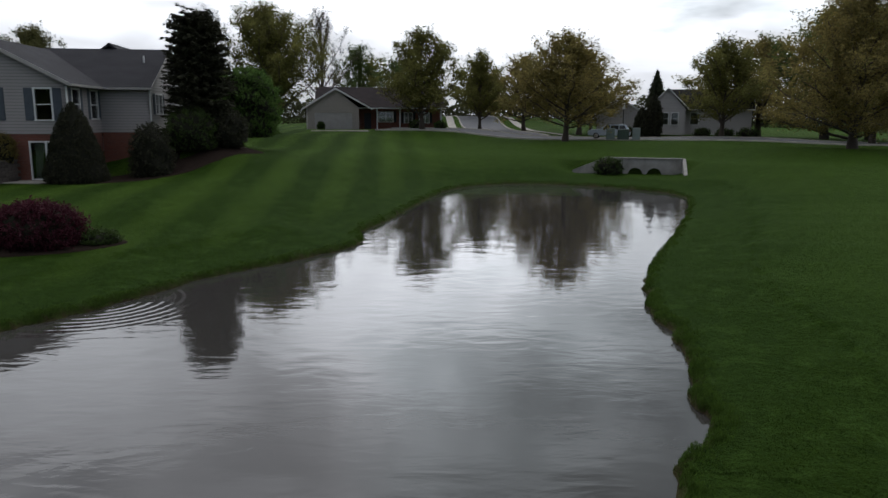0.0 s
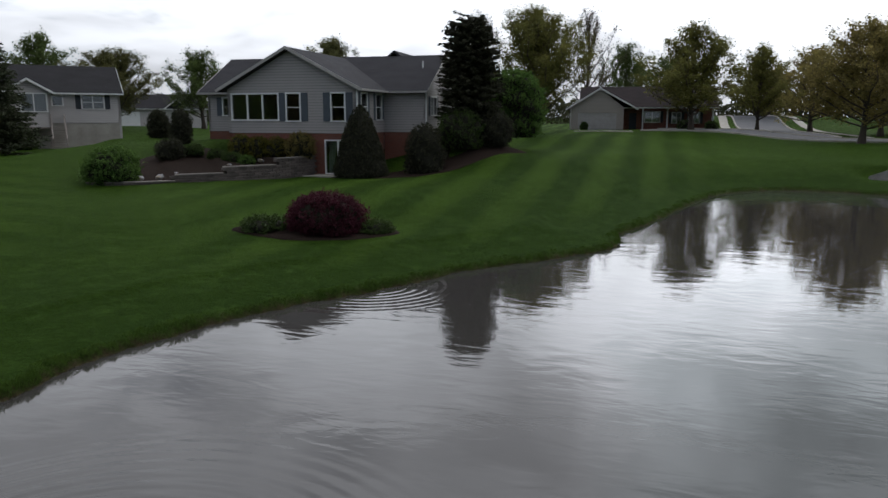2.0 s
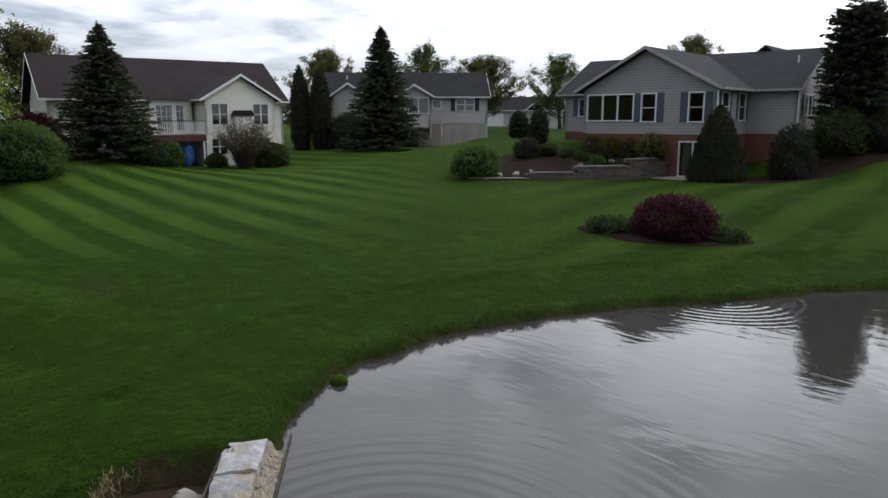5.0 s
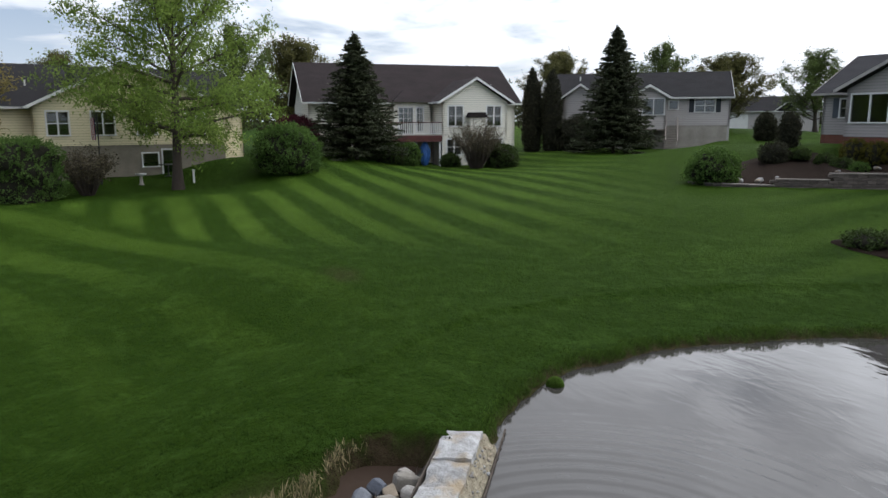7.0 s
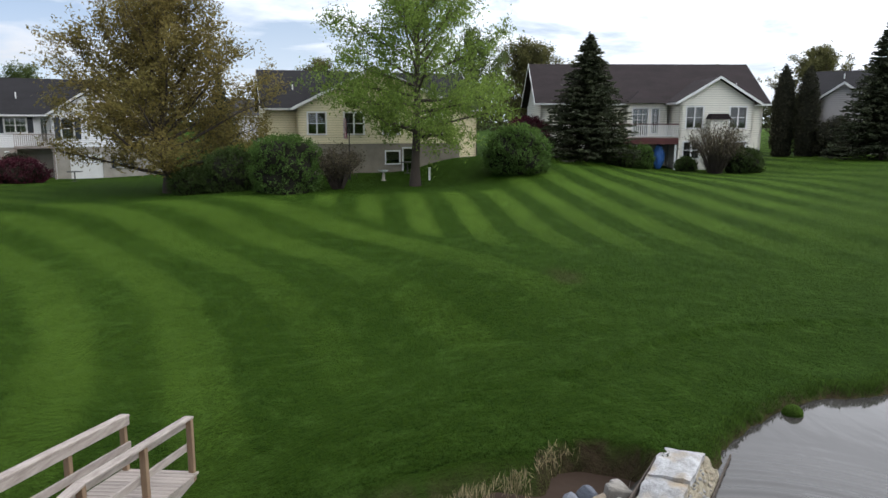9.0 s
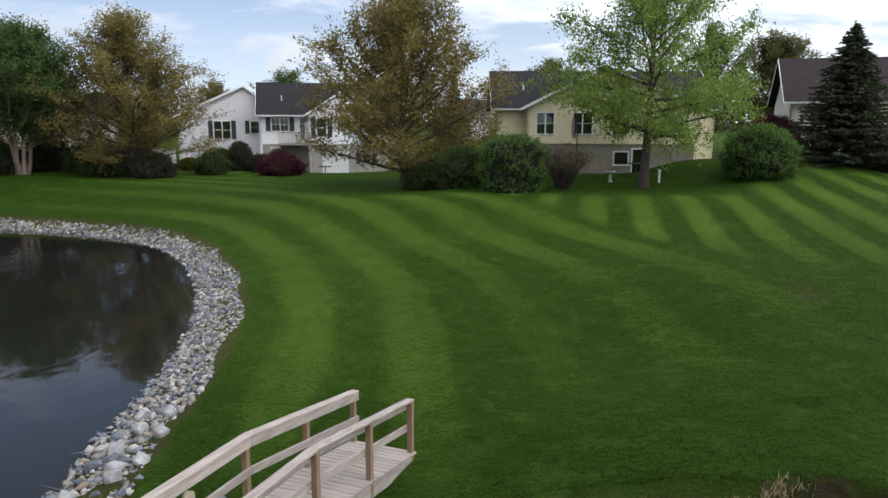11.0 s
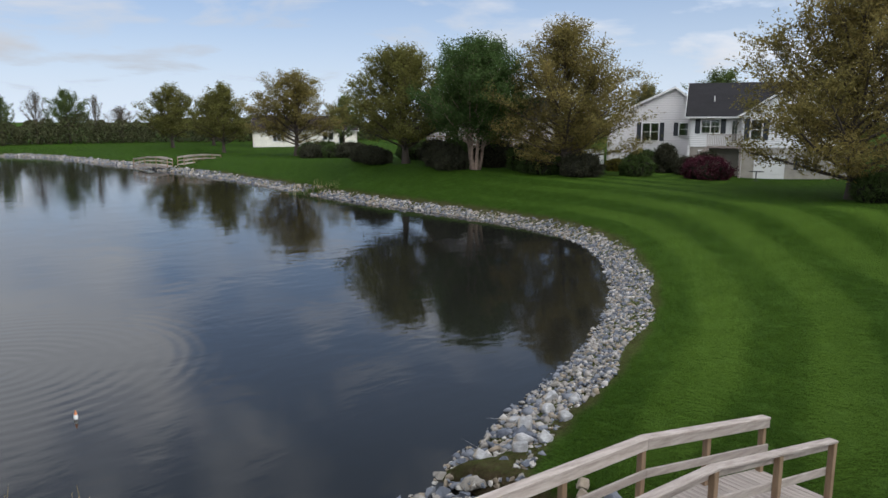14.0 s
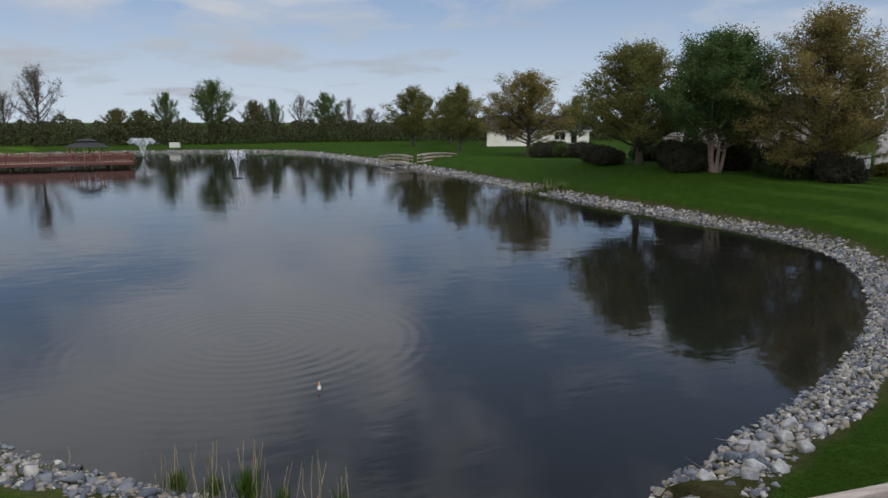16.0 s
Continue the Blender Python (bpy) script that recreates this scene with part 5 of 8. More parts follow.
plain_house(-89, 62, 56, 10, 9, 4.0, 6.5, 8.4, SIDING_CREAM, SHINGLE, "distant low garage house between gardens", [(-3, 0, 4.2, 6.0, 3, 1)])
plain_house(-89.5, -10.6, 97, 6.5, 9, 3.6, 6.6, 8.7, SIDING_PINK, SHINGLE_GREY, "distant pale house behind the yellow one", [(-3.5, -2.2, 5.0, 6.4, 2, 2)])


def house_garage():
    h = thing("house", -11.4, 91.3, 0, 7.1, "beige house with a double garage and covered brick porch", "house")
    zg, ze = 4.5, 7.25
    f = front()
    gd = (-3.2, 1.42, zg, 6.6)
    X0, X1 = -4.2, 2.25
    wall(h, f, X0, X1, zg - 0.5, ze, SIDING_SAND, [gd], (-0.6, 9.5))
    g = part("garage_door", boxes((gd[0], gd[1], 0.08, 0.13, zg, gd[3])), TRIM_TAUPE, h, "beige panelled double garage door")
    for i in range(4):
        for k in range(4):
            part("door_panel", soft_box(gd[0] + 0.08 + k * 1.15, gd[0] + 1.12 + k * 1.15, 0.055, 0.08, zg + 0.06 + i * 0.52, zg + 0.46 + i * 0.52, 0.01), TRIM_TAUPE, g)
    gable_roof(h, -0.4, 8, X0 - 0.4, X1 + 1.6, ze - 0.1, 9.6, "y", SHINGLE_BROWN, ridge=-0.6)
    wall(h, front(3.0), X1, 13, zg - 0.5, 7.3, BRICK, [(4.9, 6.7, 5.5, 6.75), (8.2, 9.2, 5.4, 6.65), (10.4, 11.4, 5.4, 6.65), (3.0, 3.9, 4.6, 6.6)], name="brick_wall", label="dark brick porch wall")
    for q in ((4.9, 6.7, 5.5, 6.75), (8.2, 9.2, 5.4, 6.65), (10.4, 11.4, 5.4, 6.65)):
        window(h, front(3.0), *q, cols=2, rows=2, shutters=SHUTTER_DARK, sw=0.3)
    part("front_door", boxes((3.0, 3.9, 3.06, 3.12, 4.6, 6.6)), SHUTTER_DARK, h)
    wall(h, right(13, 3.0), 0, 8.5, zg - 0.5, 7.3, SIDING_CREAM, (), (4.2, 9.5))
    wall(h, left(X0, 11.5), 0, 11.5, zg - 0.5, ze, SIDING_CREAM)
    wall(h, back(13, 11.5), 0, 17.2, zg - 0.5, ze, SIDING_CREAM)
    gable_roof(h, X0 + 1, 13.4, 1.2, 11.9, 7.3, 10.0, "x", SHINGLE_BROWN)
    for x in (4.6, 7.5, 10.0, 12.8):
        part("porch_post", soft_box(x - 0.08, x + 0.08, 1.5, 1.66, 4.5, 7.2, 0.01), WHITE, h)
    part("driveway_apron", soft_box(-3.4, 3.2, -7.0, 0.0, 4.3, 4.54, 0.01), CONCRETE, h)
    return h


house_garage()


def house_corner():
    h = thing("house", 31.5, 94.9, 0, -18, "taupe corner house with steep dark roof beyond the street", "house")
    zg, ze = 4.0, 7.3
    X0, X1 = -0.6, 9.5
    f = front()
    wall(h, front(2.0), X0, X1, zg, ze, SIDING_TAUPE, [(2.0, 3.0, 5.3, 6.8)])
    window(h, front(2.0), 2.0, 3.0, 5.3, 6.8, rows=2)
    w = (-0.42, 0.42, 5.3, 6.8)
    wall(h, f, -3.4, 1.4, zg, 7.2, SIDING_TAUPE, [(-1.7, -0.8, 5.3, 6.8), w], (-1.0, 9.9))
    window(h, f, -1.7, -0.8, 5.3, 6.8, rows=2)
    window(h, f, *w, rows=2)
    wall(h, right(1.4, 0), 0, 2.0, zg, 7.2, SIDING_TAUPE)
    wall(h, left(-3.4, 9), 0, 9, zg, 7.2, SIDING_TAUPE)
    wall(h, right(X1, 2), 0, 7, zg, ze, SIDING_TAUPE, (), (3.5, 9.8))
    wall(h, back(X1, 9), 0, 12.9, zg, ze, SIDING_TAUPE)
    gable_roof(h, -0.3, 9, -3.8, 1.9, 7.2, 10.0, "y", SHINGLE)
    gable_roof(h, -1, X1 + 0.3, 1.6, 9.4, ze, 10.0, "x", SHINGLE)
    gable_roof(h, 1.0, 9, -10.5, -3.4, 6.6, 8.6, "y", SHINGLE, name="garage_roof")
    wall(h, front(1.3), -10.1, -3.4, zg, 6.5, SIDING_TAUPE, (), (-6.95, 8.4))
    wall(h, left(-10.1, 9), 0, 7.7, zg, 6.5, SIDING_TAUPE)
    return h


house_corner()

# ---- street ----
def strip(name, line, width, lift, mat, label, category, kerb=0.0):
    """A paved strip laid along a centre line on the ground."""
    c = spline(line, 8, False)
    t = np.gradient(c, axis=0)
    n = np.stack([-t[:, 1], t[:, 0]], 1) / np.linalg.norm(t, axis=1, keepdims=True)
    rows = []
    for s in (-0.5, -0.17, 0.17, 0.5):
        p = c + n * s * width
        rows.append(np.column_stack([p, land(p[:, 0], p[:, 1])[0] + lift]))
    k = len(c)
    v = np.concatenate(rows)
    f = [(a * k + i, a * k + i + 1, (a + 1) * k + i + 1, (a + 1) * k + i) for a in range(3) for i in range(k - 1)]
    ob = mesh_part(name, v, f, mat, smooth=True)
    tagged(ob, label, category, kind="structure")
    if kerb:
        for s, nm in ((-1, "kerb"), (1, "kerb")):
            p = c + n * s * (width / 2 + 0.1)
            z = land(p[:, 0], p[:, 1])[0]
            prof = [(-0.1, lift - 0.1), (-0.1, lift + kerb), (0.1, lift + kerb), (0.1, lift - 0.1)]
            vv, ff = [], []
            for j, (a, b) in enumerate(prof):
                q = p + n * a
                vv.append(np.column_stack([q, z + b]))
            vv = np.concatenate(vv)
            for a in range(3):
                ff += [(a * k + i, a * k + i + 1, (a + 1) * k + i + 1, (a + 1) * k + i) for i in range(k - 1)]
            tagged(mesh_part(nm, vv, ff, CONCRETE, ob), "")
    return ob


strip("road", [(-6, 90.5), (8, 87), (22, 82.5), (34, 78.5), (52, 71), (75, 60)], 6.4, 0.06, ASPHALT, "grey asphalt street with concrete kerbs", "road", 0.10)
strip("side_road", [(11, 90), (9.6, 105), (8.6, 125), (8, 150), (6, 190)], 7.0, 0.05, ASPHALT, "grey asphalt side street running uphill", "road", 0.10)
strip("pavement", [(2.5, 97), (3.4, 110), (3.2, 130), (3, 160)], 1.3, 0.07, CONCRETE, "pale concrete pavement beside the side street", "pavement")
strip("pavement", [(17.5, 92), (16.2, 105), (14.6, 130), (14, 160)], 1.3, 0.07, CONCRETE, "pale concrete pavement beside the side street", "pavement")
strip("pavement", [(24, 87.5), (36, 83.2), (54, 76)], 1.2, 0.07, CONCRETE, "pale concrete pavement along the street", "pavement")


def car(x, y, yaw):
    c = thing("car", x, y, gz(x, y) + 0.06, yaw, "silver-blue estate car parked on the street", "car")
    paint = material("silver_blue_paint", (0.50, 0.55, 0.62), (0.44, 0.49, 0.56), rough=0.3, metal=0.15, bump=0)
    rubber = material("tyre_rubber", (0.02, 0.02, 0.02), (0.03, 0.03, 0.03), rough=0.9)
    lower = [(-2.3, 0.35), (-2.33, 0.75), (-2.2, 0.98), (-0.9, 1.02), (2.2, 1.04), (2.33, 0.8), (2.3, 0.35)]
    bm = prism(bmesh.new(), lower, -0.88, 0.88, "y")
    bmesh.ops.bevel(bm, geom=bm.edges[:], offset=0.07, segments=2, affect="EDGES")
    part("body", bm, paint, c, smooth=False)
    cab = [(-1.15, 1.0), (-0.35, 1.55), (1.75, 1.58), (2.2, 1.0)]
    bm = bmesh.new()
    rings = []
    for yy, k in ((-0.84, 1.0), (0.84, 1.0)):
        rings.append([bm.verts.new((a, yy * (1 - 0.14 * (b > 1.2)), b)) for a, b in cab])
    bm.faces.new(rings[0]), bm.faces.new(rings[1][::-1])
    for i in range(4):
        bm.faces.new((rings[0][i], rings[1][i], rings[1][(i + 1) % 4], rings[0][(i + 1) % 4]))
    bmesh.ops.bevel(bm, geom=bm.edges[:], offset=0.06, segments=2, affect="EDGES")
    part("cabin", bm, paint, c)
    dark = material("tinted_glass", (0.012, 0.014, 0.016), (0.02, 0.02, 0.02), rough=0.08, bump=0)
    for s in (-1, 1):
        for a, b, t0, t1 in ((-0.75, 0.1, -0.28, 0.12), (0.2, 1.05, 0.2, 1.05), (1.15, 1.9, 1.15, 1.68)):
            bm = bmesh.new()
            y0, y1 = s * 0.835, s * 0.755
            lo = [bm.verts.new((a, y0, 1.06)), bm.verts.new((b, y0, 1.06)), bm.verts.new((t1, y1, 1.48)), bm.verts.new((t0, y1, 1.48))]
            hi = [bm.verts.new((v.co.x, v.co.y + s * 0.03, v.co.z)) for v in lo]
            bm.faces.new(lo), bm.faces.new(hi[::-1])
            for i in range(4):
                bm.faces.new((lo[i], hi[i], hi[(i + 1) % 4], lo[(i + 1) % 4]))
            part("side_window", bm, dark, c)
        for wx in (-1.4, 1.4):
            v, f = tube([(wx, s * 0.70, 0.33), (wx, s * 0.73, 0.33), (wx, s * 0.88, 0.33), (wx, s * 0.90, 0.33)], [0.25, 0.33, 0.33, 0.24], 18)
            ty = mesh_part("tyre", v, f, rubber, c)
            v, f = tube([(wx, s * 0.80, 0.33), (wx, s * 0.895, 0.33), (wx, s * 0.905, 0.33)], [0.21, 0.21, 0.02], 14)
            mesh_part("rim", v, f, CONCRETE, ty)
        part("headlight", soft_box(-2.35, -2.15, s * 0.72 - 0.16, s * 0.72 + 0.12, 0.68, 0.86, 0.02), WHITE, c)
        part("tail_light", soft_box(2.2, 2.34, s * 0.74 - 0.1, s * 0.74 + 0.1, 0.75, 1.0, 0.02), REDWOOD, c)
        part("roof_rail", soft_box(-0.2, 1.7, s * 0.66 - 0.02, s * 0.66 + 0.02, 1.6, 1.64, 0.01), METAL_DARK, c)
    return c


car(20.0, 82.4, -17)


def street_lamp(x, y):
    z = gz(x, y)
    c = thing("street_lamp", x, y, z, 0, "black street lamp with a pale acorn globe", "lamp")
    v, f = tube([(0, 0, 0), (0, 0, 0.3), (0, 0, 0.5), (0, 0, 3.4)], [0.16, 0.15, 0.07, 0.05], 10)
    mesh_part("pole", v, f, METAL_DARK, c)
    v, f = tube([(0, 0, 3.35), (0, 0, 3.45), (0, 0, 3.7), (0, 0, 3.95), (0, 0, 4.1)], [0.08, 0.16, 0.2, 0.14, 0.02], 12)
    mesh_part("globe", v, f, WHITE, c, "pale acorn globe")
    return c


street_lamp(22.6, 86.5)


def utility_box(x, y, w, d, h, col, label):
    c = thing("utility_box", x, y, gz(x, y) - 0.05, -17, label, "utility box")
    m = material("cabinet_paint", col, rough=0.6, scale=3, bump=0.05)
    part("plinth", soft_box(-w / 2 - 0.08, w / 2 + 0.08, -d / 2 - 0.08, d / 2 + 0.08, 0, 0.14, 0.02), CONCRETE, c)
    part("cabinet", soft_box(-w / 2, w / 2, -d / 2, d / 2, 0.14, h, 0.04), m, c)
    part("lid", soft_box(-w / 2 - 0.03, w / 2 + 0.03, -d / 2 - 0.03, d / 2 + 0.03, h, h + 0.08, 0.03), m, c)
    part("door", soft_box(-w / 2 + 0.08, w / 2 - 0.08, -d / 2 - 0.02, -d / 2, 0.25, h - 0.1, 0.005), m, c)


utility_box(19.4, 79.3, 0.9, 0.8, 1.25, (0.20, 0.25, 0.22), "grey-green utility cabinet on a concrete plinth")
utility_box(20.7, 78.9, 1.2, 1.1, 1.15, (0.055, 0.085, 0.065), "dark green transformer cabinet on a concrete plinth")
utility_box(22.0, 78.5, 0.8, 0.8, 1.3, (0.24, 0.28, 0.26), "pale grey-green utility cabinet on a concrete plinth")


def culvert():
    """Concrete headwall with four arched pipes and a sloping wing wall."""
    c = thing("culvert_headwall", 15.8, 55.6, POND_Z, -15.3, "stained concrete culvert headwall with four arched pipes", "culvert", kind="structure")
    x0, x1, zt = -3.2, 4.2, 2.12
    n = 12
    cx, rad, spring = [-2.1, -0.2, 1.6], 0.72, 0.55
    # the wall is laid in upright strips that follow the arches
    xs = sorted(set([x0, x1] + [round(k + rad * math.cos(a), 4) for k in cx for a in np.linspace(0, math.pi, n)]))
    bm = bmesh.new()
    for a, b in zip(xs, xs[1:]):
        foot = []
        for q in (a, b):
            k = min(cx, key=lambda v: abs(v - (a + b) / 2))
            inside = abs((a + b) / 2 - k) < rad
            foot.append(spring + math.sqrt(max(0.0, rad * rad - (q - k) ** 2)) if inside else -0.4)
        prism(bm, [(a, foot[0]), (b, foot[1]), (b, zt), (a, zt)], 0, 0.35, "y")
    bmesh.ops.remove_doubles(bm, verts=bm.verts[:], dist=0.001)
    part("headwall", bm, OLD_CONCRETE, c)
    part("coping", soft_box(x0 - 0.05, x1 + 0.05, -0.08, 0.4, zt, zt + 0.14, 0.03), OLD_CONCRETE, c)
    for k in cx:
        th = np.linspace(0, math.pi, n)
        ring = [(k + rad * math.cos(a), spring + rad * math.sin(a)) for a in th]
        bm = bmesh.new()
        a0 = [bm.verts.new((p[0], 0.3, p[1])) for p in [(k + rad, -0.4)] + ring + [(k - rad, -0.4)]]
        a1 = [bm.verts.new((p[0], 1.25, p[1])) for p in [(k + rad, -0.4)] + ring + [(k - rad, -0.4)]]
        for i in range(len(a0) - 1):
            bm.faces.new((a0[i], a0[i + 1], a1[i + 1], a1[i]))
        bm.faces.new(a1)
        # the closed end and near-black colour paint the shade inside the pipe
        part("pipe", bm, DARK, c)
    bm = bmesh.new()
    prism(bm, [(-6.3, -0.4), (-6.3, 0.95), (x0, zt + 0.1), (x0, -0.4)], -0.6, -0.3, "y", Matrix.Translation((0, 0.3, 0)))
    part("wing_wall", bm, OLD_CONCRETE, c)
    c.scale = (0.783, 0.783, 0.783)
    part("wing_wall", prism(bmesh.new(), [(-3.4, -0.4), (-3.4, 0.9), (0.2, zt + 0.1), (0.2, -0.4)], x1, x1 + 0.3, "x"), OLD_CONCRETE, c)
    return c


culvert()

# ---- plants ----
def leaf_cloud(pts, size, rng, lean=None, aspect=0.6, tri=False):
    """A small pointed blade at every point, turned at random (or leaning along lean)."""
    n = len(pts)
    a = rng.normal(size=(n, 3)) if lean is None else lean + 0.35 * rng.normal(size=(n, 3))
    a /= np.linalg.norm(a, axis=1, keepdims=True) + 1e-9
    b = np.cross(a, rng.normal(size=(n, 3)))
    b /= np.linalg.norm(b, axis=1, keepdims=True) + 1e-9
    s = size * rng.uniform(0.65, 1.35, (n, 1))
    if tri:
        v = np.stack([pts - a * s, pts + b * s * aspect * 1.3, pts + a * s], 1).reshape(-1, 3)
        return v, np.arange(3 * n).reshape(n, 3)
    v = np.stack([pts - a * s, pts + b * s * aspect, pts + a * s, pts - b * s * aspect], 1).reshape(-1, 3)
    f = np.arange(4 * n).reshape(n, 4)
    return v, f


def grow_tree(name, seed, h, bole, rad, leaf_mat, label, bark=BARK, limbs=30, sec=8, tw=5, per=30, leaf=0.085, low=25, high=72, wide=0.40, stems=1, spread=0.13, thin=0.0, lift=0.5, twig=(0.35, 0.95), blunt=0.72):
    """Trunk, ascending limbs, branches and twigs, small leaves strung along the twigs; low, high: the limbs' slope in degrees; wide: where the crown is widest (0 low, 1 high)."""
    rng = np.random.default_rng(seed)
    pieces, tips = [], []
    foot = bole * 0.75

    def env(z):
        t = np.clip((z - foot) / (h - foot), 0, 1)
        return rad * np.sin(np.pi * t ** (np.log(0.5) / np.log(wide))) ** blunt

    for s in range(stems):
        off = np.array([np.cos(2.4 * s), np.sin(2.4 * s)]) * (0.0 if stems == 1 else 1.0)
        n = 9
        zs = np.linspace(-0.25, h * 0.94, n)
        lean = off[None] * (0.15 + 0.25 * rad * (np.linspace(0, 1, n)[:, None]) ** 0.8)
        jit = np.cumsum(rng.normal(0, 0.012 * h / n * 3, (n, 2)), 0)
        trunk = np.column_stack([lean + jit, zs])
        r0 = 0.019 * h * (0.65 if stems > 1 else 1)
        rr = r0 * (1 - np.linspace(0, 1, n)) ** 0.8 + 0.012
        rr[0] *= 1.5
        pieces.append(tube(trunk, rr, 7))
        for i in range(limbs):
            t = (i + rng.uniform(0, 0.8)) / limbs
            zb = bole + (h * 0.86 - bole) * t ** 1.2
            base = np.array([np.interp(zb, zs, trunk[:, 0]), np.interp(zb, zs, trunk[:, 1]), zb])
            az = 2.399963 * i + rng.normal(0, 0.3) + s
            inc = radians(low + (high - low) * t ** 0.8 + rng.normal(0, 6))
            out = np.array([np.cos(az), np.sin(az), 0])
            L = 0.3
            while L < 1.5 * h:
                p = base + out * L * math.cos(inc) + np.array([0, 0, L * math.sin(inc) * 1.1])
                if math.hypot(p[0], p[1]) > env(p[2]) or p[2] > h:
                    break
                L += 0.1
            L *= rng.uniform(0.82, 1.04)
            q = np.linspace(0, 1, 5)
            lp = base + out * (L * math.cos(inc) * q)[:, None] + np.array([0, 0, 1.0]) * (L * math.sin(inc) * (0.85 * q + 0.25 * q ** 2))[:, None] + rng.normal(0, 0.025 * L, (5, 3)) * q[:, None]
            lr = np.interp(zb, zs, rr) * 0.5 * (1 - q) ** 0.9 + 0.008
            pieces.append(tube(lp, lr, 5))
            main = (lp[4] - lp[0]) / (np.linalg.norm(lp[4] - lp[0]) + 1e-6)
            forks = max(4, int(sec * min(1.35, L / (0.85 * rad))))
            for j in range(forks):
                u = 0.12 + 0.88 * (j + rng.uniform(0, 1)) / forks
                p = np.array([np.interp(u, q, lp[:, k]) for k in range(3)])
                d = main * 0.7 + rng.normal(0, 0.5, 3) * (1, 1, 0.7) + np.array([0, 0, 0.55 * lift])
                d /= np.linalg.norm(d)
                l2 = rad * 0.30 * (1.2 - 0.55 * u) * rng.uniform(0.6, 1.25)
                bp = p + d * (l2 * np.linspace(0, 1, 3))[:, None] + np.array([[0, 0, 0], [0, 0, 0.02], [0, 0, 0.12]]) * l2 * lift
                pieces.append(tube(bp, [0.020, 0.013, 0.006], 3))
                for k in range(tw):
                    w = rng.uniform(0.1, 1.0) if k else 1.0
                    tp = p + (bp[2] - p) * w
                    dd = d * 0.7 + rng.normal(0, 0.42, 3) * (1, 1, 0.8) + np.array([0, 0, 0.8 * lift])
                    dd /= np.linalg.norm(dd)
                    l3 = rng.uniform(*twig) * (rad / 4.0) ** 0.5
                    if k == 0:
                        pieces.append(tube(np.array([tp, tp + dd * l3]), [0.008, 0.003], 3))
                    tips.append((tp, dd * l3))
    tp = np.array([a for a, b in tips])
    td = np.array([b for a, b in tips])
    if thin:
        keep = rng.random(len(tp)) > thin
        tp, td = tp[keep], td[keep]
    pts = np.repeat(tp, per, 0) + np.repeat(td, per, 0) * rng.uniform(0.05, 1.1, (len(tp) * per, 1)) + rng.normal(0, spread, (len(tp) * per, 3))
    tree = thing(name, 0, 0, 0, 0, label, "tree")
    v, f = gather(pieces)
    mesh_part("trunk", v, f, bark, tree)
    v, f = leaf_cloud(pts, leaf, rng, tri=True)
    mesh_part("crown", v, f, leaf_mat, tree)
    return tree


def plant(tree, x, y, h_scale=1.0, yaw=0.0, first=False, label="", w_scale=None, z=None, group=""):
    z = gz(x, y) if z is None else z
    w = h_scale if w_scale is None else w_scale
    m = pose(x, y, z - 0.05, 0, 0, yaw) @ Matrix.Diagonal((w, w, h_scale, 1))
    if first:
        tree.matrix_world = m
        ob = tree
    else:
        ob = copy_thing(tree, m)
    return tagged(ob, label, "", group)


def conifer(name, seed, h, rad, mat, label, levels=38, around=13, droop=0.25, low=0.25, power=0.9, dens=44, blade=0.20, rag=0.6):
    rng = np.random.default_rng(seed)
    pieces = [tube([(0, 0, -0.2), (0, 0, h * 0.5), (0, 0, h * 0.98)], [0.016 * h, 0.010 * h, 0.01], 7)]
    pts, dirs = [], []
    for i in range(levels):
        t = i / (levels - 1)
        z = low * 1.0 + (h - low) * t ** 0.93
        L = rad * (1 - (z - low) / (h - low)) ** power + 0.12
        for k in range(around):
            az = 2 * np.pi * (k + 0.5 * (i % 2)) / around + rng.normal(0, 0.15)
            l = L * rng.uniform(rag, 1.15)
            zk = z + rng.normal(0, 0.22)
            o = np.array([np.cos(az), np.sin(az), 0])
            e = np.array([0, 0, zk]) + o * l + np.array([0, 0, -droop * l + 0.10 * l])
            mid = np.array([0, 0, zk]) + o * l * 0.5 + np.array([0, 0, -droop * l * 0.5])
            pieces.append(tube(np.array([(0, 0, zk), mid, e]), [0.02, 0.014, 0.005], 3))
            m = max(4, int(dens * (l / rad) + 3))
            q = rng.uniform(0.15, 1.05, m)
            side = np.cross(o, (0, 0, 1.0))
            base = np.array([0, 0, zk]) + (mid - (0, 0, zk)) * np.minimum(q * 2, 1)[:, None] + (e - mid) * np.maximum(q * 2 - 1, 0)[:, None]
            sd = rng.choice([-1, 1], m)[:, None] * rng.uniform(0.2, 1, (m, 1))
            pts.append(base + side * sd * 0.22 * l * (1.1 - q[:, None]) + rng.normal(0, 0.04, (m, 3)) - np.array([0, 0, 0.03]))
            dirs.append(o * 0.8 + side * sd * 0.9 + np.array([0, 0, -0.1]))
    tree = thing(name, 0, 0, 0, 0, label, "tree")
    v, f = gather(pieces)
    mesh_part("trunk", v, f, BARK, tree)
    v, f = leaf_cloud(np.concatenate(pts), blade, rng, np.concatenate(dirs), 0.28)
    mesh_part("crown", v, f, mat, tree)
    return tree


# near-black colour that paints the shade deep inside a shrub
INNER = material("inner_shade", (0.022, 0.022, 0.014), (0.012, 0.012, 0.009), rough=1.0, spec=0.1, bump=0.5, bump_dist=0.05)


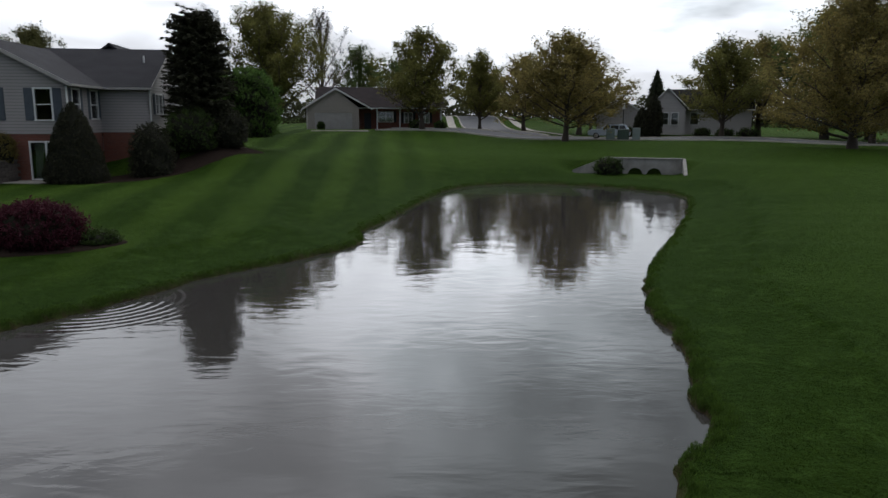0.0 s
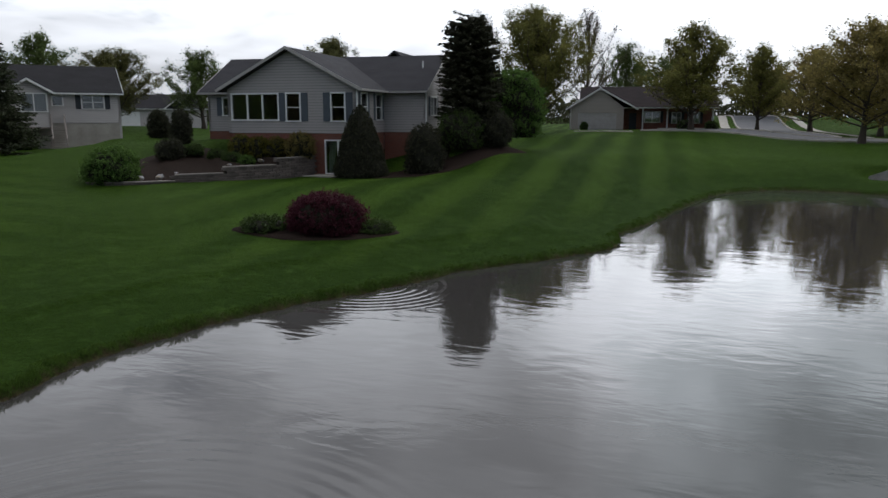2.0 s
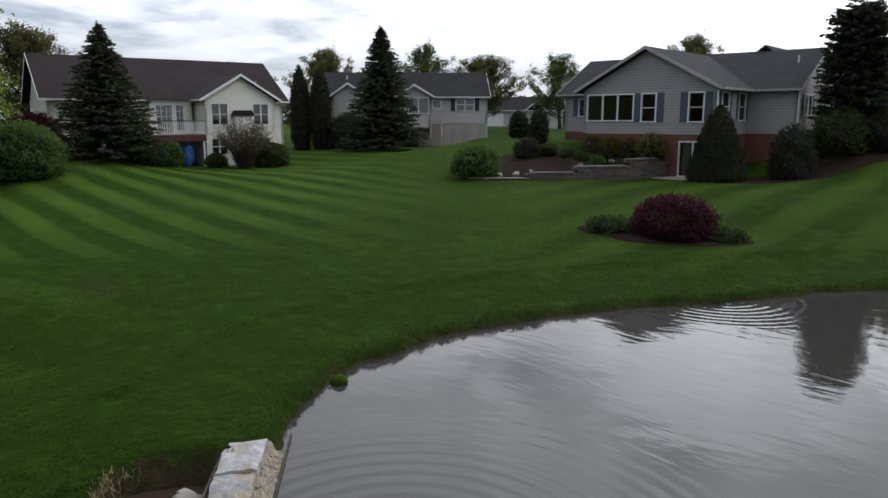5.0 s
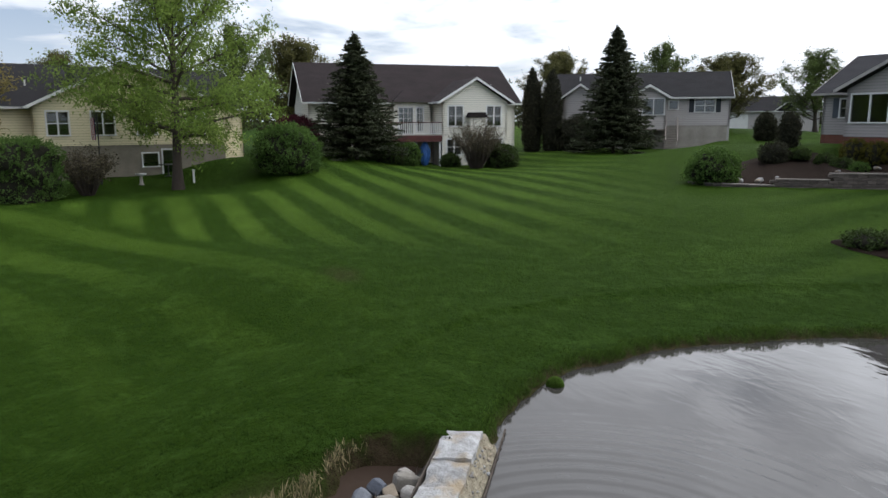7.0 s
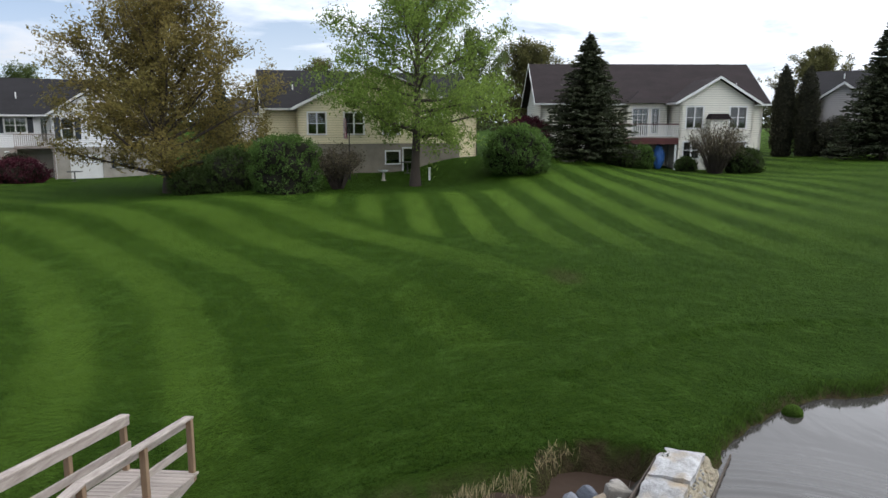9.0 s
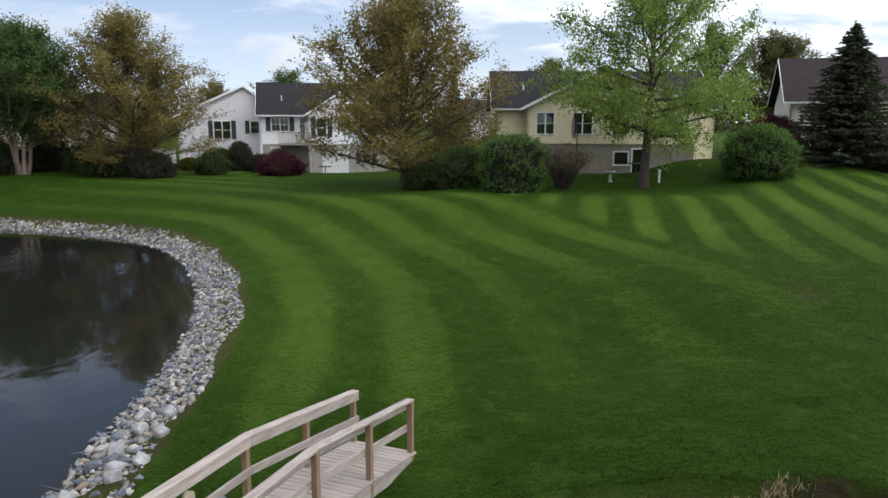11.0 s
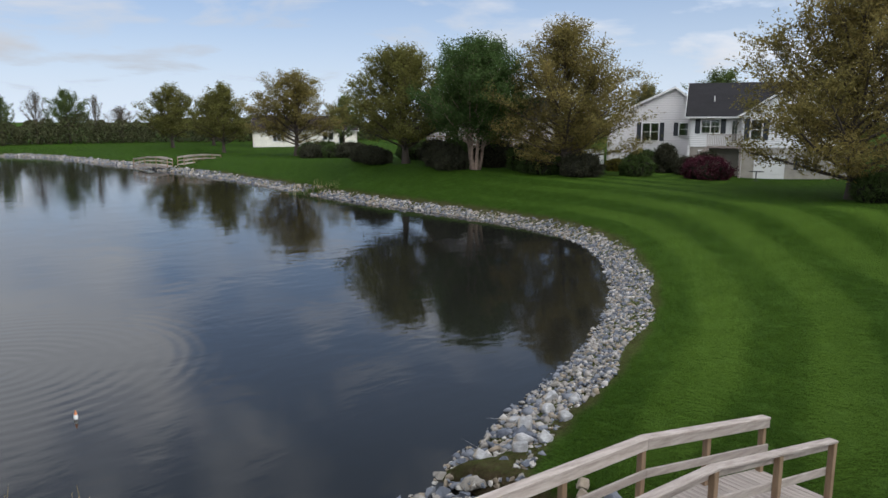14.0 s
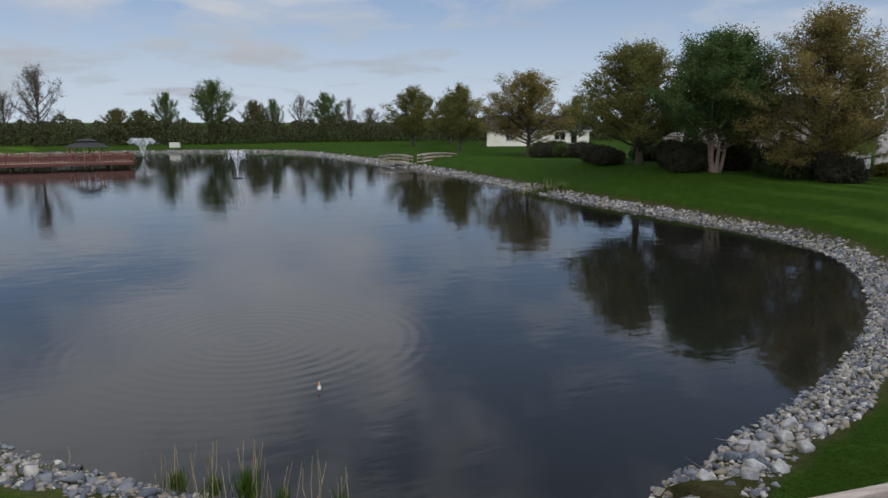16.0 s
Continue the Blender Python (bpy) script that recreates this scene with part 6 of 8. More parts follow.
def shrub(name, x, y, prof, mat, label, seed=1, n=2600, leaf=0.075, z=None, squash=(1.0, 1.0), lumps=0.16, category="shrub", group="", yaw=0.0, sprig=1.0):
    """A dense clipped or rounded shrub: prof is rows of (radius, height) up its outline."""
    rng = np.random.default_rng(seed)
    n, leaf = int(n * 2.6), leaf * 0.62
    z0 = gz(x, y) if z is None else z
    prof = np.array(prof, float)
    c = thing(name, x, y, z0 - 0.04, yaw, label, category, group)
    # cumulative area to scatter evenly
    seg = np.hypot(np.diff(prof[:, 0]), np.diff(prof[:, 1])) * (prof[1:, 0] + prof[:-1, 0] + 0.02)
    cum = np.concatenate([[0], np.cumsum(seg)])
    u = rng.uniform(0, cum[-1], n)
    r, h = np.interp(u, cum, prof[:, 0]), np.interp(u, cum, prof[:, 1])
    th = rng.uniform(0, 2 * np.pi, n)

    def lump(th, h):
        return 1 + lumps * (np.sin(3 * th + 4 * h + seed) + 0.7 * np.sin(7 * th - 5 * h + 2 * seed) + 0.5 * np.sin(11 * th + 9 * h)) / 1.6

    # leaves grow in sprigs that stand out unevenly from the mass
    sp = max(30, n // 12)
    th, r, h = th[:sp], r[:sp], h[:sp]
    out = np.stack([np.cos(th), np.sin(th), 0.35 + 0.9 * h / prof[:, 1].max()], 1) + rng.normal(0, 0.35, (sp, 3))
    out /= np.linalg.norm(out, axis=1, keepdims=True)
    k = lump(th, h) * 0.88
    root = np.stack([np.cos(th) * r * k * squash[0], np.sin(th) * r * k * squash[1], h * 0.97], 1)
    reach = (0.10 + 0.16 * prof[:, 0].max()) * rng.uniform(0.4, 1.25, sp) * (0.6 + lumps * 2) * sprig
    m = 12
    pts = np.repeat(root, m, 0) + np.repeat(out * reach[:, None], m, 0) * rng.uniform(0, 1.0, (sp * m, 1)) + rng.normal(0, leaf * 0.9, (sp * m, 3))
    pts[:, 2] = np.maximum(pts[:, 2], 0.03)
    v, f = leaf_cloud(pts, leaf, rng, np.repeat(out, m, 0) * 0.45, 0.55)
    mesh_part("foliage", v, f, mat, c)
    # a closed dark shell stands in for the shade behind the leaves
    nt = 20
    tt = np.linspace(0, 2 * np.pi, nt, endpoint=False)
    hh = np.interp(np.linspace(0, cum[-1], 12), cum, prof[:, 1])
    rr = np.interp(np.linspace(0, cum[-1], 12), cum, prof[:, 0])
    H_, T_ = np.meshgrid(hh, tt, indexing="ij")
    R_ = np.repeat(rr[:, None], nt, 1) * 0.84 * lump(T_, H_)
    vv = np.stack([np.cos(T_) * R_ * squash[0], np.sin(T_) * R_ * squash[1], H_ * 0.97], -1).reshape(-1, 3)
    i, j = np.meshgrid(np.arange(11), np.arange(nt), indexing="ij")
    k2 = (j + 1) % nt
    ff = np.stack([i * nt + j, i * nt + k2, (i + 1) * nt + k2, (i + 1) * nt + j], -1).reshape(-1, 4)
    mesh_part("shade_shell", vv, ff, INNER, c, smooth=True)
    return c


def ball(r, h, flat=0.0):
    """Outline of a rounded shrub of radius r and height h."""
    return [(0.72 * r, 0.0), (0.93 * r, 0.16 * h), (r, 0.38 * h), (0.95 * r, 0.58 * h), (0.80 * r, 0.76 * h), (0.55 * r, 0.90 * h), (0.25 * r, 0.98 * h), (0.02, h)]


def cone(r, h, p=0.8):
    return [(r * 0.9, 0.02)] + [(r * (1 - t) ** p + 0.02, h * t + 0.12 * (1 - t)) for t in np.linspace(0.04, 1, 10)]


# street and garden trees
M_LAB, B_LAB = "round-crowned maple with sparse olive spring leaves", "maple with bronze new leaves and grey trunk"
maple = grow_tree("tree", 11, 10.5, 1.3, 4.3, L_MAPLE, M_LAB, limbs=40, sec=11, tw=6, per=22, leaf=0.085, spread=0.13, low=30, high=78, wide=0.40, twig=(0.4, 1.0))
maple_far = grow_tree("tree", 19, 10.5, 1.4, 4.3, L_MAPLE, M_LAB, limbs=32, sec=9, tw=5, per=18, leaf=0.115, spread=0.16, low=30, high=78, wide=0.42, twig=(0.4, 1.0))
bronze_far = grow_tree("tree", 20, 10.6, 1.4, 4.6, L_BRONZE, B_LAB, limbs=32, sec=9, tw=5, per=18, leaf=0.115, spread=0.16, low=26, high=76, wide=0.42, twig=(0.4, 1.0))
maple_b = grow_tree("tree", 12, 10.8, 0.7, 4.6, L_BRONZE, B_LAB, limbs=50, sec=12, tw=6, per=20, leaf=0.082, spread=0.14, low=14, high=78, wide=0.33, twig=(0.4, 1.0))
green = grow_tree("tree", 13, 13.2, 2.6, 5.2, L_LIME, "tall airy tree in fresh light green leaf", limbs=40, sec=10, tw=7, per=20, leaf=0.095, low=-4, high=60, wide=0.36, spread=0.17, lift=0.12, twig=(0.5, 1.1), blunt=0.6)
birch = grow_tree("tree", 14, 10.8, 1.8, 4.3, L_BIRCH, "multi-stemmed river birch with full green crown", bark=BARK_PALE, stems=4, limbs=15, sec=9, tw=6, per=26, leaf=0.095, low=28, high=70, wide=0.52, spread=0.2, lift=0.25, blunt=0.6)
pale = grow_tree("tree", 15, 12.0, 1.6, 4.2, L_PALE, "distant tree thinly clothed in pale spring leaf", limbs=34, sec=9, tw=5, per=20, leaf=0.12, low=34, high=80, wide=0.62, spread=0.18, blunt=0.6)
far_green = grow_tree("tree", 18, 12.0, 1.8, 4.6, L_HAZE, "distant tree in light green spring leaf", limbs=26, sec=8, tw=5, per=17, leaf=0.14, low=30, high=78, wide=0.60, spread=0.2, blunt=0.6)
bare = grow_tree("tree", 16, 13.0, 2.5, 4.0, L_TWIG, "nearly bare grey tree budding in spring", limbs=26, sec=9, tw=6, per=8, leaf=0.09, low=40, high=78, wide=0.55, thin=0.2)

S = "street trees by the pond"
plant(bronze_far, 14.4, 78.7, 0.99, 20, True, group=S, w_scale=1.5)
plant(maple_far, 33.3, 83.6, 0.97, 80, True, "rounded maple with dull olive leaves beside the street", 1.3, group=S)
plant(maple_b, 34.3, 58.9, 1.14, 130, True, "broad maple with bronze-olive leaves above the bank", 1.6, group=S)
plant(maple, -16.0, 73.3, 1.10, 200, True, "tall maple with olive-gold leaves beside the lawn", 1.6, group=S)
plant(maple_far, -1.3, 88.0, 1.06, 250, False, "maple with thin olive leaves in front of the garage house", 1.15, group=S)
plant(maple_far, 6.3, 97.8, 0.92, 310, False, "small upright maple at the street corner", 0.8, group=S)
plant(bronze_far, 20, 99, 1.0, 60, False, "maple with bronze leaves beyond the street", 1.05, group=S)
plant(bronze_far, 14, 112, 1.0, 160, False, "maple with bronze leaves lining the side street", 1.05, group=S)
plant(green, 46, 76, 1.05, 40, False, "large green tree behind the street", 1.1, group=S)
plant(maple_far, 52, 86, 1.1, 25, False, "dark maple beyond the street bank", 1.5, group=S)
plant(maple_far, 49, 72, 1.05, 65, False, "dark maple beyond the street bank", 1.5, group=S)
plant(bronze_far, 43, 96, 1.1, 15, False, "bronze maple behind the corner house", 1.4, group=S)
plant(green, -43.8, 4.1, 1.12, 30, True, "tall airy tree in light green leaf before the yellow house", 1.05)
plant(maple_b, -45.6, -10.9, 1.03, 0, False, "large dense maple with olive-bronze leaves on the lawn edge", 0.84)
plant(maple_b, -48.4, -31.9, 0.88, 220, False, "maple with bronze-green leaves by the lake lawn", 0.84)
plant(birch, -45.8, -38.9, 0.93, 15, True, "clump of river birches with pale trunks and green crowns", 1.12)
plant(maple, -45.9, -47.4, 0.83, 35, False, "maple with olive leaves at the lake lawn", 0.95)
F = "lakeside lawn maples"
plant(maple_far, -62.9, -125, 1.0, 60, False, "rounded maple on the far lakeside lawn", 1.1, group=F)
plant(maple_far, -63.1, -107.9, 1.0, 120, False, "rounded maple on the far lakeside lawn", 1.0, group=F)
plant(bronze_far, -61.3, -85.2, 1.02, 200, False, "pale bronze maple on the far lakeside lawn", 1.1, group=F)
plant(maple_far, -75, -132, 0.9, 10, False, "rounded maple on the far lakeside lawn", 1.1, group=F)

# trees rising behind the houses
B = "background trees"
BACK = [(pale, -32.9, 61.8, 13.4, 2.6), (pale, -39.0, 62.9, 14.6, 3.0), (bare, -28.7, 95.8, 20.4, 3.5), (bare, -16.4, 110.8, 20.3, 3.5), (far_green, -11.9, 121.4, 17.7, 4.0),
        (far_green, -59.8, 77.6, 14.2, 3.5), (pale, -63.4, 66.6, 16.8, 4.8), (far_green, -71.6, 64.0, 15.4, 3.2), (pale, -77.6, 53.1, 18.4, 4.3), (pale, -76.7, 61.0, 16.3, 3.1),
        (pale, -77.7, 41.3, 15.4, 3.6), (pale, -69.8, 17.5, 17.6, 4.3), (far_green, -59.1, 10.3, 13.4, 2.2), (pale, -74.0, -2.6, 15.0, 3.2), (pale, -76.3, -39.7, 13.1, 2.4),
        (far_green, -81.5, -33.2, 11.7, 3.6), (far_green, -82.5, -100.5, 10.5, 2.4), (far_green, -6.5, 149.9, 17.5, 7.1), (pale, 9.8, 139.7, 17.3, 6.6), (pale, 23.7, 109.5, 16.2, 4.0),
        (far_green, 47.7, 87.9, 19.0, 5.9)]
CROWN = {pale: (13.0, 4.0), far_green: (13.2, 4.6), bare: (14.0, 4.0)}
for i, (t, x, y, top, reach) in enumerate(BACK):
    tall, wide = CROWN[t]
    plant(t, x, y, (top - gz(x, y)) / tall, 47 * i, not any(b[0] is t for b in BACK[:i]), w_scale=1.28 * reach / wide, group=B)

spruce = conifer("tree", 21, 9.6, 3.3, L_SPRUCE, "dark green spruce with drooping branches on the lawn", levels=50, around=17, droop=0.14, low=0.8, power=0.78, dens=62, blade=0.17, rag=0.66)
plant(spruce, -46.9, 37.4, 1.0, 0, True)
plant(spruce, -49.3, 16.6, 0.88, 70, False, "dense blue-green spruce beside the deck", 1.0)
dark_fir = conifer("tree", 22, 7.4, 1.75, L_DARK, "dark columnar evergreen at the house corner", levels=44, around=15, droop=0.02, power=0.16, dens=70, blade=0.14, rag=0.74)
plant(dark_fir, -13.9, 44.2, 1.0, 0, True, w_scale=1.05, z=4.6)
plant(spruce, 36, 118, 1.0, 20, False, "spruce behind the corner house", 0.8)
plant(spruce, -84, -14, 0.8, 20, False, "distant spruce behind the yellow house", 0.6)

SH = "foundation shrubs"
shrub("conical_yew", -18.2, 38.9 - 1.6, cone(1.75, 4.2, 0.62), L_DARK, "large dark clipped conical yew before the patio", 31, 9000, 0.055, category="shrub", lumps=0.03, sprig=0.28)
shrub("shrub", -15.2, 39.6, ball(1.15, 3.3), L_DARK, "tall rounded dark shrub at the house corner", 32, 2600, group=SH, z=2.4)
shrub("shrub", -14.0, 42.6, ball(1.5, 2.3), L_SHRUB, "rounded olive shrub beside the brick wall", 33, 3000, group=SH)
shrub("shrub", -12.4, 44.2, ball(1.3, 2.2), L_DARK, "dark rounded shrub on the slope", 34, 2400, group=SH)
shrub("japanese_maple", -12.47, 22.62, ball(1.35, 1.35), L_PURPLE, "low mounded purple laceleaf maple in a mulch bed", 35, 8000, 0.055, category="shrub", squash=(1.05, 0.9))
shrub("shrub", -14.53, 21.84, ball(0.82, 0.48), L_SHRUB, "low dark green groundcover in the mulch bed", 36, 1300, 0.06, group=SH)
shrub("shrub", -10.84, 23.39, ball(0.6, 0.43), L_SHRUB, "low green groundcover in the mulch bed", 37, 900, 0.06, group=SH)
shrub("shrub", -28.0, 28.9, ball(1.35, 1.75), L_GREEN, "round leafy green shrub beside the garden bed", 38, 3200, 0.085, z=2.75)
shrub("weeping_cherry", -12.6, 50.4, [(1.5, 0.8), (1.9, 1.4), (2.05, 2.6), (1.95, 3.8), (1.5, 4.7), (0.8, 5.2), (0.03, 5.35)], L_GREEN, "weeping cherry with a dense drooping green crown", 17, 6500, 0.11, lumps=0.22, category="tree")

shrub("arborvitae", -55.6, 35.2, [(0.7, 0.05), (0.95, 1.5), (0.95, 4.0), (0.7, 6.0), (0.3, 7.2), (0.03, 7.6)], L_DARK, "tall columnar dark arborvitae beside the house", 41, 4200, 0.09, lumps=0.08, sprig=0.5)
shrub("arborvitae", -54.3, 36.4, [(0.7, 0.05), (0.95, 1.5), (0.95, 4.0), (0.7, 5.8), (0.3, 6.9), (0.03, 7.3)], L_DARK, "tall columnar dark arborvitae beside the house", 42, 4200, 0.09, lumps=0.08, sprig=0.5)
shrub("shrub", -53.0, 38.3, ball(1.9, 3.0), L_DARK, "broad dark evergreen shrub by the house", 43, 3200, 0.09, group=SH)
for i, (x, y, r, h, m) in enumerate([(-44.3, 51.4, 0.9, 2.4, L_DARK), (-46.5, 26.8, 1.3, 1.6, L_SHRUB), (-48.4, 23.6, 0.7, 0.9, L_SHRUB), (-49.3, 19.2, 1.4, 1.4, L_SHRUB), (-49.0, 20.6, 0.7, 1.7, L_GREEN),
                                     (-54.6, 13.6, 2.0, 2.6, L_PURPLE), (-51.5, 12.4, 1.2, 1.6, L_SHRUB), (-43.6, 10.3, 2.0, 2.8, L_GREEN), (-49.5, -5.4, 1.2, 1.6, L_SHRUB), (-55, 41, 1.4, 1.2, L_SHRUB), (-50.5, 43.0, 1.2, 1.0, L_SHRUB),
                                     (-57.3, -27.8, 1.0, 2.4, L_DARK), (-56.5, -25.6, 0.9, 1.4, L_DARK), (-55.9, -23.6, 1.1, 1.9, L_DARK), (-51.6, -27.4, 1.3, 1.5, L_SHRUB), (-53.6, -22.6, 1.8, 1.6, L_PURPLE),
                                     (-58.5, -30.5, 1.4, 1.7, L_SHRUB), (-55.6, -31.4, 0.9, 1.0, L_YELLOW), (-44.0, -9.0, 1.4, 1.5, L_SHRUB), (-42.6, -6.6, 1.7, 2.3, L_SHRUB), (-47.6, -33.6, 1.8, 1.6, L_SHRUB), (-47.5, -29.8, 1.6, 1.7, L_DARK),
                                     (-46.0, -42.6, 1.8, 1.9, L_DARK), (-44.7, -40.7, 1.5, 1.6, L_DARK), (-45.0, -50.2, 1.5, 1.3, L_DARK), (-46.5, -53.2, 1.6, 1.4, L_DARK), (-49, -36, 1.7, 2.2, L_SHRUB), (-50, -40.5, 1.8, 2.4, L_DARK), (-49.6, -44.5, 1.7, 2.2, L_SHRUB), (-51, -48.5, 1.6, 2.0, L_DARK), (-52, -52.5, 1.6, 1.9, L_SHRUB), (-52, -34, 1.6, 2.4, L_DARK), (-52, -62, 1.8, 1.6, L_DARK), (-53, -66, 1.7, 1.5, L_SHRUB), (-56, -74, 1.6, 1.5, L_DARK), (-59.5, -80, 1.5, 1.9, L_SHRUB), (-57.8, -77.2, 1.5, 1.8, L_DARK), (-63.5, -81, 1.5, 2.0, L_SHRUB), (-66, -86, 1.5, 1.8, L_DARK)]):
    shrub("shrub", x, y, ball(r, h), m, {L_DARK: "dark evergreen garden shrub by the lawn", L_SHRUB: "leafy green garden shrub by the lawn", L_PURPLE: "purple-leaved garden shrub on the lawn", L_YELLOW: "golden-green clipped shrub by the house", L_GREEN: "upright fresh green shrub"}[m], 60 + i, int(1100 + 1000 * r * h), 0.09, group=SH)
shrub("hedge", -40.3, -3.4, [(1.7, 0.05), (1.85, 1.0), (1.8, 2.2), (1.5, 2.7), (0.7, 2.9), (0.02, 2.95)], L_GREEN, "clipped, dense dark green hedge shrub on the lawn edge", 51, 5200, 0.085)


def twig_shrub(x, y, r, h, n, mat, label, seed):
    rng = np.random.default_rng(seed)
    c = thing("shrub", x, y, gz(x, y) - 0.03, 0, label, "shrub")
    ps, tips = [], []
    for i in range(n):
        az, out = rng.uniform(0, 6.283), r * math.sqrt(rng.random())
        e = np.array([math.cos(az) * out, math.sin(az) * out, h * rng.uniform(0.6, 1.0) * (1 - 0.25 * (out / r) ** 2)])
        b = np.array([math.cos(az) * out * 0.2, math.sin(az) * out * 0.2, 0])
        m = b * 0.5 + e * 0.5 + np.array([0, 0, 0.1 * h])
        ps.append(tube(np.array([b, m, e]), [0.02, 0.014, 0.005], 3))
        tips.append(e), tips.append(m * 0.4 + e * 0.6), tips.append(m)
    v, f = gather(ps)
    mesh_part("framework", v, f, BARK, c)
    t = np.repeat(np.array(tips), 8, 0)
    v, f = leaf_cloud(t + rng.normal(0, 0.16, t.shape), 0.05, rng)
    mesh_part("foliage", v, f, mat, c)


twig_shrub(-46.2, 24.6, 2.0, 3.6, 240, L_TWIG, "large twiggy grey-brown shrub budding in spring", 71)
twig_shrub(-41.6, -0.6, 1.5, 2.6, 200, L_TWIG, "upright brown twiggy shrub beside the hedge", 72)

shrub("arborvitae", 27.0, 89.0, [(0.9, 0.05), (1.1, 1.5), (1.0, 3.0), (0.6, 4.4), (0.03, 5.2)], L_DARK, "dark pointed evergreen before the corner house", 45, 2600, 0.12, lumps=0.08, sprig=0.5)
shrub("arborvitae", 25.7, 89.4, [(0.8, 0.05), (1.1, 1.2), (0.9, 2.4), (0.4, 3.3), (0.03, 3.7)], L_DARK, "dark pointed evergreen before the corner house", 46, 2200, 0.12, lumps=0.08, sprig=0.5)
for i, (x, y, r, h) in enumerate([(32.7, 88.2, 1.0, 1.0), (35.2, 87.6, 1.1, 0.9), (37.9, 87.2, 1.3, 1.0), (-2.0, 92.0, 0.9, 1.0), (1.0, 92.2, 0.8, 0.9), (-13.6, 89.6, 0.4, 0.9), (24.2, 90.0, 0.8, 1.2), (13.47, 55.1, 1.15, 1.3)]):
    shrub("shrub", x, y, ball(r, h), L_SHRUB, "low green shrub beside the street houses" if i < 7 else "unmown green clump beside the culvert", 470 + i, 700, 0.10, group=SH)

# ---- footbridge over the overflow ----
def footbridge(x, y, yaw, span, rise, label, w=1.15, knee=0.28):
    """An arched timber bridge: ramps at both ends, a level middle; local x runs along it from one end."""
    c = thing("footbridge", x, y, 0, yaw, label, "bridge")
    L1 = span * knee

    def deck(u):
        if u < L1:
            return rise[0] + (rise[1] - rise[0]) * u / L1
        if u > span - L1:
            return rise[0] + (rise[1] - rise[0]) * (span - u) / L1
        return rise[1]

    n = int(span / 0.145)
    for i in range(n):
        u = (i + 0.5) * span / n
        z = deck(u)
        sl = (deck(u + 0.05) - deck(u - 0.05)) / 0.1
        m = Matrix.Translation((u, 0, z)) @ Matrix.Rotation(-math.atan(sl), 4, "Y")
        b = part("plank", soft_box(-w / 2 - 0.1, w / 2 + 0.1, -0.068, 0.068, -0.04, 0, 0.005), WOOD, c)
        b.matrix_local = m @ Matrix.Rotation(radians(90), 4, "Z") @ pose(0, random.uniform(-0.004, 0.004), random.uniform(-0.003, 0.003), 0, 0, random.uniform(-0.4, 0.4))
    knots = [0, L1, span - L1, span]
    for s in (-1, 1):
        yy = s * (w / 2 + 0.02)
        for a, b in zip(knots, knots[1:]):
            for nm, z0, z1, t0, t1 in (("side_beam", -0.30, -0.045, -0.04, 0.04), ("mid_rail", 0.36, 0.48, 0.047, 0.085), ("top_rail", 0.76, 0.895, 0.047, 0.085), ("rail_cap", 0.897, 0.935, -0.05, 0.095)):
                q0, q1 = (t0, t1) if s < 0 else (-t1, -t0)
                bm = prism(bmesh.new(), [(a, deck(a) + z0), (b, deck(b) + z0), (b, deck(b) + z1), (a, deck(a) + z1)], yy + q0, yy + q1, "y")
                bmesh.ops.bevel(bm, geom=bm.edges[:], offset=0.006, segments=1, affect="EDGES")
                part(nm, bm, WOOD, c)
        k = int(span / 1.25)
        for i in range(k):
            u = 0.06 + (span - 0.12) * i / (k - 1)
            z = deck(u)
            part("post", soft_box(u - 0.045, u + 0.045, yy - 0.045 - 0.0 * s, yy + 0.045, z - 0.28, z + 0.895, 0.008), WOOD_BROWN, c)
    return c


footbridge(-11.3, -3.08, -11.5, 9.0, (0.48, 0.93), "weathered grey timber footbridge with arched handrails", w=1.05, knee=0.333)

# ---- stones ----
def rock_shapes(k, seed):
    rng = np.random.default_rng(seed)
    out = []
    for i in range(k):
        p = rng.normal(size=(10, 3))
        p /= np.linalg.norm(p, axis=1, keepdims=True)
        p *= rng.uniform(0.8, 1.1, (10, 1)) * np.array([1.0, rng.uniform(0.65, 0.95), rng.uniform(0.45, 0.75)])
        bm = bmesh.new()
        for q in p:
            bm.verts.new(q)
        r = bmesh.ops.convex_hull(bm, input=bm.verts[:])
        bmesh.ops.delete(bm, geom=[v for v in bm.verts if not v.link_faces], context="VERTS")
        bmesh.ops.triangulate(bm, faces=bm.faces[:])
        bm.verts.index_update()
        out.append((np.array([v.co[:] for v in bm.verts]), np.array([[v.index for v in f.verts] for f in bm.faces])))
        bm.free()
    return out


ROCKS = rock_shapes(10, 5)


def turn_matrix(rng):
    a, b, c = rng.uniform(0, 6.283), rng.normal(0, 0.35), rng.normal(0, 0.35)
    return np.array(Euler((b, c, a)).to_matrix())


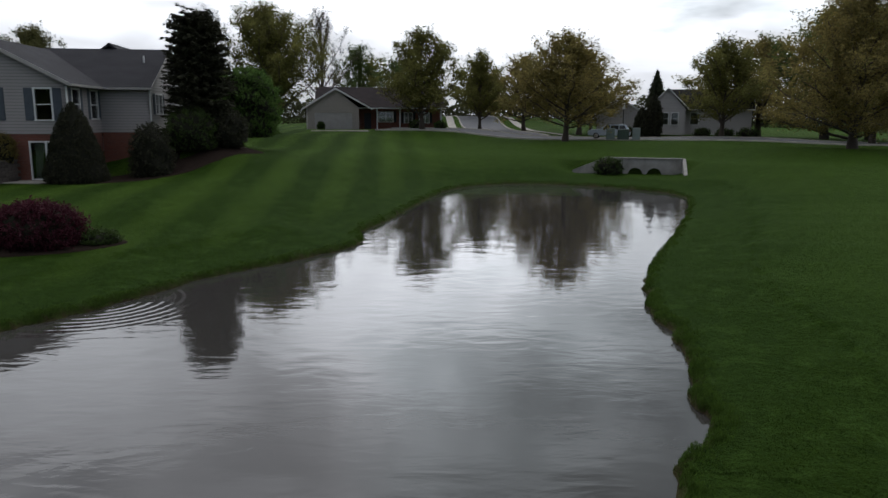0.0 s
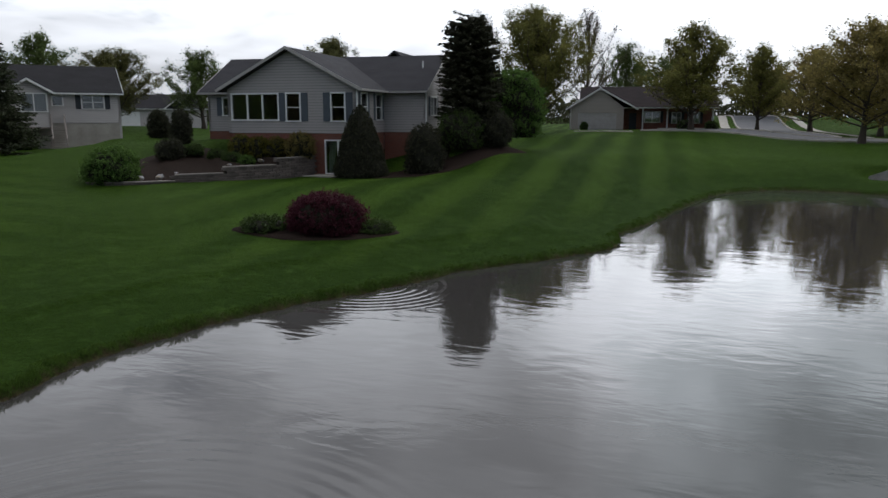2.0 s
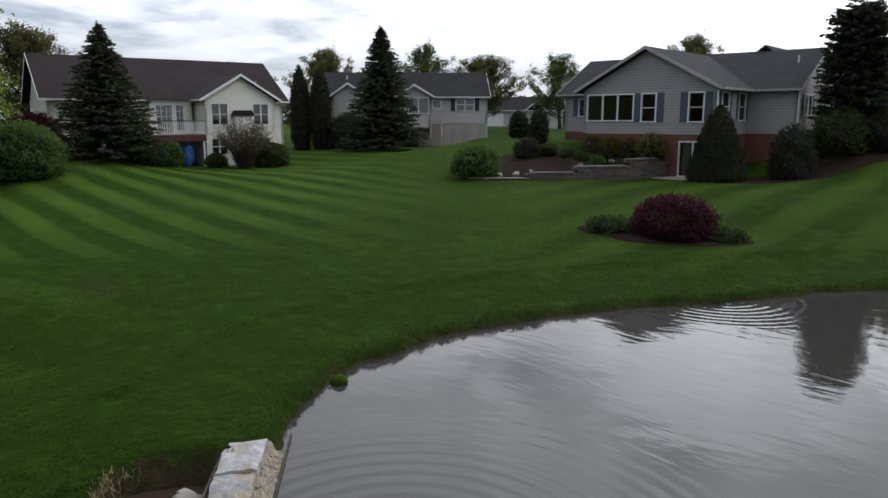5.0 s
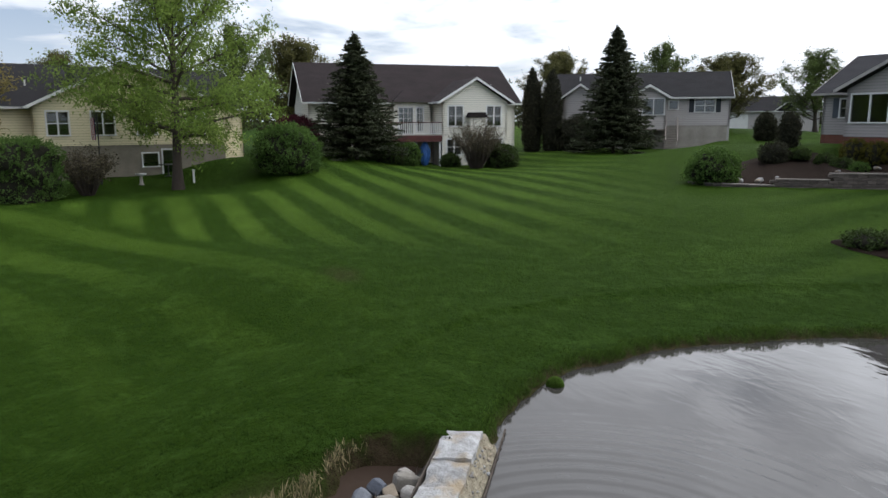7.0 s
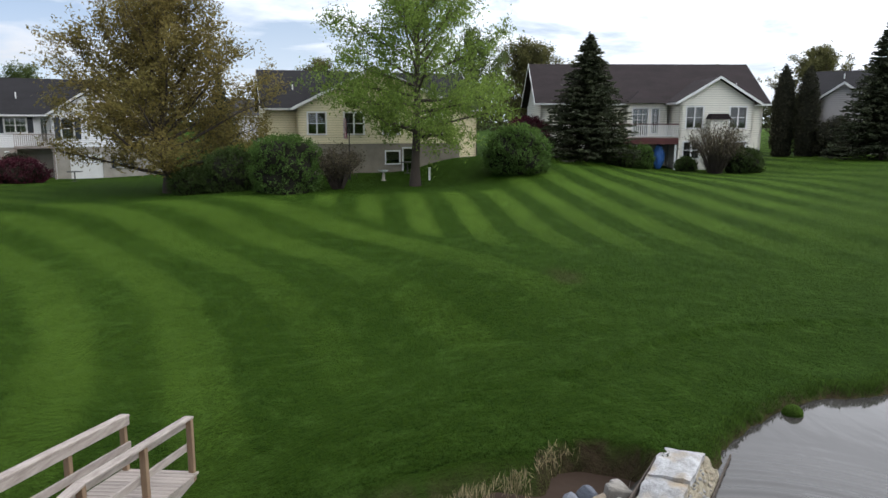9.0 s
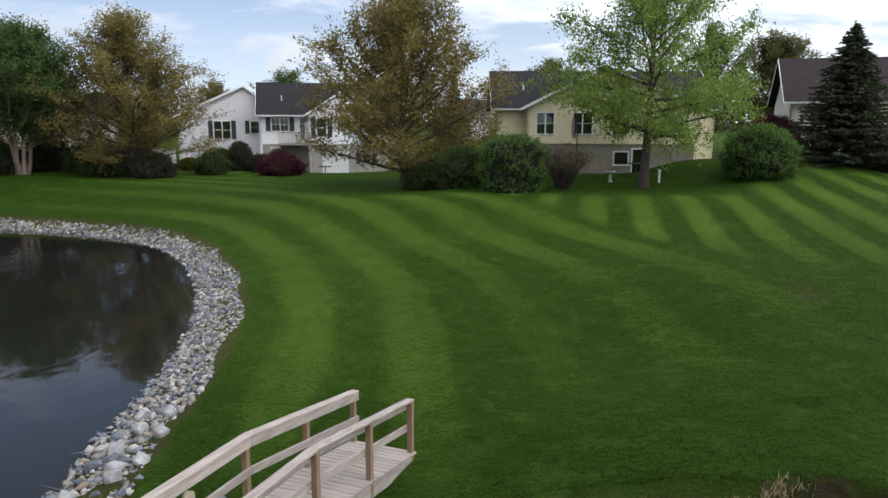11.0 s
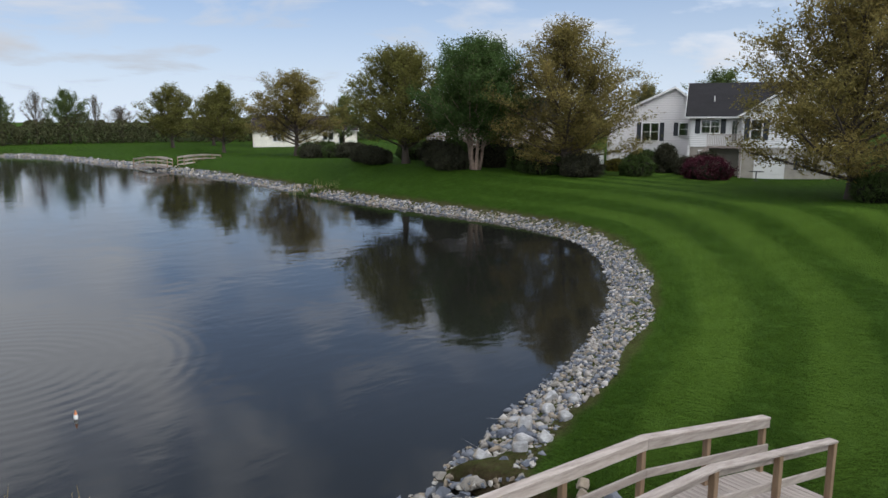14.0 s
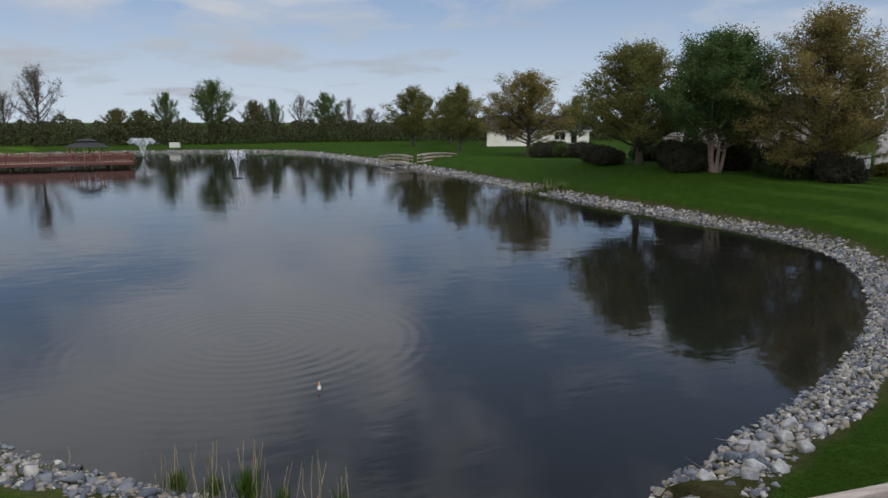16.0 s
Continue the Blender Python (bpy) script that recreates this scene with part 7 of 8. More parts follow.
def riprap():
    """Quarry stone along the lake's edge: the stretch beside the footbridge stone by stone, the rest joined."""
    rng = np.random.default_rng(8)
    owner = thing("riprap", -12, -8, 0, 0, "grey and buff quarry stone riprap along the lake edge", "stones", kind="structure")
    owner.matrix_world = Matrix.Identity(4)
    seg = np.roll(LAKE, -1, 0) - LAKE
    ln = np.linalg.norm(seg, axis=1)
    meshes = []
    for v, f in ROCKS:
        me = bpy.data.meshes.new("stone")
        me.from_pydata(v.tolist(), [], f.tolist())
        me.materials.append(STONE_PART)
        meshes.append(me)
    single, joined = 0, []
    for i in range(len(LAKE)):
        mid = LAKE[i] + seg[i] / 2
        far = np.hypot(*mid)
        if mid[0] > 9 and mid[1] > -130:
            continue
        size = 0.075 if far < 34 else 0.095 if far < 48 else 0.14 if far < 80 else 0.18
        width = 1.7
        n = int(ln[i] * width / (size * size * 1.5))
        nrm = np.array([seg[i][1], -seg[i][0]]) / ln[i]
        for k in range(n):
            p = LAKE[i] + seg[i] * rng.random()
            d = rng.uniform(-0.12, 1.42 + 0.15 * math.sin(p[0] * 1.3) + 0.1 * math.sin(p[1] * 2.1))
            q = p + nrm * d * RIP_SIDE
            s = size * rng.lognormal(0, 0.28)
            near_bridge = -12.5 < q[0] < -6.0 and q[1] > -9.5
            if near_bridge or (q[0] > -2.5 and q[1] > -16):
                s *= 1.0 if rng.random() > 0.08 else rng.uniform(1.5, 2.1)
            z = float(np.interp(d, [-0.3, 0, 1.9], [-0.10, -0.03, 0.50])) + s * 0.18
            m = turn_matrix(rng)
            if single < 300 and near_bridge and d > -0.1:
                ob = bpy.data.objects.new("stone", meshes[rng.integers(10)])
                scene.collection.objects.link(ob)
                ob.parent = owner
                ob.matrix_local = Matrix.Translation((*q, z)) @ Matrix(m.tolist()).to_4x4() @ Matrix.Scale(s, 4)
                single += 1
            else:
                v, f = ROCKS[rng.integers(10)]
                joined.append((v @ m.T * s + np.array([*q, z]), f))
    v, f = gather(joined)
    tagged(mesh_part("loose_stones", v, f, STONE, owner), "", kind="stuff")


_a = np.sum(LAKE[:, 0] * np.roll(LAKE[:, 1], -1) - LAKE[:, 1] * np.roll(LAKE[:, 0], -1))
RIP_SIDE = 1.0 if _a > 0 else -1.0
riprap()


def boulder(x, y, z, s, mat, label, seed, group="", flat=0.7):
    rng = np.random.default_rng(seed)
    bm = bmesh.new()
    if mat is not LAWN:
        # quarry rock: a rough block with knocked-off corners
        for q in itertools.chain(itertools.product((-1, 1), (-1, 1), (-1, 1)), rng.normal(size=(8, 3)).tolist()):
            q = Vector(q).normalized() if max(map(abs, q)) != 1 else Vector(q) * 0.66
            bm.verts.new(Vector((q.x, q.y * 0.8, q.z * flat)) * s * rng.uniform(0.82, 1.12))
        bmesh.ops.convex_hull(bm, input=bm.verts[:])
        bmesh.ops.delete(bm, geom=[v for v in bm.verts if not v.link_faces], context="VERTS")
        bmesh.ops.bevel(bm, geom=bm.edges[:], offset=0.07 * s, segments=1, affect="EDGES")
    else:
        bmesh.ops.create_icosphere(bm, subdivisions=3, radius=s)
    for v in bm.verts:
        p = v.co.copy()
        k = 1 + 0.28 * noise.noise(p * 1.1 + Vector((seed, 0, 0))) + 0.10 * noise.noise(p * 3.1 + Vector((0, seed, 0)))
        v.co = p * k if mat is LAWN else p * (1 + 0.10 * (k - 1))
    m = turn_matrix(rng)
    bm.transform(Matrix(m.tolist()).to_4x4())
    ob = part("boulder", bm, mat, None, label)
    ob.location = (x, y, z)
    tagged(ob, label, "rock", group)
    return ob


def spillway():
    """Flat limestone slabs on a low weir, a poured apron on the pond side and an edging board each side."""
    a, b = Vector((-8.57, 4.40, 0)), Vector((-4.23, 1.05, 0))
    d = (b - a).normalized()
    yaw = math.degrees(math.atan2(d.y, d.x))
    c = thing("spillway", a.x, a.y, POND_Z, yaw, "low stone weir of pale limestone slabs between pond and channel", "weir", kind="structure")
    L = (b - a).length
    rng = np.random.default_rng(4)
    c.scale = (1.0, 0.8, 0.8)
    part("core", soft_box(-0.05, L, -0.28, 0.28, -0.7, 0.36, 0.04), OLD_CONCRETE, c)
    u = 0.0
    while u < L:
        w = rng.uniform(0.45, 0.95)
        ys = [(-0.32, 0.32)] if rng.random() > 0.3 else [(-0.33, rng.uniform(-0.1, 0.1)), (0.0, 0.33)]
        for y0, y1 in ys:
            bm = bmesh.new()
            nx, ny = 9, 7
            h = rng.uniform(0.44, 0.49)
            tilt, sh = rng.normal(0, 0.02), rng.normal(0, 0.05)
            seed = Vector((u * 3.1, y0 * 5.0, 0))
            grid = []
            for i in range(nx):
                row = []
                for j in range(ny):
                    fx, fy = i / (nx - 1), j / (ny - 1)
                    edge = max(abs(2 * fx - 1), abs(2 * fy - 1))
                    px = u + w * (0.004 + 0.992 * fx) + sh * (fy - 0.5) + (0.03 * noise.noise(Vector((fy * 4, u, i * 0.1))) if 0 < i < nx - 1 else 0)
                    py = y0 + (y1 - y0) * fy + 0.05 * noise.noise(Vector((px * 4.0, j, u))) * (edge > 0.9)
                    pz = h + tilt * (2 * fx - 1) + 0.045 * noise.noise(Vector((px * 3.0, py * 3.0, 1.0)) + seed) + 0.02 * noise.noise(Vector((px * 11.0, py * 11.0, 4.0))) - (0.018 if edge > 0.97 else 0)
                    row.append(bm.verts.new((px, py, pz)))
                grid.append(row)
            for i in range(nx - 1):
                for j in range(ny - 1):
                    bm.faces.new((grid[i][j], grid[i + 1][j], grid[i + 1][j + 1], grid[i][j + 1]))
            rim = [r[0] for r in grid] + grid[-1][1:] + [r[-1] for r in grid[::-1]][1:] + grid[0][::-1][1:-1]
            low = [bm.verts.new((v.co.x, v.co.y, 0.34)) for v in rim]
            for i in range(len(rim)):
                k = (i + 1) % len(rim)
                bm.faces.new((rim[i], low[i], low[k], rim[k]))
            part("slab", bm, LIMESTONE, c)
        u += w
    # apron towards the pond
    bm = bmesh.new()
    n, k = 120, 8
    rows = []
    for i in range(n + 1):
        x = -0.15 + (L + 0.1) * i / n
        row = []
        for j in range(k):
            t = j / (k - 1)
            row.append(bm.verts.new((x + rng.normal(0, 0.01), 0.26 + 0.29 * t, 0.40 - 0.36 * t ** 1.3 + 0.09 * noise.noise(Vector((x * 5, t * 4, 2))) + 0.05 * noise.noise(Vector((x * 14, t * 9, 5))))))
        row.append(bm.verts.new((x, 0.56, -0.5)))
        rows.append(row)
    for p, q in zip(rows, rows[1:]):
        for i in range(k):
            bm.faces.new((p[i], p[i + 1], q[i + 1], q[i]))
    part("apron", bm, material("buff_rubble", (0.34, 0.30, 0.22), (0.15, 0.125, 0.085), rough=0.95, scale=9, fine=30, bump=1.0, bump_dist=0.04), c)
    rub = []
    for i in range(160):
        v, f = ROCKS[rng.integers(10)]
        t, sz = rng.random(), rng.uniform(0.02, 0.06)
        rub.append((v @ turn_matrix(rng).T * sz + np.array([rng.uniform(-0.1, L), 0.30 + 0.24 * t, 0.40 - 0.34 * t]), f))
    v, f = gather(rub)
    mesh_part("rubble", v, f, LIMESTONE, c)
    part("edging_board", soft_box(-0.9, L, 0.57, 0.60, -0.4, 0.06, 0.005), BARK, c)
    part("edging_board", soft_box(0.1, L, -0.375, -0.35, 0.1, 0.44, 0.005), BARK, c)
    return c


spillway()
for i, (x, y, s) in enumerate([(-8.1, 3.28, 0.24), (-8.18, 2.94, 0.18), (-7.94, 3.02, 0.16), (-7.78, 3.26, 0.19), (-7.7, 2.89, 0.22), (-7.98, 2.64, 0.18), (-7.49, 3.06, 0.2), (-7.45, 2.61, 0.21), (-8.31, 3.38, 0.16), (-7.25, 2.85, 0.22), (-7.65, 2.36, 0.16)]):
    boulder(x, y, POND_Z - 0.03 + 0.3 * s, s, STONE_PART, "rounded grey boulder in the muddy overflow basin", 90 + i, "overflow boulders")
for i, (x, y, s) in enumerate([(-9.0, -4.9, 0.17), (-8.8, -5.3, 0.15), (-8.6, -4.8, 0.16), (-9.1, -5.5, 0.14)]):
    boulder(x, y, gz(x, y) + 0.3 * s, s, STONE_PART, "grey boulder at the channel mouth under the bridge", 120 + i, "channel boulders")
for i, (x, y, s) in enumerate([(-10.6, -7.7, 0.30), (-11.6, -7.9, 0.26), (-10.0, -7.3, 0.27), (-9.5, -7.0, 0.25), (-11.2, -7.2, 0.22), (-10.1, -6.9, 0.26), (-12.3, -8.3, 0.26), (-9.1, -7.5, 0.28), (-12.2, -7.6, 0.25), (-10.9, -8.2, 0.24)]):
    boulder(x, y, gz(x, y) + 0.2 * s, s * 0.78, LIMESTONE, "large pale limestone boulder in the riprap", 140 + i, "large shore boulders")
boulder(4.38, 10.18, POND_Z + 0.1, 0.10, LIMESTONE, "small pale stone on the cut bank", 150)
boulder(4.19, 9.98, POND_Z + 0.03, 0.06, LIMESTONE, "small pale stone at the water line", 151)
# a grassy clod fallen into the pond
boulder(-10.34, 7.13, POND_Z, 0.17, LAWN, "mossy grass clod fallen from the bank into the pond", 152)


# ---- grass ----
def blades(name, n, region, size, mat, label, seed, lean=None, attr=False, aspect=0.10):
    rng = np.random.default_rng(seed)
    x, y, keep_z, dp, dl, dc = region(rng, n)
    pts = np.stack([x, y, keep_z], 1)
    up = np.tile(np.array([[0, 0, 1.0]]), (len(pts), 1))
    v, f = leaf_cloud(pts, size, rng, up * 1.0 + (0 if lean is None else lean), aspect)
    ob = mesh_part(name, v, f, mat)
    tagged(ob, label, "grass", kind="stuff")
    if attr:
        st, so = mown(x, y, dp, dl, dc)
        for nm, val in (("stripe_shade", st), ("soil", so * 0)):
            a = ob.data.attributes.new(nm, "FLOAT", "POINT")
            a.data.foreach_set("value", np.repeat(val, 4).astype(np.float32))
    return ob


def lawn_region(rng, n):
    az = np.radians(rng.uniform(-34, 184, n))
    r = 9.3 + 20 * rng.random(n) ** 1.7
    x, y = -np.sin(az) * r, np.cos(az) * r
    z, dp, dl, dc = land(x, y)
    k = (np.minimum(dp, dc) > 0.12) & (dl > 1.7)
    return x[k], y[k], z[k] + 0.008, dp[k], dl[k], dc[k]


def bank_region(poly, lo, hi, reach, z_in):
    def region(rng, n):
        seg = np.roll(poly, -1, 0) - poly
        w = np.linalg.norm(seg, axis=1)
        mid = poly + seg / 2
        w = w * (np.hypot(mid[:, 0], mid[:, 1]) < reach) / (np.hypot(mid[:, 0], mid[:, 1]) + 6)
        # blades stand in rounded tufts along the lip
        k = n // 70
        i = rng.choice(len(poly), k, p=w / w.sum())
        tuft = poly[i] + seg[i] * rng.random((k, 1)) + rng.normal(0, 0.16, (k, 2))
        own = rng.integers(0, k, n)
        size = rng.uniform(0.06, 0.17, k)[own]
        off = rng.normal(0, 1, (n, 2)) * size[:, None]
        p = tuft[own] + off
        z, dp, dl, dc = land(p[:, 0], p[:, 1])
        zt = land(tuft[:, 0], tuft[:, 1])[0][own]
        z = np.maximum(z, zt - 0.10) + (0.7 * size) * np.exp(-(off ** 2).sum(1) / (1.2 * size ** 2))
        d = np.minimum(dp, dc)
        k = (d > lo) & (d < hi)
        return p[k, 0], p[k, 1], z[k] + z_in, dp[k], dl[k], dc[k]
    return region


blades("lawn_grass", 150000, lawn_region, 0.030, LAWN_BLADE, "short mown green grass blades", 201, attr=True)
blades("bank_grass", 120000, bank_region(POND, 0.02, 0.55, 75, 0.0), 0.045, L_TUFT, "longer green grass hanging over the pond bank", 202, aspect=0.12)
CH = np.concatenate([CHANNEL[:4] + (-0.72, -0.3), (CHANNEL[:4] + (0.9, 0.3))[::-1]])
blades("dry_grass", 9000, bank_region(CH, -0.03, 0.15, 30, -0.05), 0.09, L_STRAW, "dry straw-coloured grass round the eroded basin", 203, aspect=0.06)


def reeds(x, y, n, spread, h, seed, green=True):
    c = thing("reed_clump", x, y, gz(x, y) - 0.05, 0, "clump of dry straw reeds with green shoots", "reeds")
    rng = np.random.default_rng(seed)
    st, gr = [], []
    for i in range(n):
        b = np.array([rng.normal(0, spread), rng.normal(0, spread), 0])
        e = b + np.array([rng.normal(0, 0.12), rng.normal(0, 0.12), 1.0]) * h * rng.uniform(0.45, 1.0)
        st.append(tube(np.array([b, (b + e) / 2 + rng.normal(0, 0.03, 3), e]), [0.009, 0.007, 0.004], 4))
    v, f = gather(st)
    mesh_part("dry_stalk", v, f, L_STRAW, c)
    if green:
        m = n * 5
        p = rng.normal(0, spread * 0.6, (m, 3)) * (1, 1, 0) + np.array([0, 0, 0.26 * h])
        v, f = leaf_cloud(p, 0.24 * h, rng, np.tile(np.array([[0, 0, 1.6]]), (m, 1)), 0.05)
        mesh_part("green_blade", v, f, L_TUFT, c)


for i, (x, y, n, s, h) in enumerate([(-1.5, -11.7, 14, 0.16, 0.9), (-2.0, -11.2, 9, 0.14, 1.0), (-2.45, -10.9, 12, 0.14, 1.3), (-2.95, -10.6, 7, 0.12, 0.9), (-3.35, -10.2, 4, 0.05, 1.7), (-3.7, -9.9, 5, 0.08, 1.1), (0.3, -13.4, 10, 0.3, 0.35)]):
    reeds(x, y, n, s, h, 300 + i, i not in (4,))
for i in range(8):
    reeds(-34.6 - 0.45 * i, -51.0 + 0.45 * i, 16, 0.3, 1.5 if 1 < i < 6 else 0.9, 320 + i)

# ---- beds and walls beside the grey house ----
def bed(name, ring, lift, mat, label, crown=0.06):
    """A mulched bed draped on the ground, slightly crowned."""
    c = np.mean(ring, 0)
    r = spline(ring, 5)
    vs, fs = [], []
    rad = [1.0, 0.97, 0.7, 0.4, 0.0001]
    for k, s in enumerate(rad):
        p = c + (r - c) * s
        z = land(p[:, 0], p[:, 1])[0] + (lift + crown * (1 - s) if k else -0.05)
        vs.append(np.column_stack([p, z]))
    n = len(r)
    for k in range(len(rad) - 1):
        for i in range(n):
            j = (i + 1) % n
            fs.append((k * n + i, k * n + j, (k + 1) * n + j, (k + 1) * n + i))
    ob = mesh_part(name, np.concatenate(vs), fs, mat, smooth=True)
    return tagged(ob, label, "garden bed", kind="structure")


bed("mulch_bed", [(-15.65, 21.41), (-14.19, 20.9), (-12.04, 21.16), (-10.32, 22.7), (-10.06, 23.82), (-11.18, 24.25), (-13.07, 23.74), (-15.14, 22.62)], 0.04, MULCH, "dark mulch bed round the purple maple")
bed("mulch_bed", [(-19.6, 36.2), (-16.4, 36.6), (-13.2, 39.6), (-11.2, 43.0), (-10.6, 46.5), (-13.5, 46.5), (-15.8, 42.0), (-19.0, 38.0)], 0.04, MULCH, "dark mulch bed along the house corner")


def terrace():
    path = np.array([(-28.4, 28.0), (-26.8, 28.6), (-25.0, 30.3), (-23.3, 32.4), (-22.0, 34.8), (-21.3, 37.7)])
    line = spline(path, 10, False)
    s = np.concatenate([[0], np.cumsum(np.linalg.norm(np.diff(line, axis=0), axis=1))])
    tot = s[-1]
    tops = [(0.0, 2.80), (0.30, 3.10), (0.52, 3.42), (0.76, 3.76)]
    c = thing("retaining_wall", 0, 0, 0, 0, "stepped dark block retaining wall with stone caps", "wall", kind="structure")
    course = 0.16

    def place(u):
        p = np.array([np.interp(u, s, line[:, 0]), np.interp(u, s, line[:, 1])])
        q = np.array([np.interp(u + 0.05, s, line[:, 0]), np.interp(u + 0.05, s, line[:, 1])])
        return p, math.atan2(q[1] - p[1], q[0] - p[0])

    me = bpy.data.meshes.new("block")
    bm = soft_box(-0.215, 0.215, -0.12, 0.14, 0.004, course - 0.006, 0.018)
    bm.to_mesh(me), bm.free()
    me.materials.append(WALLSTONE)
    cap = bpy.data.meshes.new("cap")
    bm = soft_box(-0.30, 0.30, -0.16, 0.18, 0, 0.07, 0.012)
    bm.to_mesh(cap), bm.free()
    cap.materials.append(material("cap_stone", (0.20, 0.175, 0.155), (0.13, 0.115, 0.10), rough=0.9, scale=3, bump=0.3, rand=0.15))
    u, n = 0.0, 0
    while u < tot:
        top = [t for f, t in tops if u / tot >= f][-1]
        p, a = place(u)
        k = 0
        while top - (k + 1) * course > gz(*p) - 0.2:
            o = 0.215 if k % 2 else 0.0
            pp, aa = place(min(u + o, tot - 0.1))
            ob = bpy.data.objects.new("block", me)
            scene.collection.objects.link(ob)
            ob.parent = c
            ob.matrix_local = pose(pp[0], pp[1], top - (k + 1) * course, 0, 0, math.degrees(aa) + random.uniform(-1.5, 1.5))
            k += 1
        u += 0.435
    u = 0.0
    while u < tot:
        top = [t for f, t in tops if u / tot >= f][-1]
        p, a = place(u)
        ob = bpy.data.objects.new("cap", cap)
        scene.collection.objects.link(ob)
        ob.parent = c
        ob.matrix_local = pose(p[0], p[1], top + 0.002, 0, 0, math.degrees(a) + random.uniform(-1, 1))
        u += 0.607
    # soil behind the wall rises to the house
    back_edge = spline(np.array([(-30.2, 29.6), (-30.4, 32.2), (-29.8, 35.0), (-28.2, 37.0), (-25.4, 37.3), (-21.6, 37.75)]), 10, False)
    m = len(line)
    vs, fs = [], []
    rows = 7
    for k in range(rows):
        f = k / (rows - 1)
        p = line * (1 - f) + back_edge[:m] * f
        topz = np.array([[t for g, t in tops if q / tot >= g][-1] for q in s]) - 0.07
        zb = np.maximum(land(back_edge[:m, 0], back_edge[:m, 1])[0] + 0.08, topz + 0.1)
        zz = topz * (1 - f) + zb * f + 0.05 * wobble(p[:, 0], p[:, 1], 2.0, k)
        vs.append(np.column_stack([p, zz]))
    vs.append(vs[-1] - np.array([0, 0, 1.0]))
    for k in range(rows):
        for i in range(m - 1):
            fs.append((k * m + i, k * m + i + 1, (k + 1) * m + i + 1, (k + 1) * m + i))
    tagged(mesh_part("terrace_bed", np.concatenate(vs), fs, MULCH, smooth=True), "dark mulch terrace bed behind the retaining wall", "garden bed", kind="structure")


terrace()
G = "terrace shrubs"
for i, (x, y, z, r, h, m, lab) in enumerate([(-25.6, 36.5, 3.75, 0.75, 1.25, L_YELLOW, "golden-green shrub against the brick wall"), (-24.5, 36.7, 3.75, 0.7, 1.15, L_YELLOW, "golden-green shrub against the brick wall"),
                                             (-23.4, 36.9, 3.75, 0.75, 1.1, L_YELLOW, "golden-green shrub against the brick wall"), (-21.9, 37.0, 3.7, 0.85, 1.5, L_BRONZE, "reddish rhododendron against the brick wall"),
                                             (-27.6, 34.8, 3.9, 0.55, 0.55, L_SHRUB, "low rounded green shrub in the terrace bed"), (-26.2, 35.0, 3.7, 0.5, 0.5, L_SHRUB, "low rounded green shrub in the terrace bed"),
                                             (-24.9, 34.6, 3.5, 0.55, 0.55, L_SHRUB, "low rounded green shrub in the terrace bed"), (-28.6, 34.0, 3.6, 0.8, 1.2, L_DARK, "dark rounded shrub at the terrace corner"),
                                             (-30.6, 37.5, 4.4, 0.65, 2.2, L_DARK, "upright dark evergreen at the house corner"), (-23.8, 34.4, 3.4, 0.4, 0.5, L_GREEN, "spiky green perennial in the terrace bed")]):
    shrub("shrub", x, y, ball(r, h), m, lab, 400 + i, int(700 + 900 * r * h), 0.065, z=z, group=G)
for i, (x, y, z, s) in enumerate([(-27.0, 29.7, 2.95, 0.24), (-26.3, 30.3, 3.0, 0.26), (-25.7, 30.9, 3.1, 0.18), (-24.2, 33.3, 3.45, 0.2), (-23.0, 34.6, 3.65, 0.22), (-28.6, 28.3, 2.5, 0.16)]):
    boulder(x, y, z, s, LIMESTONE, "pale garden boulder in the terrace bed", 430 + i, "garden boulders", 0.5)

# ---- garden things ----
def flagpole(x, y):
    z = gz(x, y)
    c = thing("flagpole", x, y, z, 0, "garden flagpole with a small hanging striped flag", "flag")
    v, f = tube([(0, 0, -0.1), (0, 0, 4.0), (0, 0, 4.05)], [0.04, 0.03, 0.005], 8)
    mesh_part("pole", v, f, METAL_DARK, c)
    w, hgt, n = 0.75, 1.25, 9
    for k in range(7):
        bm = bmesh.new()
        a = [bm.verts.new((0.02 * math.sin(i * 1.3 + k), -0.04 - (0.05 + 0.25 * k / 7) - 0.02, 3.8 - hgt * i / n)) for i in range(n + 1)]
        b = [bm.verts.new((0.02 * math.sin(i * 1.3 + k + 0.8), -0.04 - (0.05 + 0.25 * (k + 1) / 7) - 0.02, 3.78 - hgt * i / n)) for i in range(n + 1)]
        for i in range(n):
            bm.faces.new((a[i], a[i + 1], b[i + 1], b[i]))
        bmesh.ops.solidify(bm, geom=bm.faces[:], thickness=0.01)
        part("flag_stripe", bm, FLAG_BLUE if k == 0 else FLAG_RED if k % 2 else WHITE, c)


flagpole(-46.0, 0.1)


def birdbath(x, y):
    c = thing("birdbath", x, y, gz(x, y), 0, "pale concrete birdbath on a pedestal", "birdbath")
    v, f = tube([(0, 0, 0), (0, 0, 0.08), (0, 0, 0.55)], [0.18, 0.10, 0.07], 12)
    mesh_part("pedestal", v, f, CONCRETE, c)
    v, f = tube([(0, 0, 0.52), (0, 0, 0.58), (0, 0, 0.66), (0, 0, 0.665), (0, 0, 0.60)], [0.08, 0.26, 0.34, 0.30, 0.02], 16)
    mesh_part("bowl", v, f, WHITE, c)


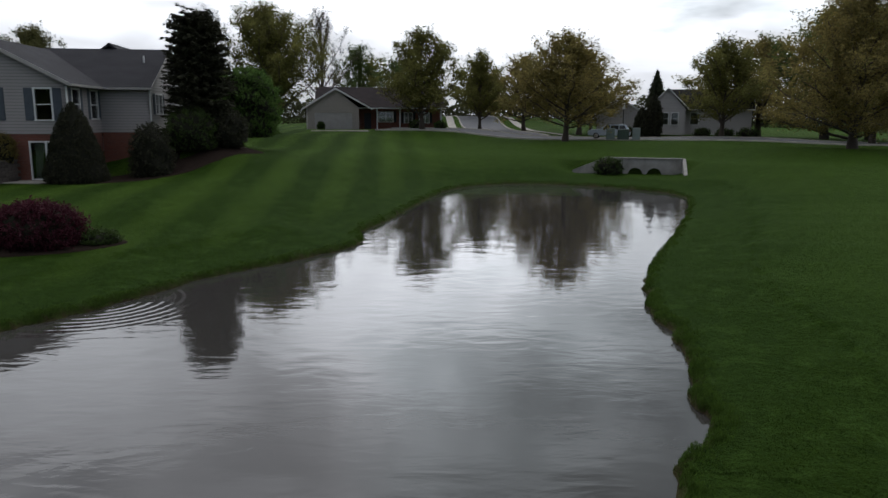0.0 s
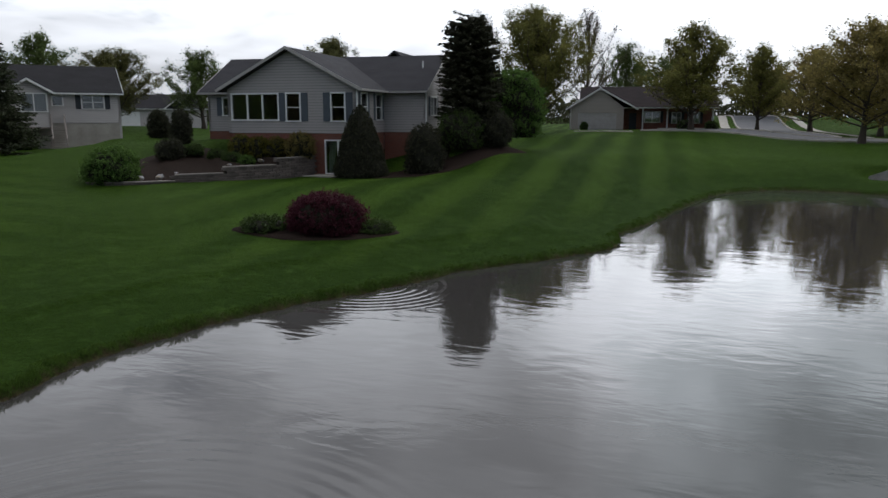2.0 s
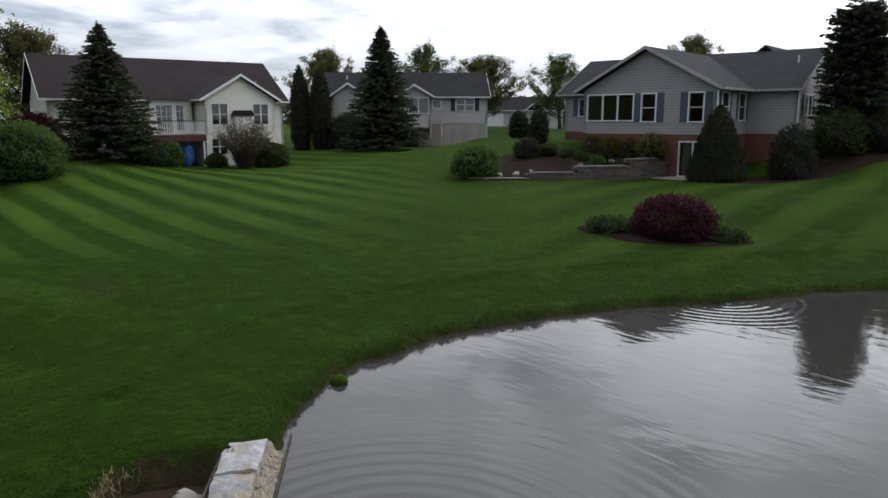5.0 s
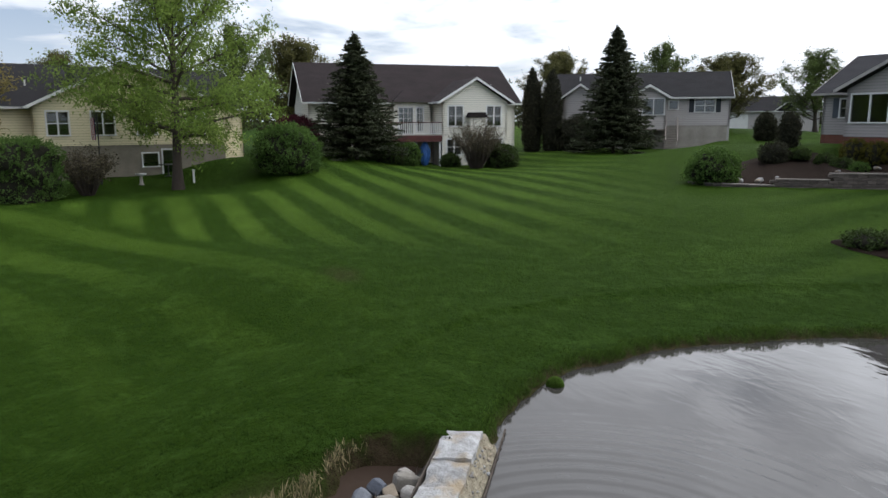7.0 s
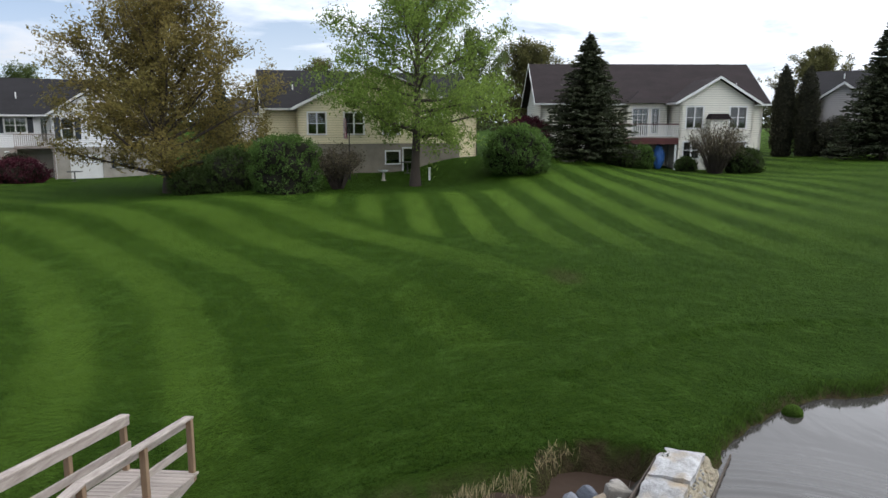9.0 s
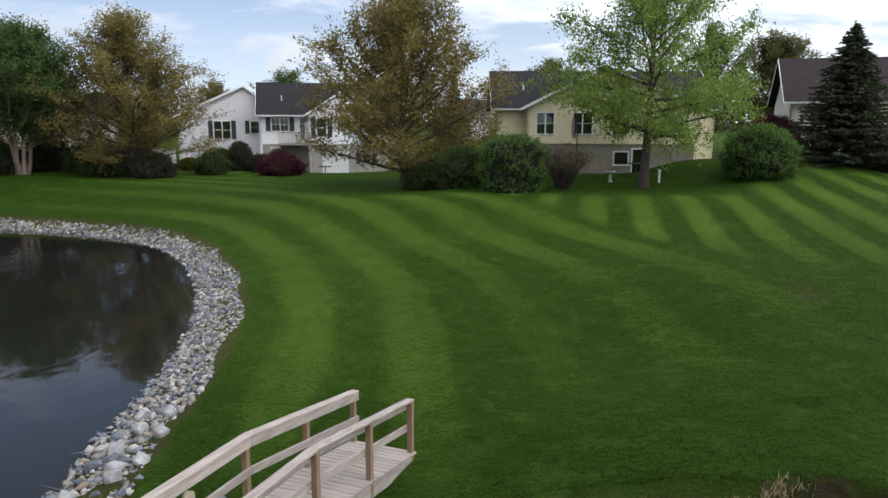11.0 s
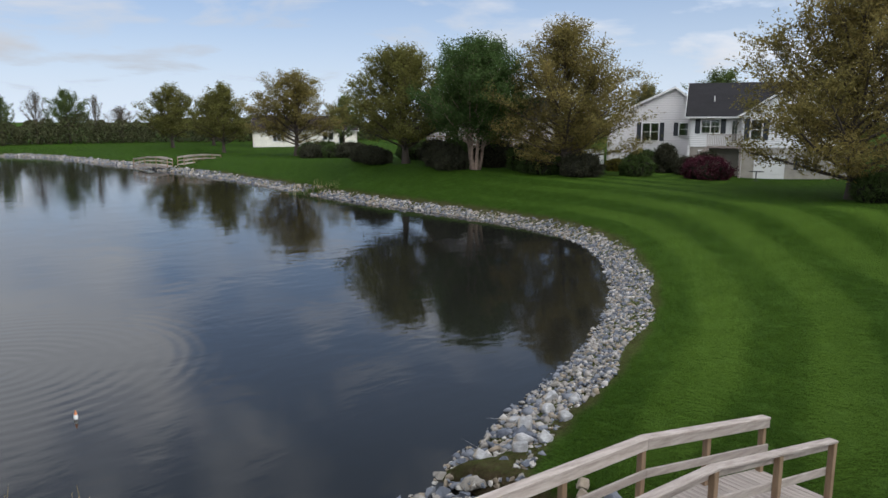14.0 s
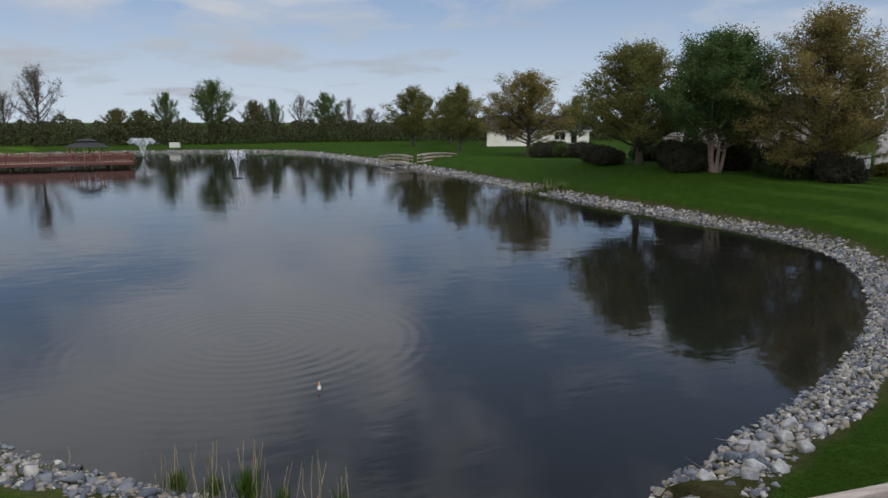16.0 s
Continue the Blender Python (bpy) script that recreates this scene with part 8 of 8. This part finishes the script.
birdbath(-45.9, 2.2)
c = thing("garden_post", -45.6, 5.1, gz(-45.6, 5.1), 0, "short white post on the lawn", "post")
part("shaft", soft_box(-0.06, 0.06, -0.06, 0.06, 0, 0.75, 0.01), WHITE, c)
part("cap", soft_box(-0.09, 0.09, -0.09, 0.09, 0.75, 0.80, 0.01), WHITE, c)


def tarp(x, y, yaw):
    c = thing("folded_canopy", x, y, gz(x, y), yaw, "blue folded garden canopy stored under the deck", "canopy")
    bm = bmesh.new()
    bmesh.ops.create_icosphere(bm, subdivisions=3, radius=1)
    for v in bm.verts:
        k = 1 + 0.22 * noise.noise(v.co * 2.2)
        v.co = Vector((v.co.x * 0.42 * k, v.co.y * 0.35 * k, 0.85 + v.co.z * 0.9 * k))
    part("cover", bm, BLUE_TARP, c)
    part("pole", soft_box(-0.65, -0.58, -0.04, 0.04, 0, 2.1, 0.01), WHITE, c)
    part("pole", soft_box(0.6, 0.66, -0.04, 0.04, 0, 2.1, 0.01), METAL_DARK, c)
    part("awning", soft_box(-0.7, 0.7, -0.3, 0.3, 2.0, 2.1, 0.03), BLUE_TARP, c)


tarp(-50.6, 22.5, 77)


def patio_set(x, y, yaw):
    c = thing("patio_table", x, y, gz(x, y), yaw, "dark round patio table by the basement door", "table")
    v, f = tube([(0, 0, 0.70), (0, 0, 0.74), (0, 0, 0.745)], [0.55, 0.56, 0.02], 18)
    mesh_part("tabletop", v, f, METAL_DARK, c)
    v, f = tube([(0, 0, 0), (0, 0, 0.04), (0, 0, 0.7)], [0.3, 0.05, 0.04], 10)
    mesh_part("pedestal", v, f, METAL_DARK, c)


patio_set(-48.0, 3.9, 0)
patio_set(-57.0, -20.2, 0)

# a red and white fishing float on the lake
c = thing("fishing_float", -5.1, -15.0, 0.02, 0, "small orange and white float resting on the water", "float")
v, f = tube([(0, 0, -0.05), (0, 0, -0.02), (0, 0, 0.04), (0, 0, 0.08)], [0.008, 0.035, 0.042, 0.03], 10)
mesh_part("hull", v, f, WHITE, c)
v, f = tube([(0, 0, 0.08), (0, 0, 0.11), (0, 0, 0.14), (0, 0, 0.18)], [0.03, 0.027, 0.014, 0.006], 10)
mesh_part("tip", v, f, material("orange_plastic", (0.55, 0.20, 0.08), rough=0.5, bump=0), c)

# ---- across the lake ----
footbridge(-40.9, -91.2, 118, 5.0, (0.5, 0.75), "small white-grey arched footbridge on the far shore", 1.0)
footbridge(-44.2, -86.0, 200, 7.0, (0.75, 0.9), "grey timber walkway with rails on the lakeside lawn", 1.0)


def pier():
    c = thing("pier", -10.9, -104.6, 0, 0, "red-stained timber pier with board railings on piles", "pier")
    L, w, z = 46.0, 6.5, 0.82
    n = 60
    for i in range(n):
        part("deck_plank", boxes((L * i / n, L * (i + 1) / n - 0.02, -w, 0, z - 0.05, z)), WOOD_BROWN, c)
    for y0 in (0.0, -w):
        part("fascia", soft_box(0, L, y0 - 0.04, y0 + 0.04, 0.42, z - 0.06, 0.01), REDWOOD, c)
    part("fascia", soft_box(-0.06, 0.02, -w, 0, 0.42, z - 0.06, 0.01), REDWOOD, c)
    for i in range(20):
        for y0 in (-0.3, -w + 0.3):
            v, f = tube([(0.4 + i * 2.3, y0, -1.2), (0.4 + i * 2.3, y0, z - 0.05)], [0.13, 0.13], 8)
            mesh_part("pile", v, f, BARK, c)
    bays = 19
    for i in range(bays):
        a, b = L * i / bays, L * (i + 1) / bays
        for y0 in (0.0, -w):
            part("rail_post", soft_box(a - 0.06, a + 0.06, y0 - 0.06, y0 + 0.06, z, z + 1.2, 0.01), REDWOOD, c)
            k = 7
            for j in range(k):
                u0, u1 = a + 0.08 + (b - a - 0.16) * j / k, a + 0.08 + (b - a - 0.16) * (j + 0.72) / k
                t = (j + 0.5) / k
                part("slat", boxes((u0, u1, y0 - 0.015, y0 + 0.015, z + 0.08, z + 1.05 - 0.16 * math.sin(math.pi * t))), REDWOOD, c)
            m = 9
            pts = [(a + (b - a) * t, y0, z + 1.09 - 0.16 * math.sin(math.pi * t)) for t in np.linspace(0, 1, m)]
            v, f = tube(pts, [0.045] * m, 6)
            mesh_part("swagged_rail", v, f, WOOD_BROWN, c)
    for j in range(16):
        y0 = -w + w * (j + 0.5) / 16
        part("end_board", boxes((-0.015, 0.015, y0 - 0.17, y0 + 0.17, z + 0.08, z + 1.0)), REDWOOD, c)
    return c


pier()


def gazebo(x, y, z):
    c = thing("gazebo", x, y, z, 11, "octagonal gazebo with two-tier dark shingle roof on the pier", "gazebo")
    R, n = 2.3, 8
    for i in range(n):
        t = 6.2832 * (i + 0.5) / n
        part("post", soft_box(R * math.cos(t) - 0.07, R * math.cos(t) + 0.07, R * math.sin(t) - 0.07, R * math.sin(t) + 0.07, 0, 1.95, 0.01), WOOD_BROWN, c)
    for r0, z0, r1, z1, nm in ((2.75, 1.9, 1.25, 2.55, "lower_roof"), (1.25, 2.55, 1.2, 2.72, "roof_collar"), (1.5, 2.70, 0.05, 3.05, "upper_roof")):
        bm = bmesh.new()
        lo = [bm.verts.new((r0 * math.cos(6.2832 * (i + 0.5) / n), r0 * math.sin(6.2832 * (i + 0.5) / n), z0)) for i in range(n)]
        hi = [bm.verts.new((r1 * math.cos(6.2832 * (i + 0.5) / n), r1 * math.sin(6.2832 * (i + 0.5) / n), z1)) for i in range(n)]
        for i in range(n):
            bm.faces.new((lo[i], lo[(i + 1) % n], hi[(i + 1) % n], hi[i]))
        bm.faces.new(lo[::-1]), bm.faces.new(hi)
        part(nm, bm, SHINGLE_GREY if "roof" in nm else WOOD, c)
    v, f = tube([(R * math.cos(t), R * math.sin(t), 0.85) for t in np.linspace(0, 6.2832, 33)], [0.05] * 33, 5)
    mesh_part("rail", v, f, REDWOOD, c)


gazebo(-5.6, -107.9, 0.82)


def fountain(x, y, h, spread, n, label, seed, ring):
    c = thing("fountain", x, y, 0, 0, label, "fountain")
    v, f = tube([(0, 0, -0.1), (0, 0, 0.08), (0, 0, 0.12)], [0.5, 0.55, 0.3], 16)
    mesh_part("float_ring", v, f, METAL_DARK, c)
    rng = np.random.default_rng(seed)
    t = rng.uniform(0, 1.0, n) ** 0.8
    az = np.floor(rng.uniform(0, ring, n)) / ring * 6.2832 + rng.normal(0, 0.05, n)
    out = spread * t * rng.uniform(0.85, 1.1, n) * (rng.random(n) ** 0.25)
    zz = h * (1 - (1 - np.minimum(t * 1.25, 1.0)) ** 2) * rng.uniform(0.9, 1.0, n) - h * 0.5 * np.maximum(t - 0.7, 0) * 2
    pts = np.stack([np.cos(az) * out, np.sin(az) * out, zz + 0.1], 1)
    lean = np.stack([np.cos(az) * spread * 0.4, np.sin(az) * spread * 0.4, 2.0 * (0.6 - t)], 1)
    v, f = leaf_cloud(pts, 0.10, rng, lean, 0.28)
    tagged(mesh_part("spray", v, f, SPRAY, c), "", kind="stuff")


fountain(-15.6, -134.4, 3.3, 2.6, 1600, "white fan-shaped fountain spray on the lake", 501, 16)
fountain(-18.5, -79.0, 3.0, 1.1, 700, "slender white fountain jets on the lake", 502, 5)
utility_box(-24.5, -158.0, 2.0, 1.4, 1.0, (0.55, 0.54, 0.48), "pale cabinet on the far bank of the lake")

# far shore woods
def woods(name, az0, az1, r0, r1, h, n, size, mat, label, seed, base=None):
    rng = np.random.default_rng(seed)
    az = np.radians(rng.uniform(az0, az1, n))
    r = r0 + (r1 - r0) * rng.random(n)
    x, y = -np.sin(az) * r, np.cos(az) * r
    top = h * (0.80 + 0.11 * np.sin(az * 57) + 0.09 * np.sin(az * 131 + 2) + 0.07 * np.sin(az * 313))
    z = land(x, y)[0] + top * rng.random(n) ** 0.8
    v, f = leaf_cloud(np.stack([x, y, z], 1), size, rng, tri=True)
    tagged(mesh_part(name, v, f, mat), label, "woods", kind="stuff")


woods("far_woods", 112, 187, 168, 192, 6.2, 80000, 0.34, L_WOODS, "dark olive thicket along the far side of the lake", 601)
woods("distant_woods", -46, 118, 240, 262, 11.0, 60000, 0.8, L_WOODS, "distant belt of olive trees behind the houses", 602)
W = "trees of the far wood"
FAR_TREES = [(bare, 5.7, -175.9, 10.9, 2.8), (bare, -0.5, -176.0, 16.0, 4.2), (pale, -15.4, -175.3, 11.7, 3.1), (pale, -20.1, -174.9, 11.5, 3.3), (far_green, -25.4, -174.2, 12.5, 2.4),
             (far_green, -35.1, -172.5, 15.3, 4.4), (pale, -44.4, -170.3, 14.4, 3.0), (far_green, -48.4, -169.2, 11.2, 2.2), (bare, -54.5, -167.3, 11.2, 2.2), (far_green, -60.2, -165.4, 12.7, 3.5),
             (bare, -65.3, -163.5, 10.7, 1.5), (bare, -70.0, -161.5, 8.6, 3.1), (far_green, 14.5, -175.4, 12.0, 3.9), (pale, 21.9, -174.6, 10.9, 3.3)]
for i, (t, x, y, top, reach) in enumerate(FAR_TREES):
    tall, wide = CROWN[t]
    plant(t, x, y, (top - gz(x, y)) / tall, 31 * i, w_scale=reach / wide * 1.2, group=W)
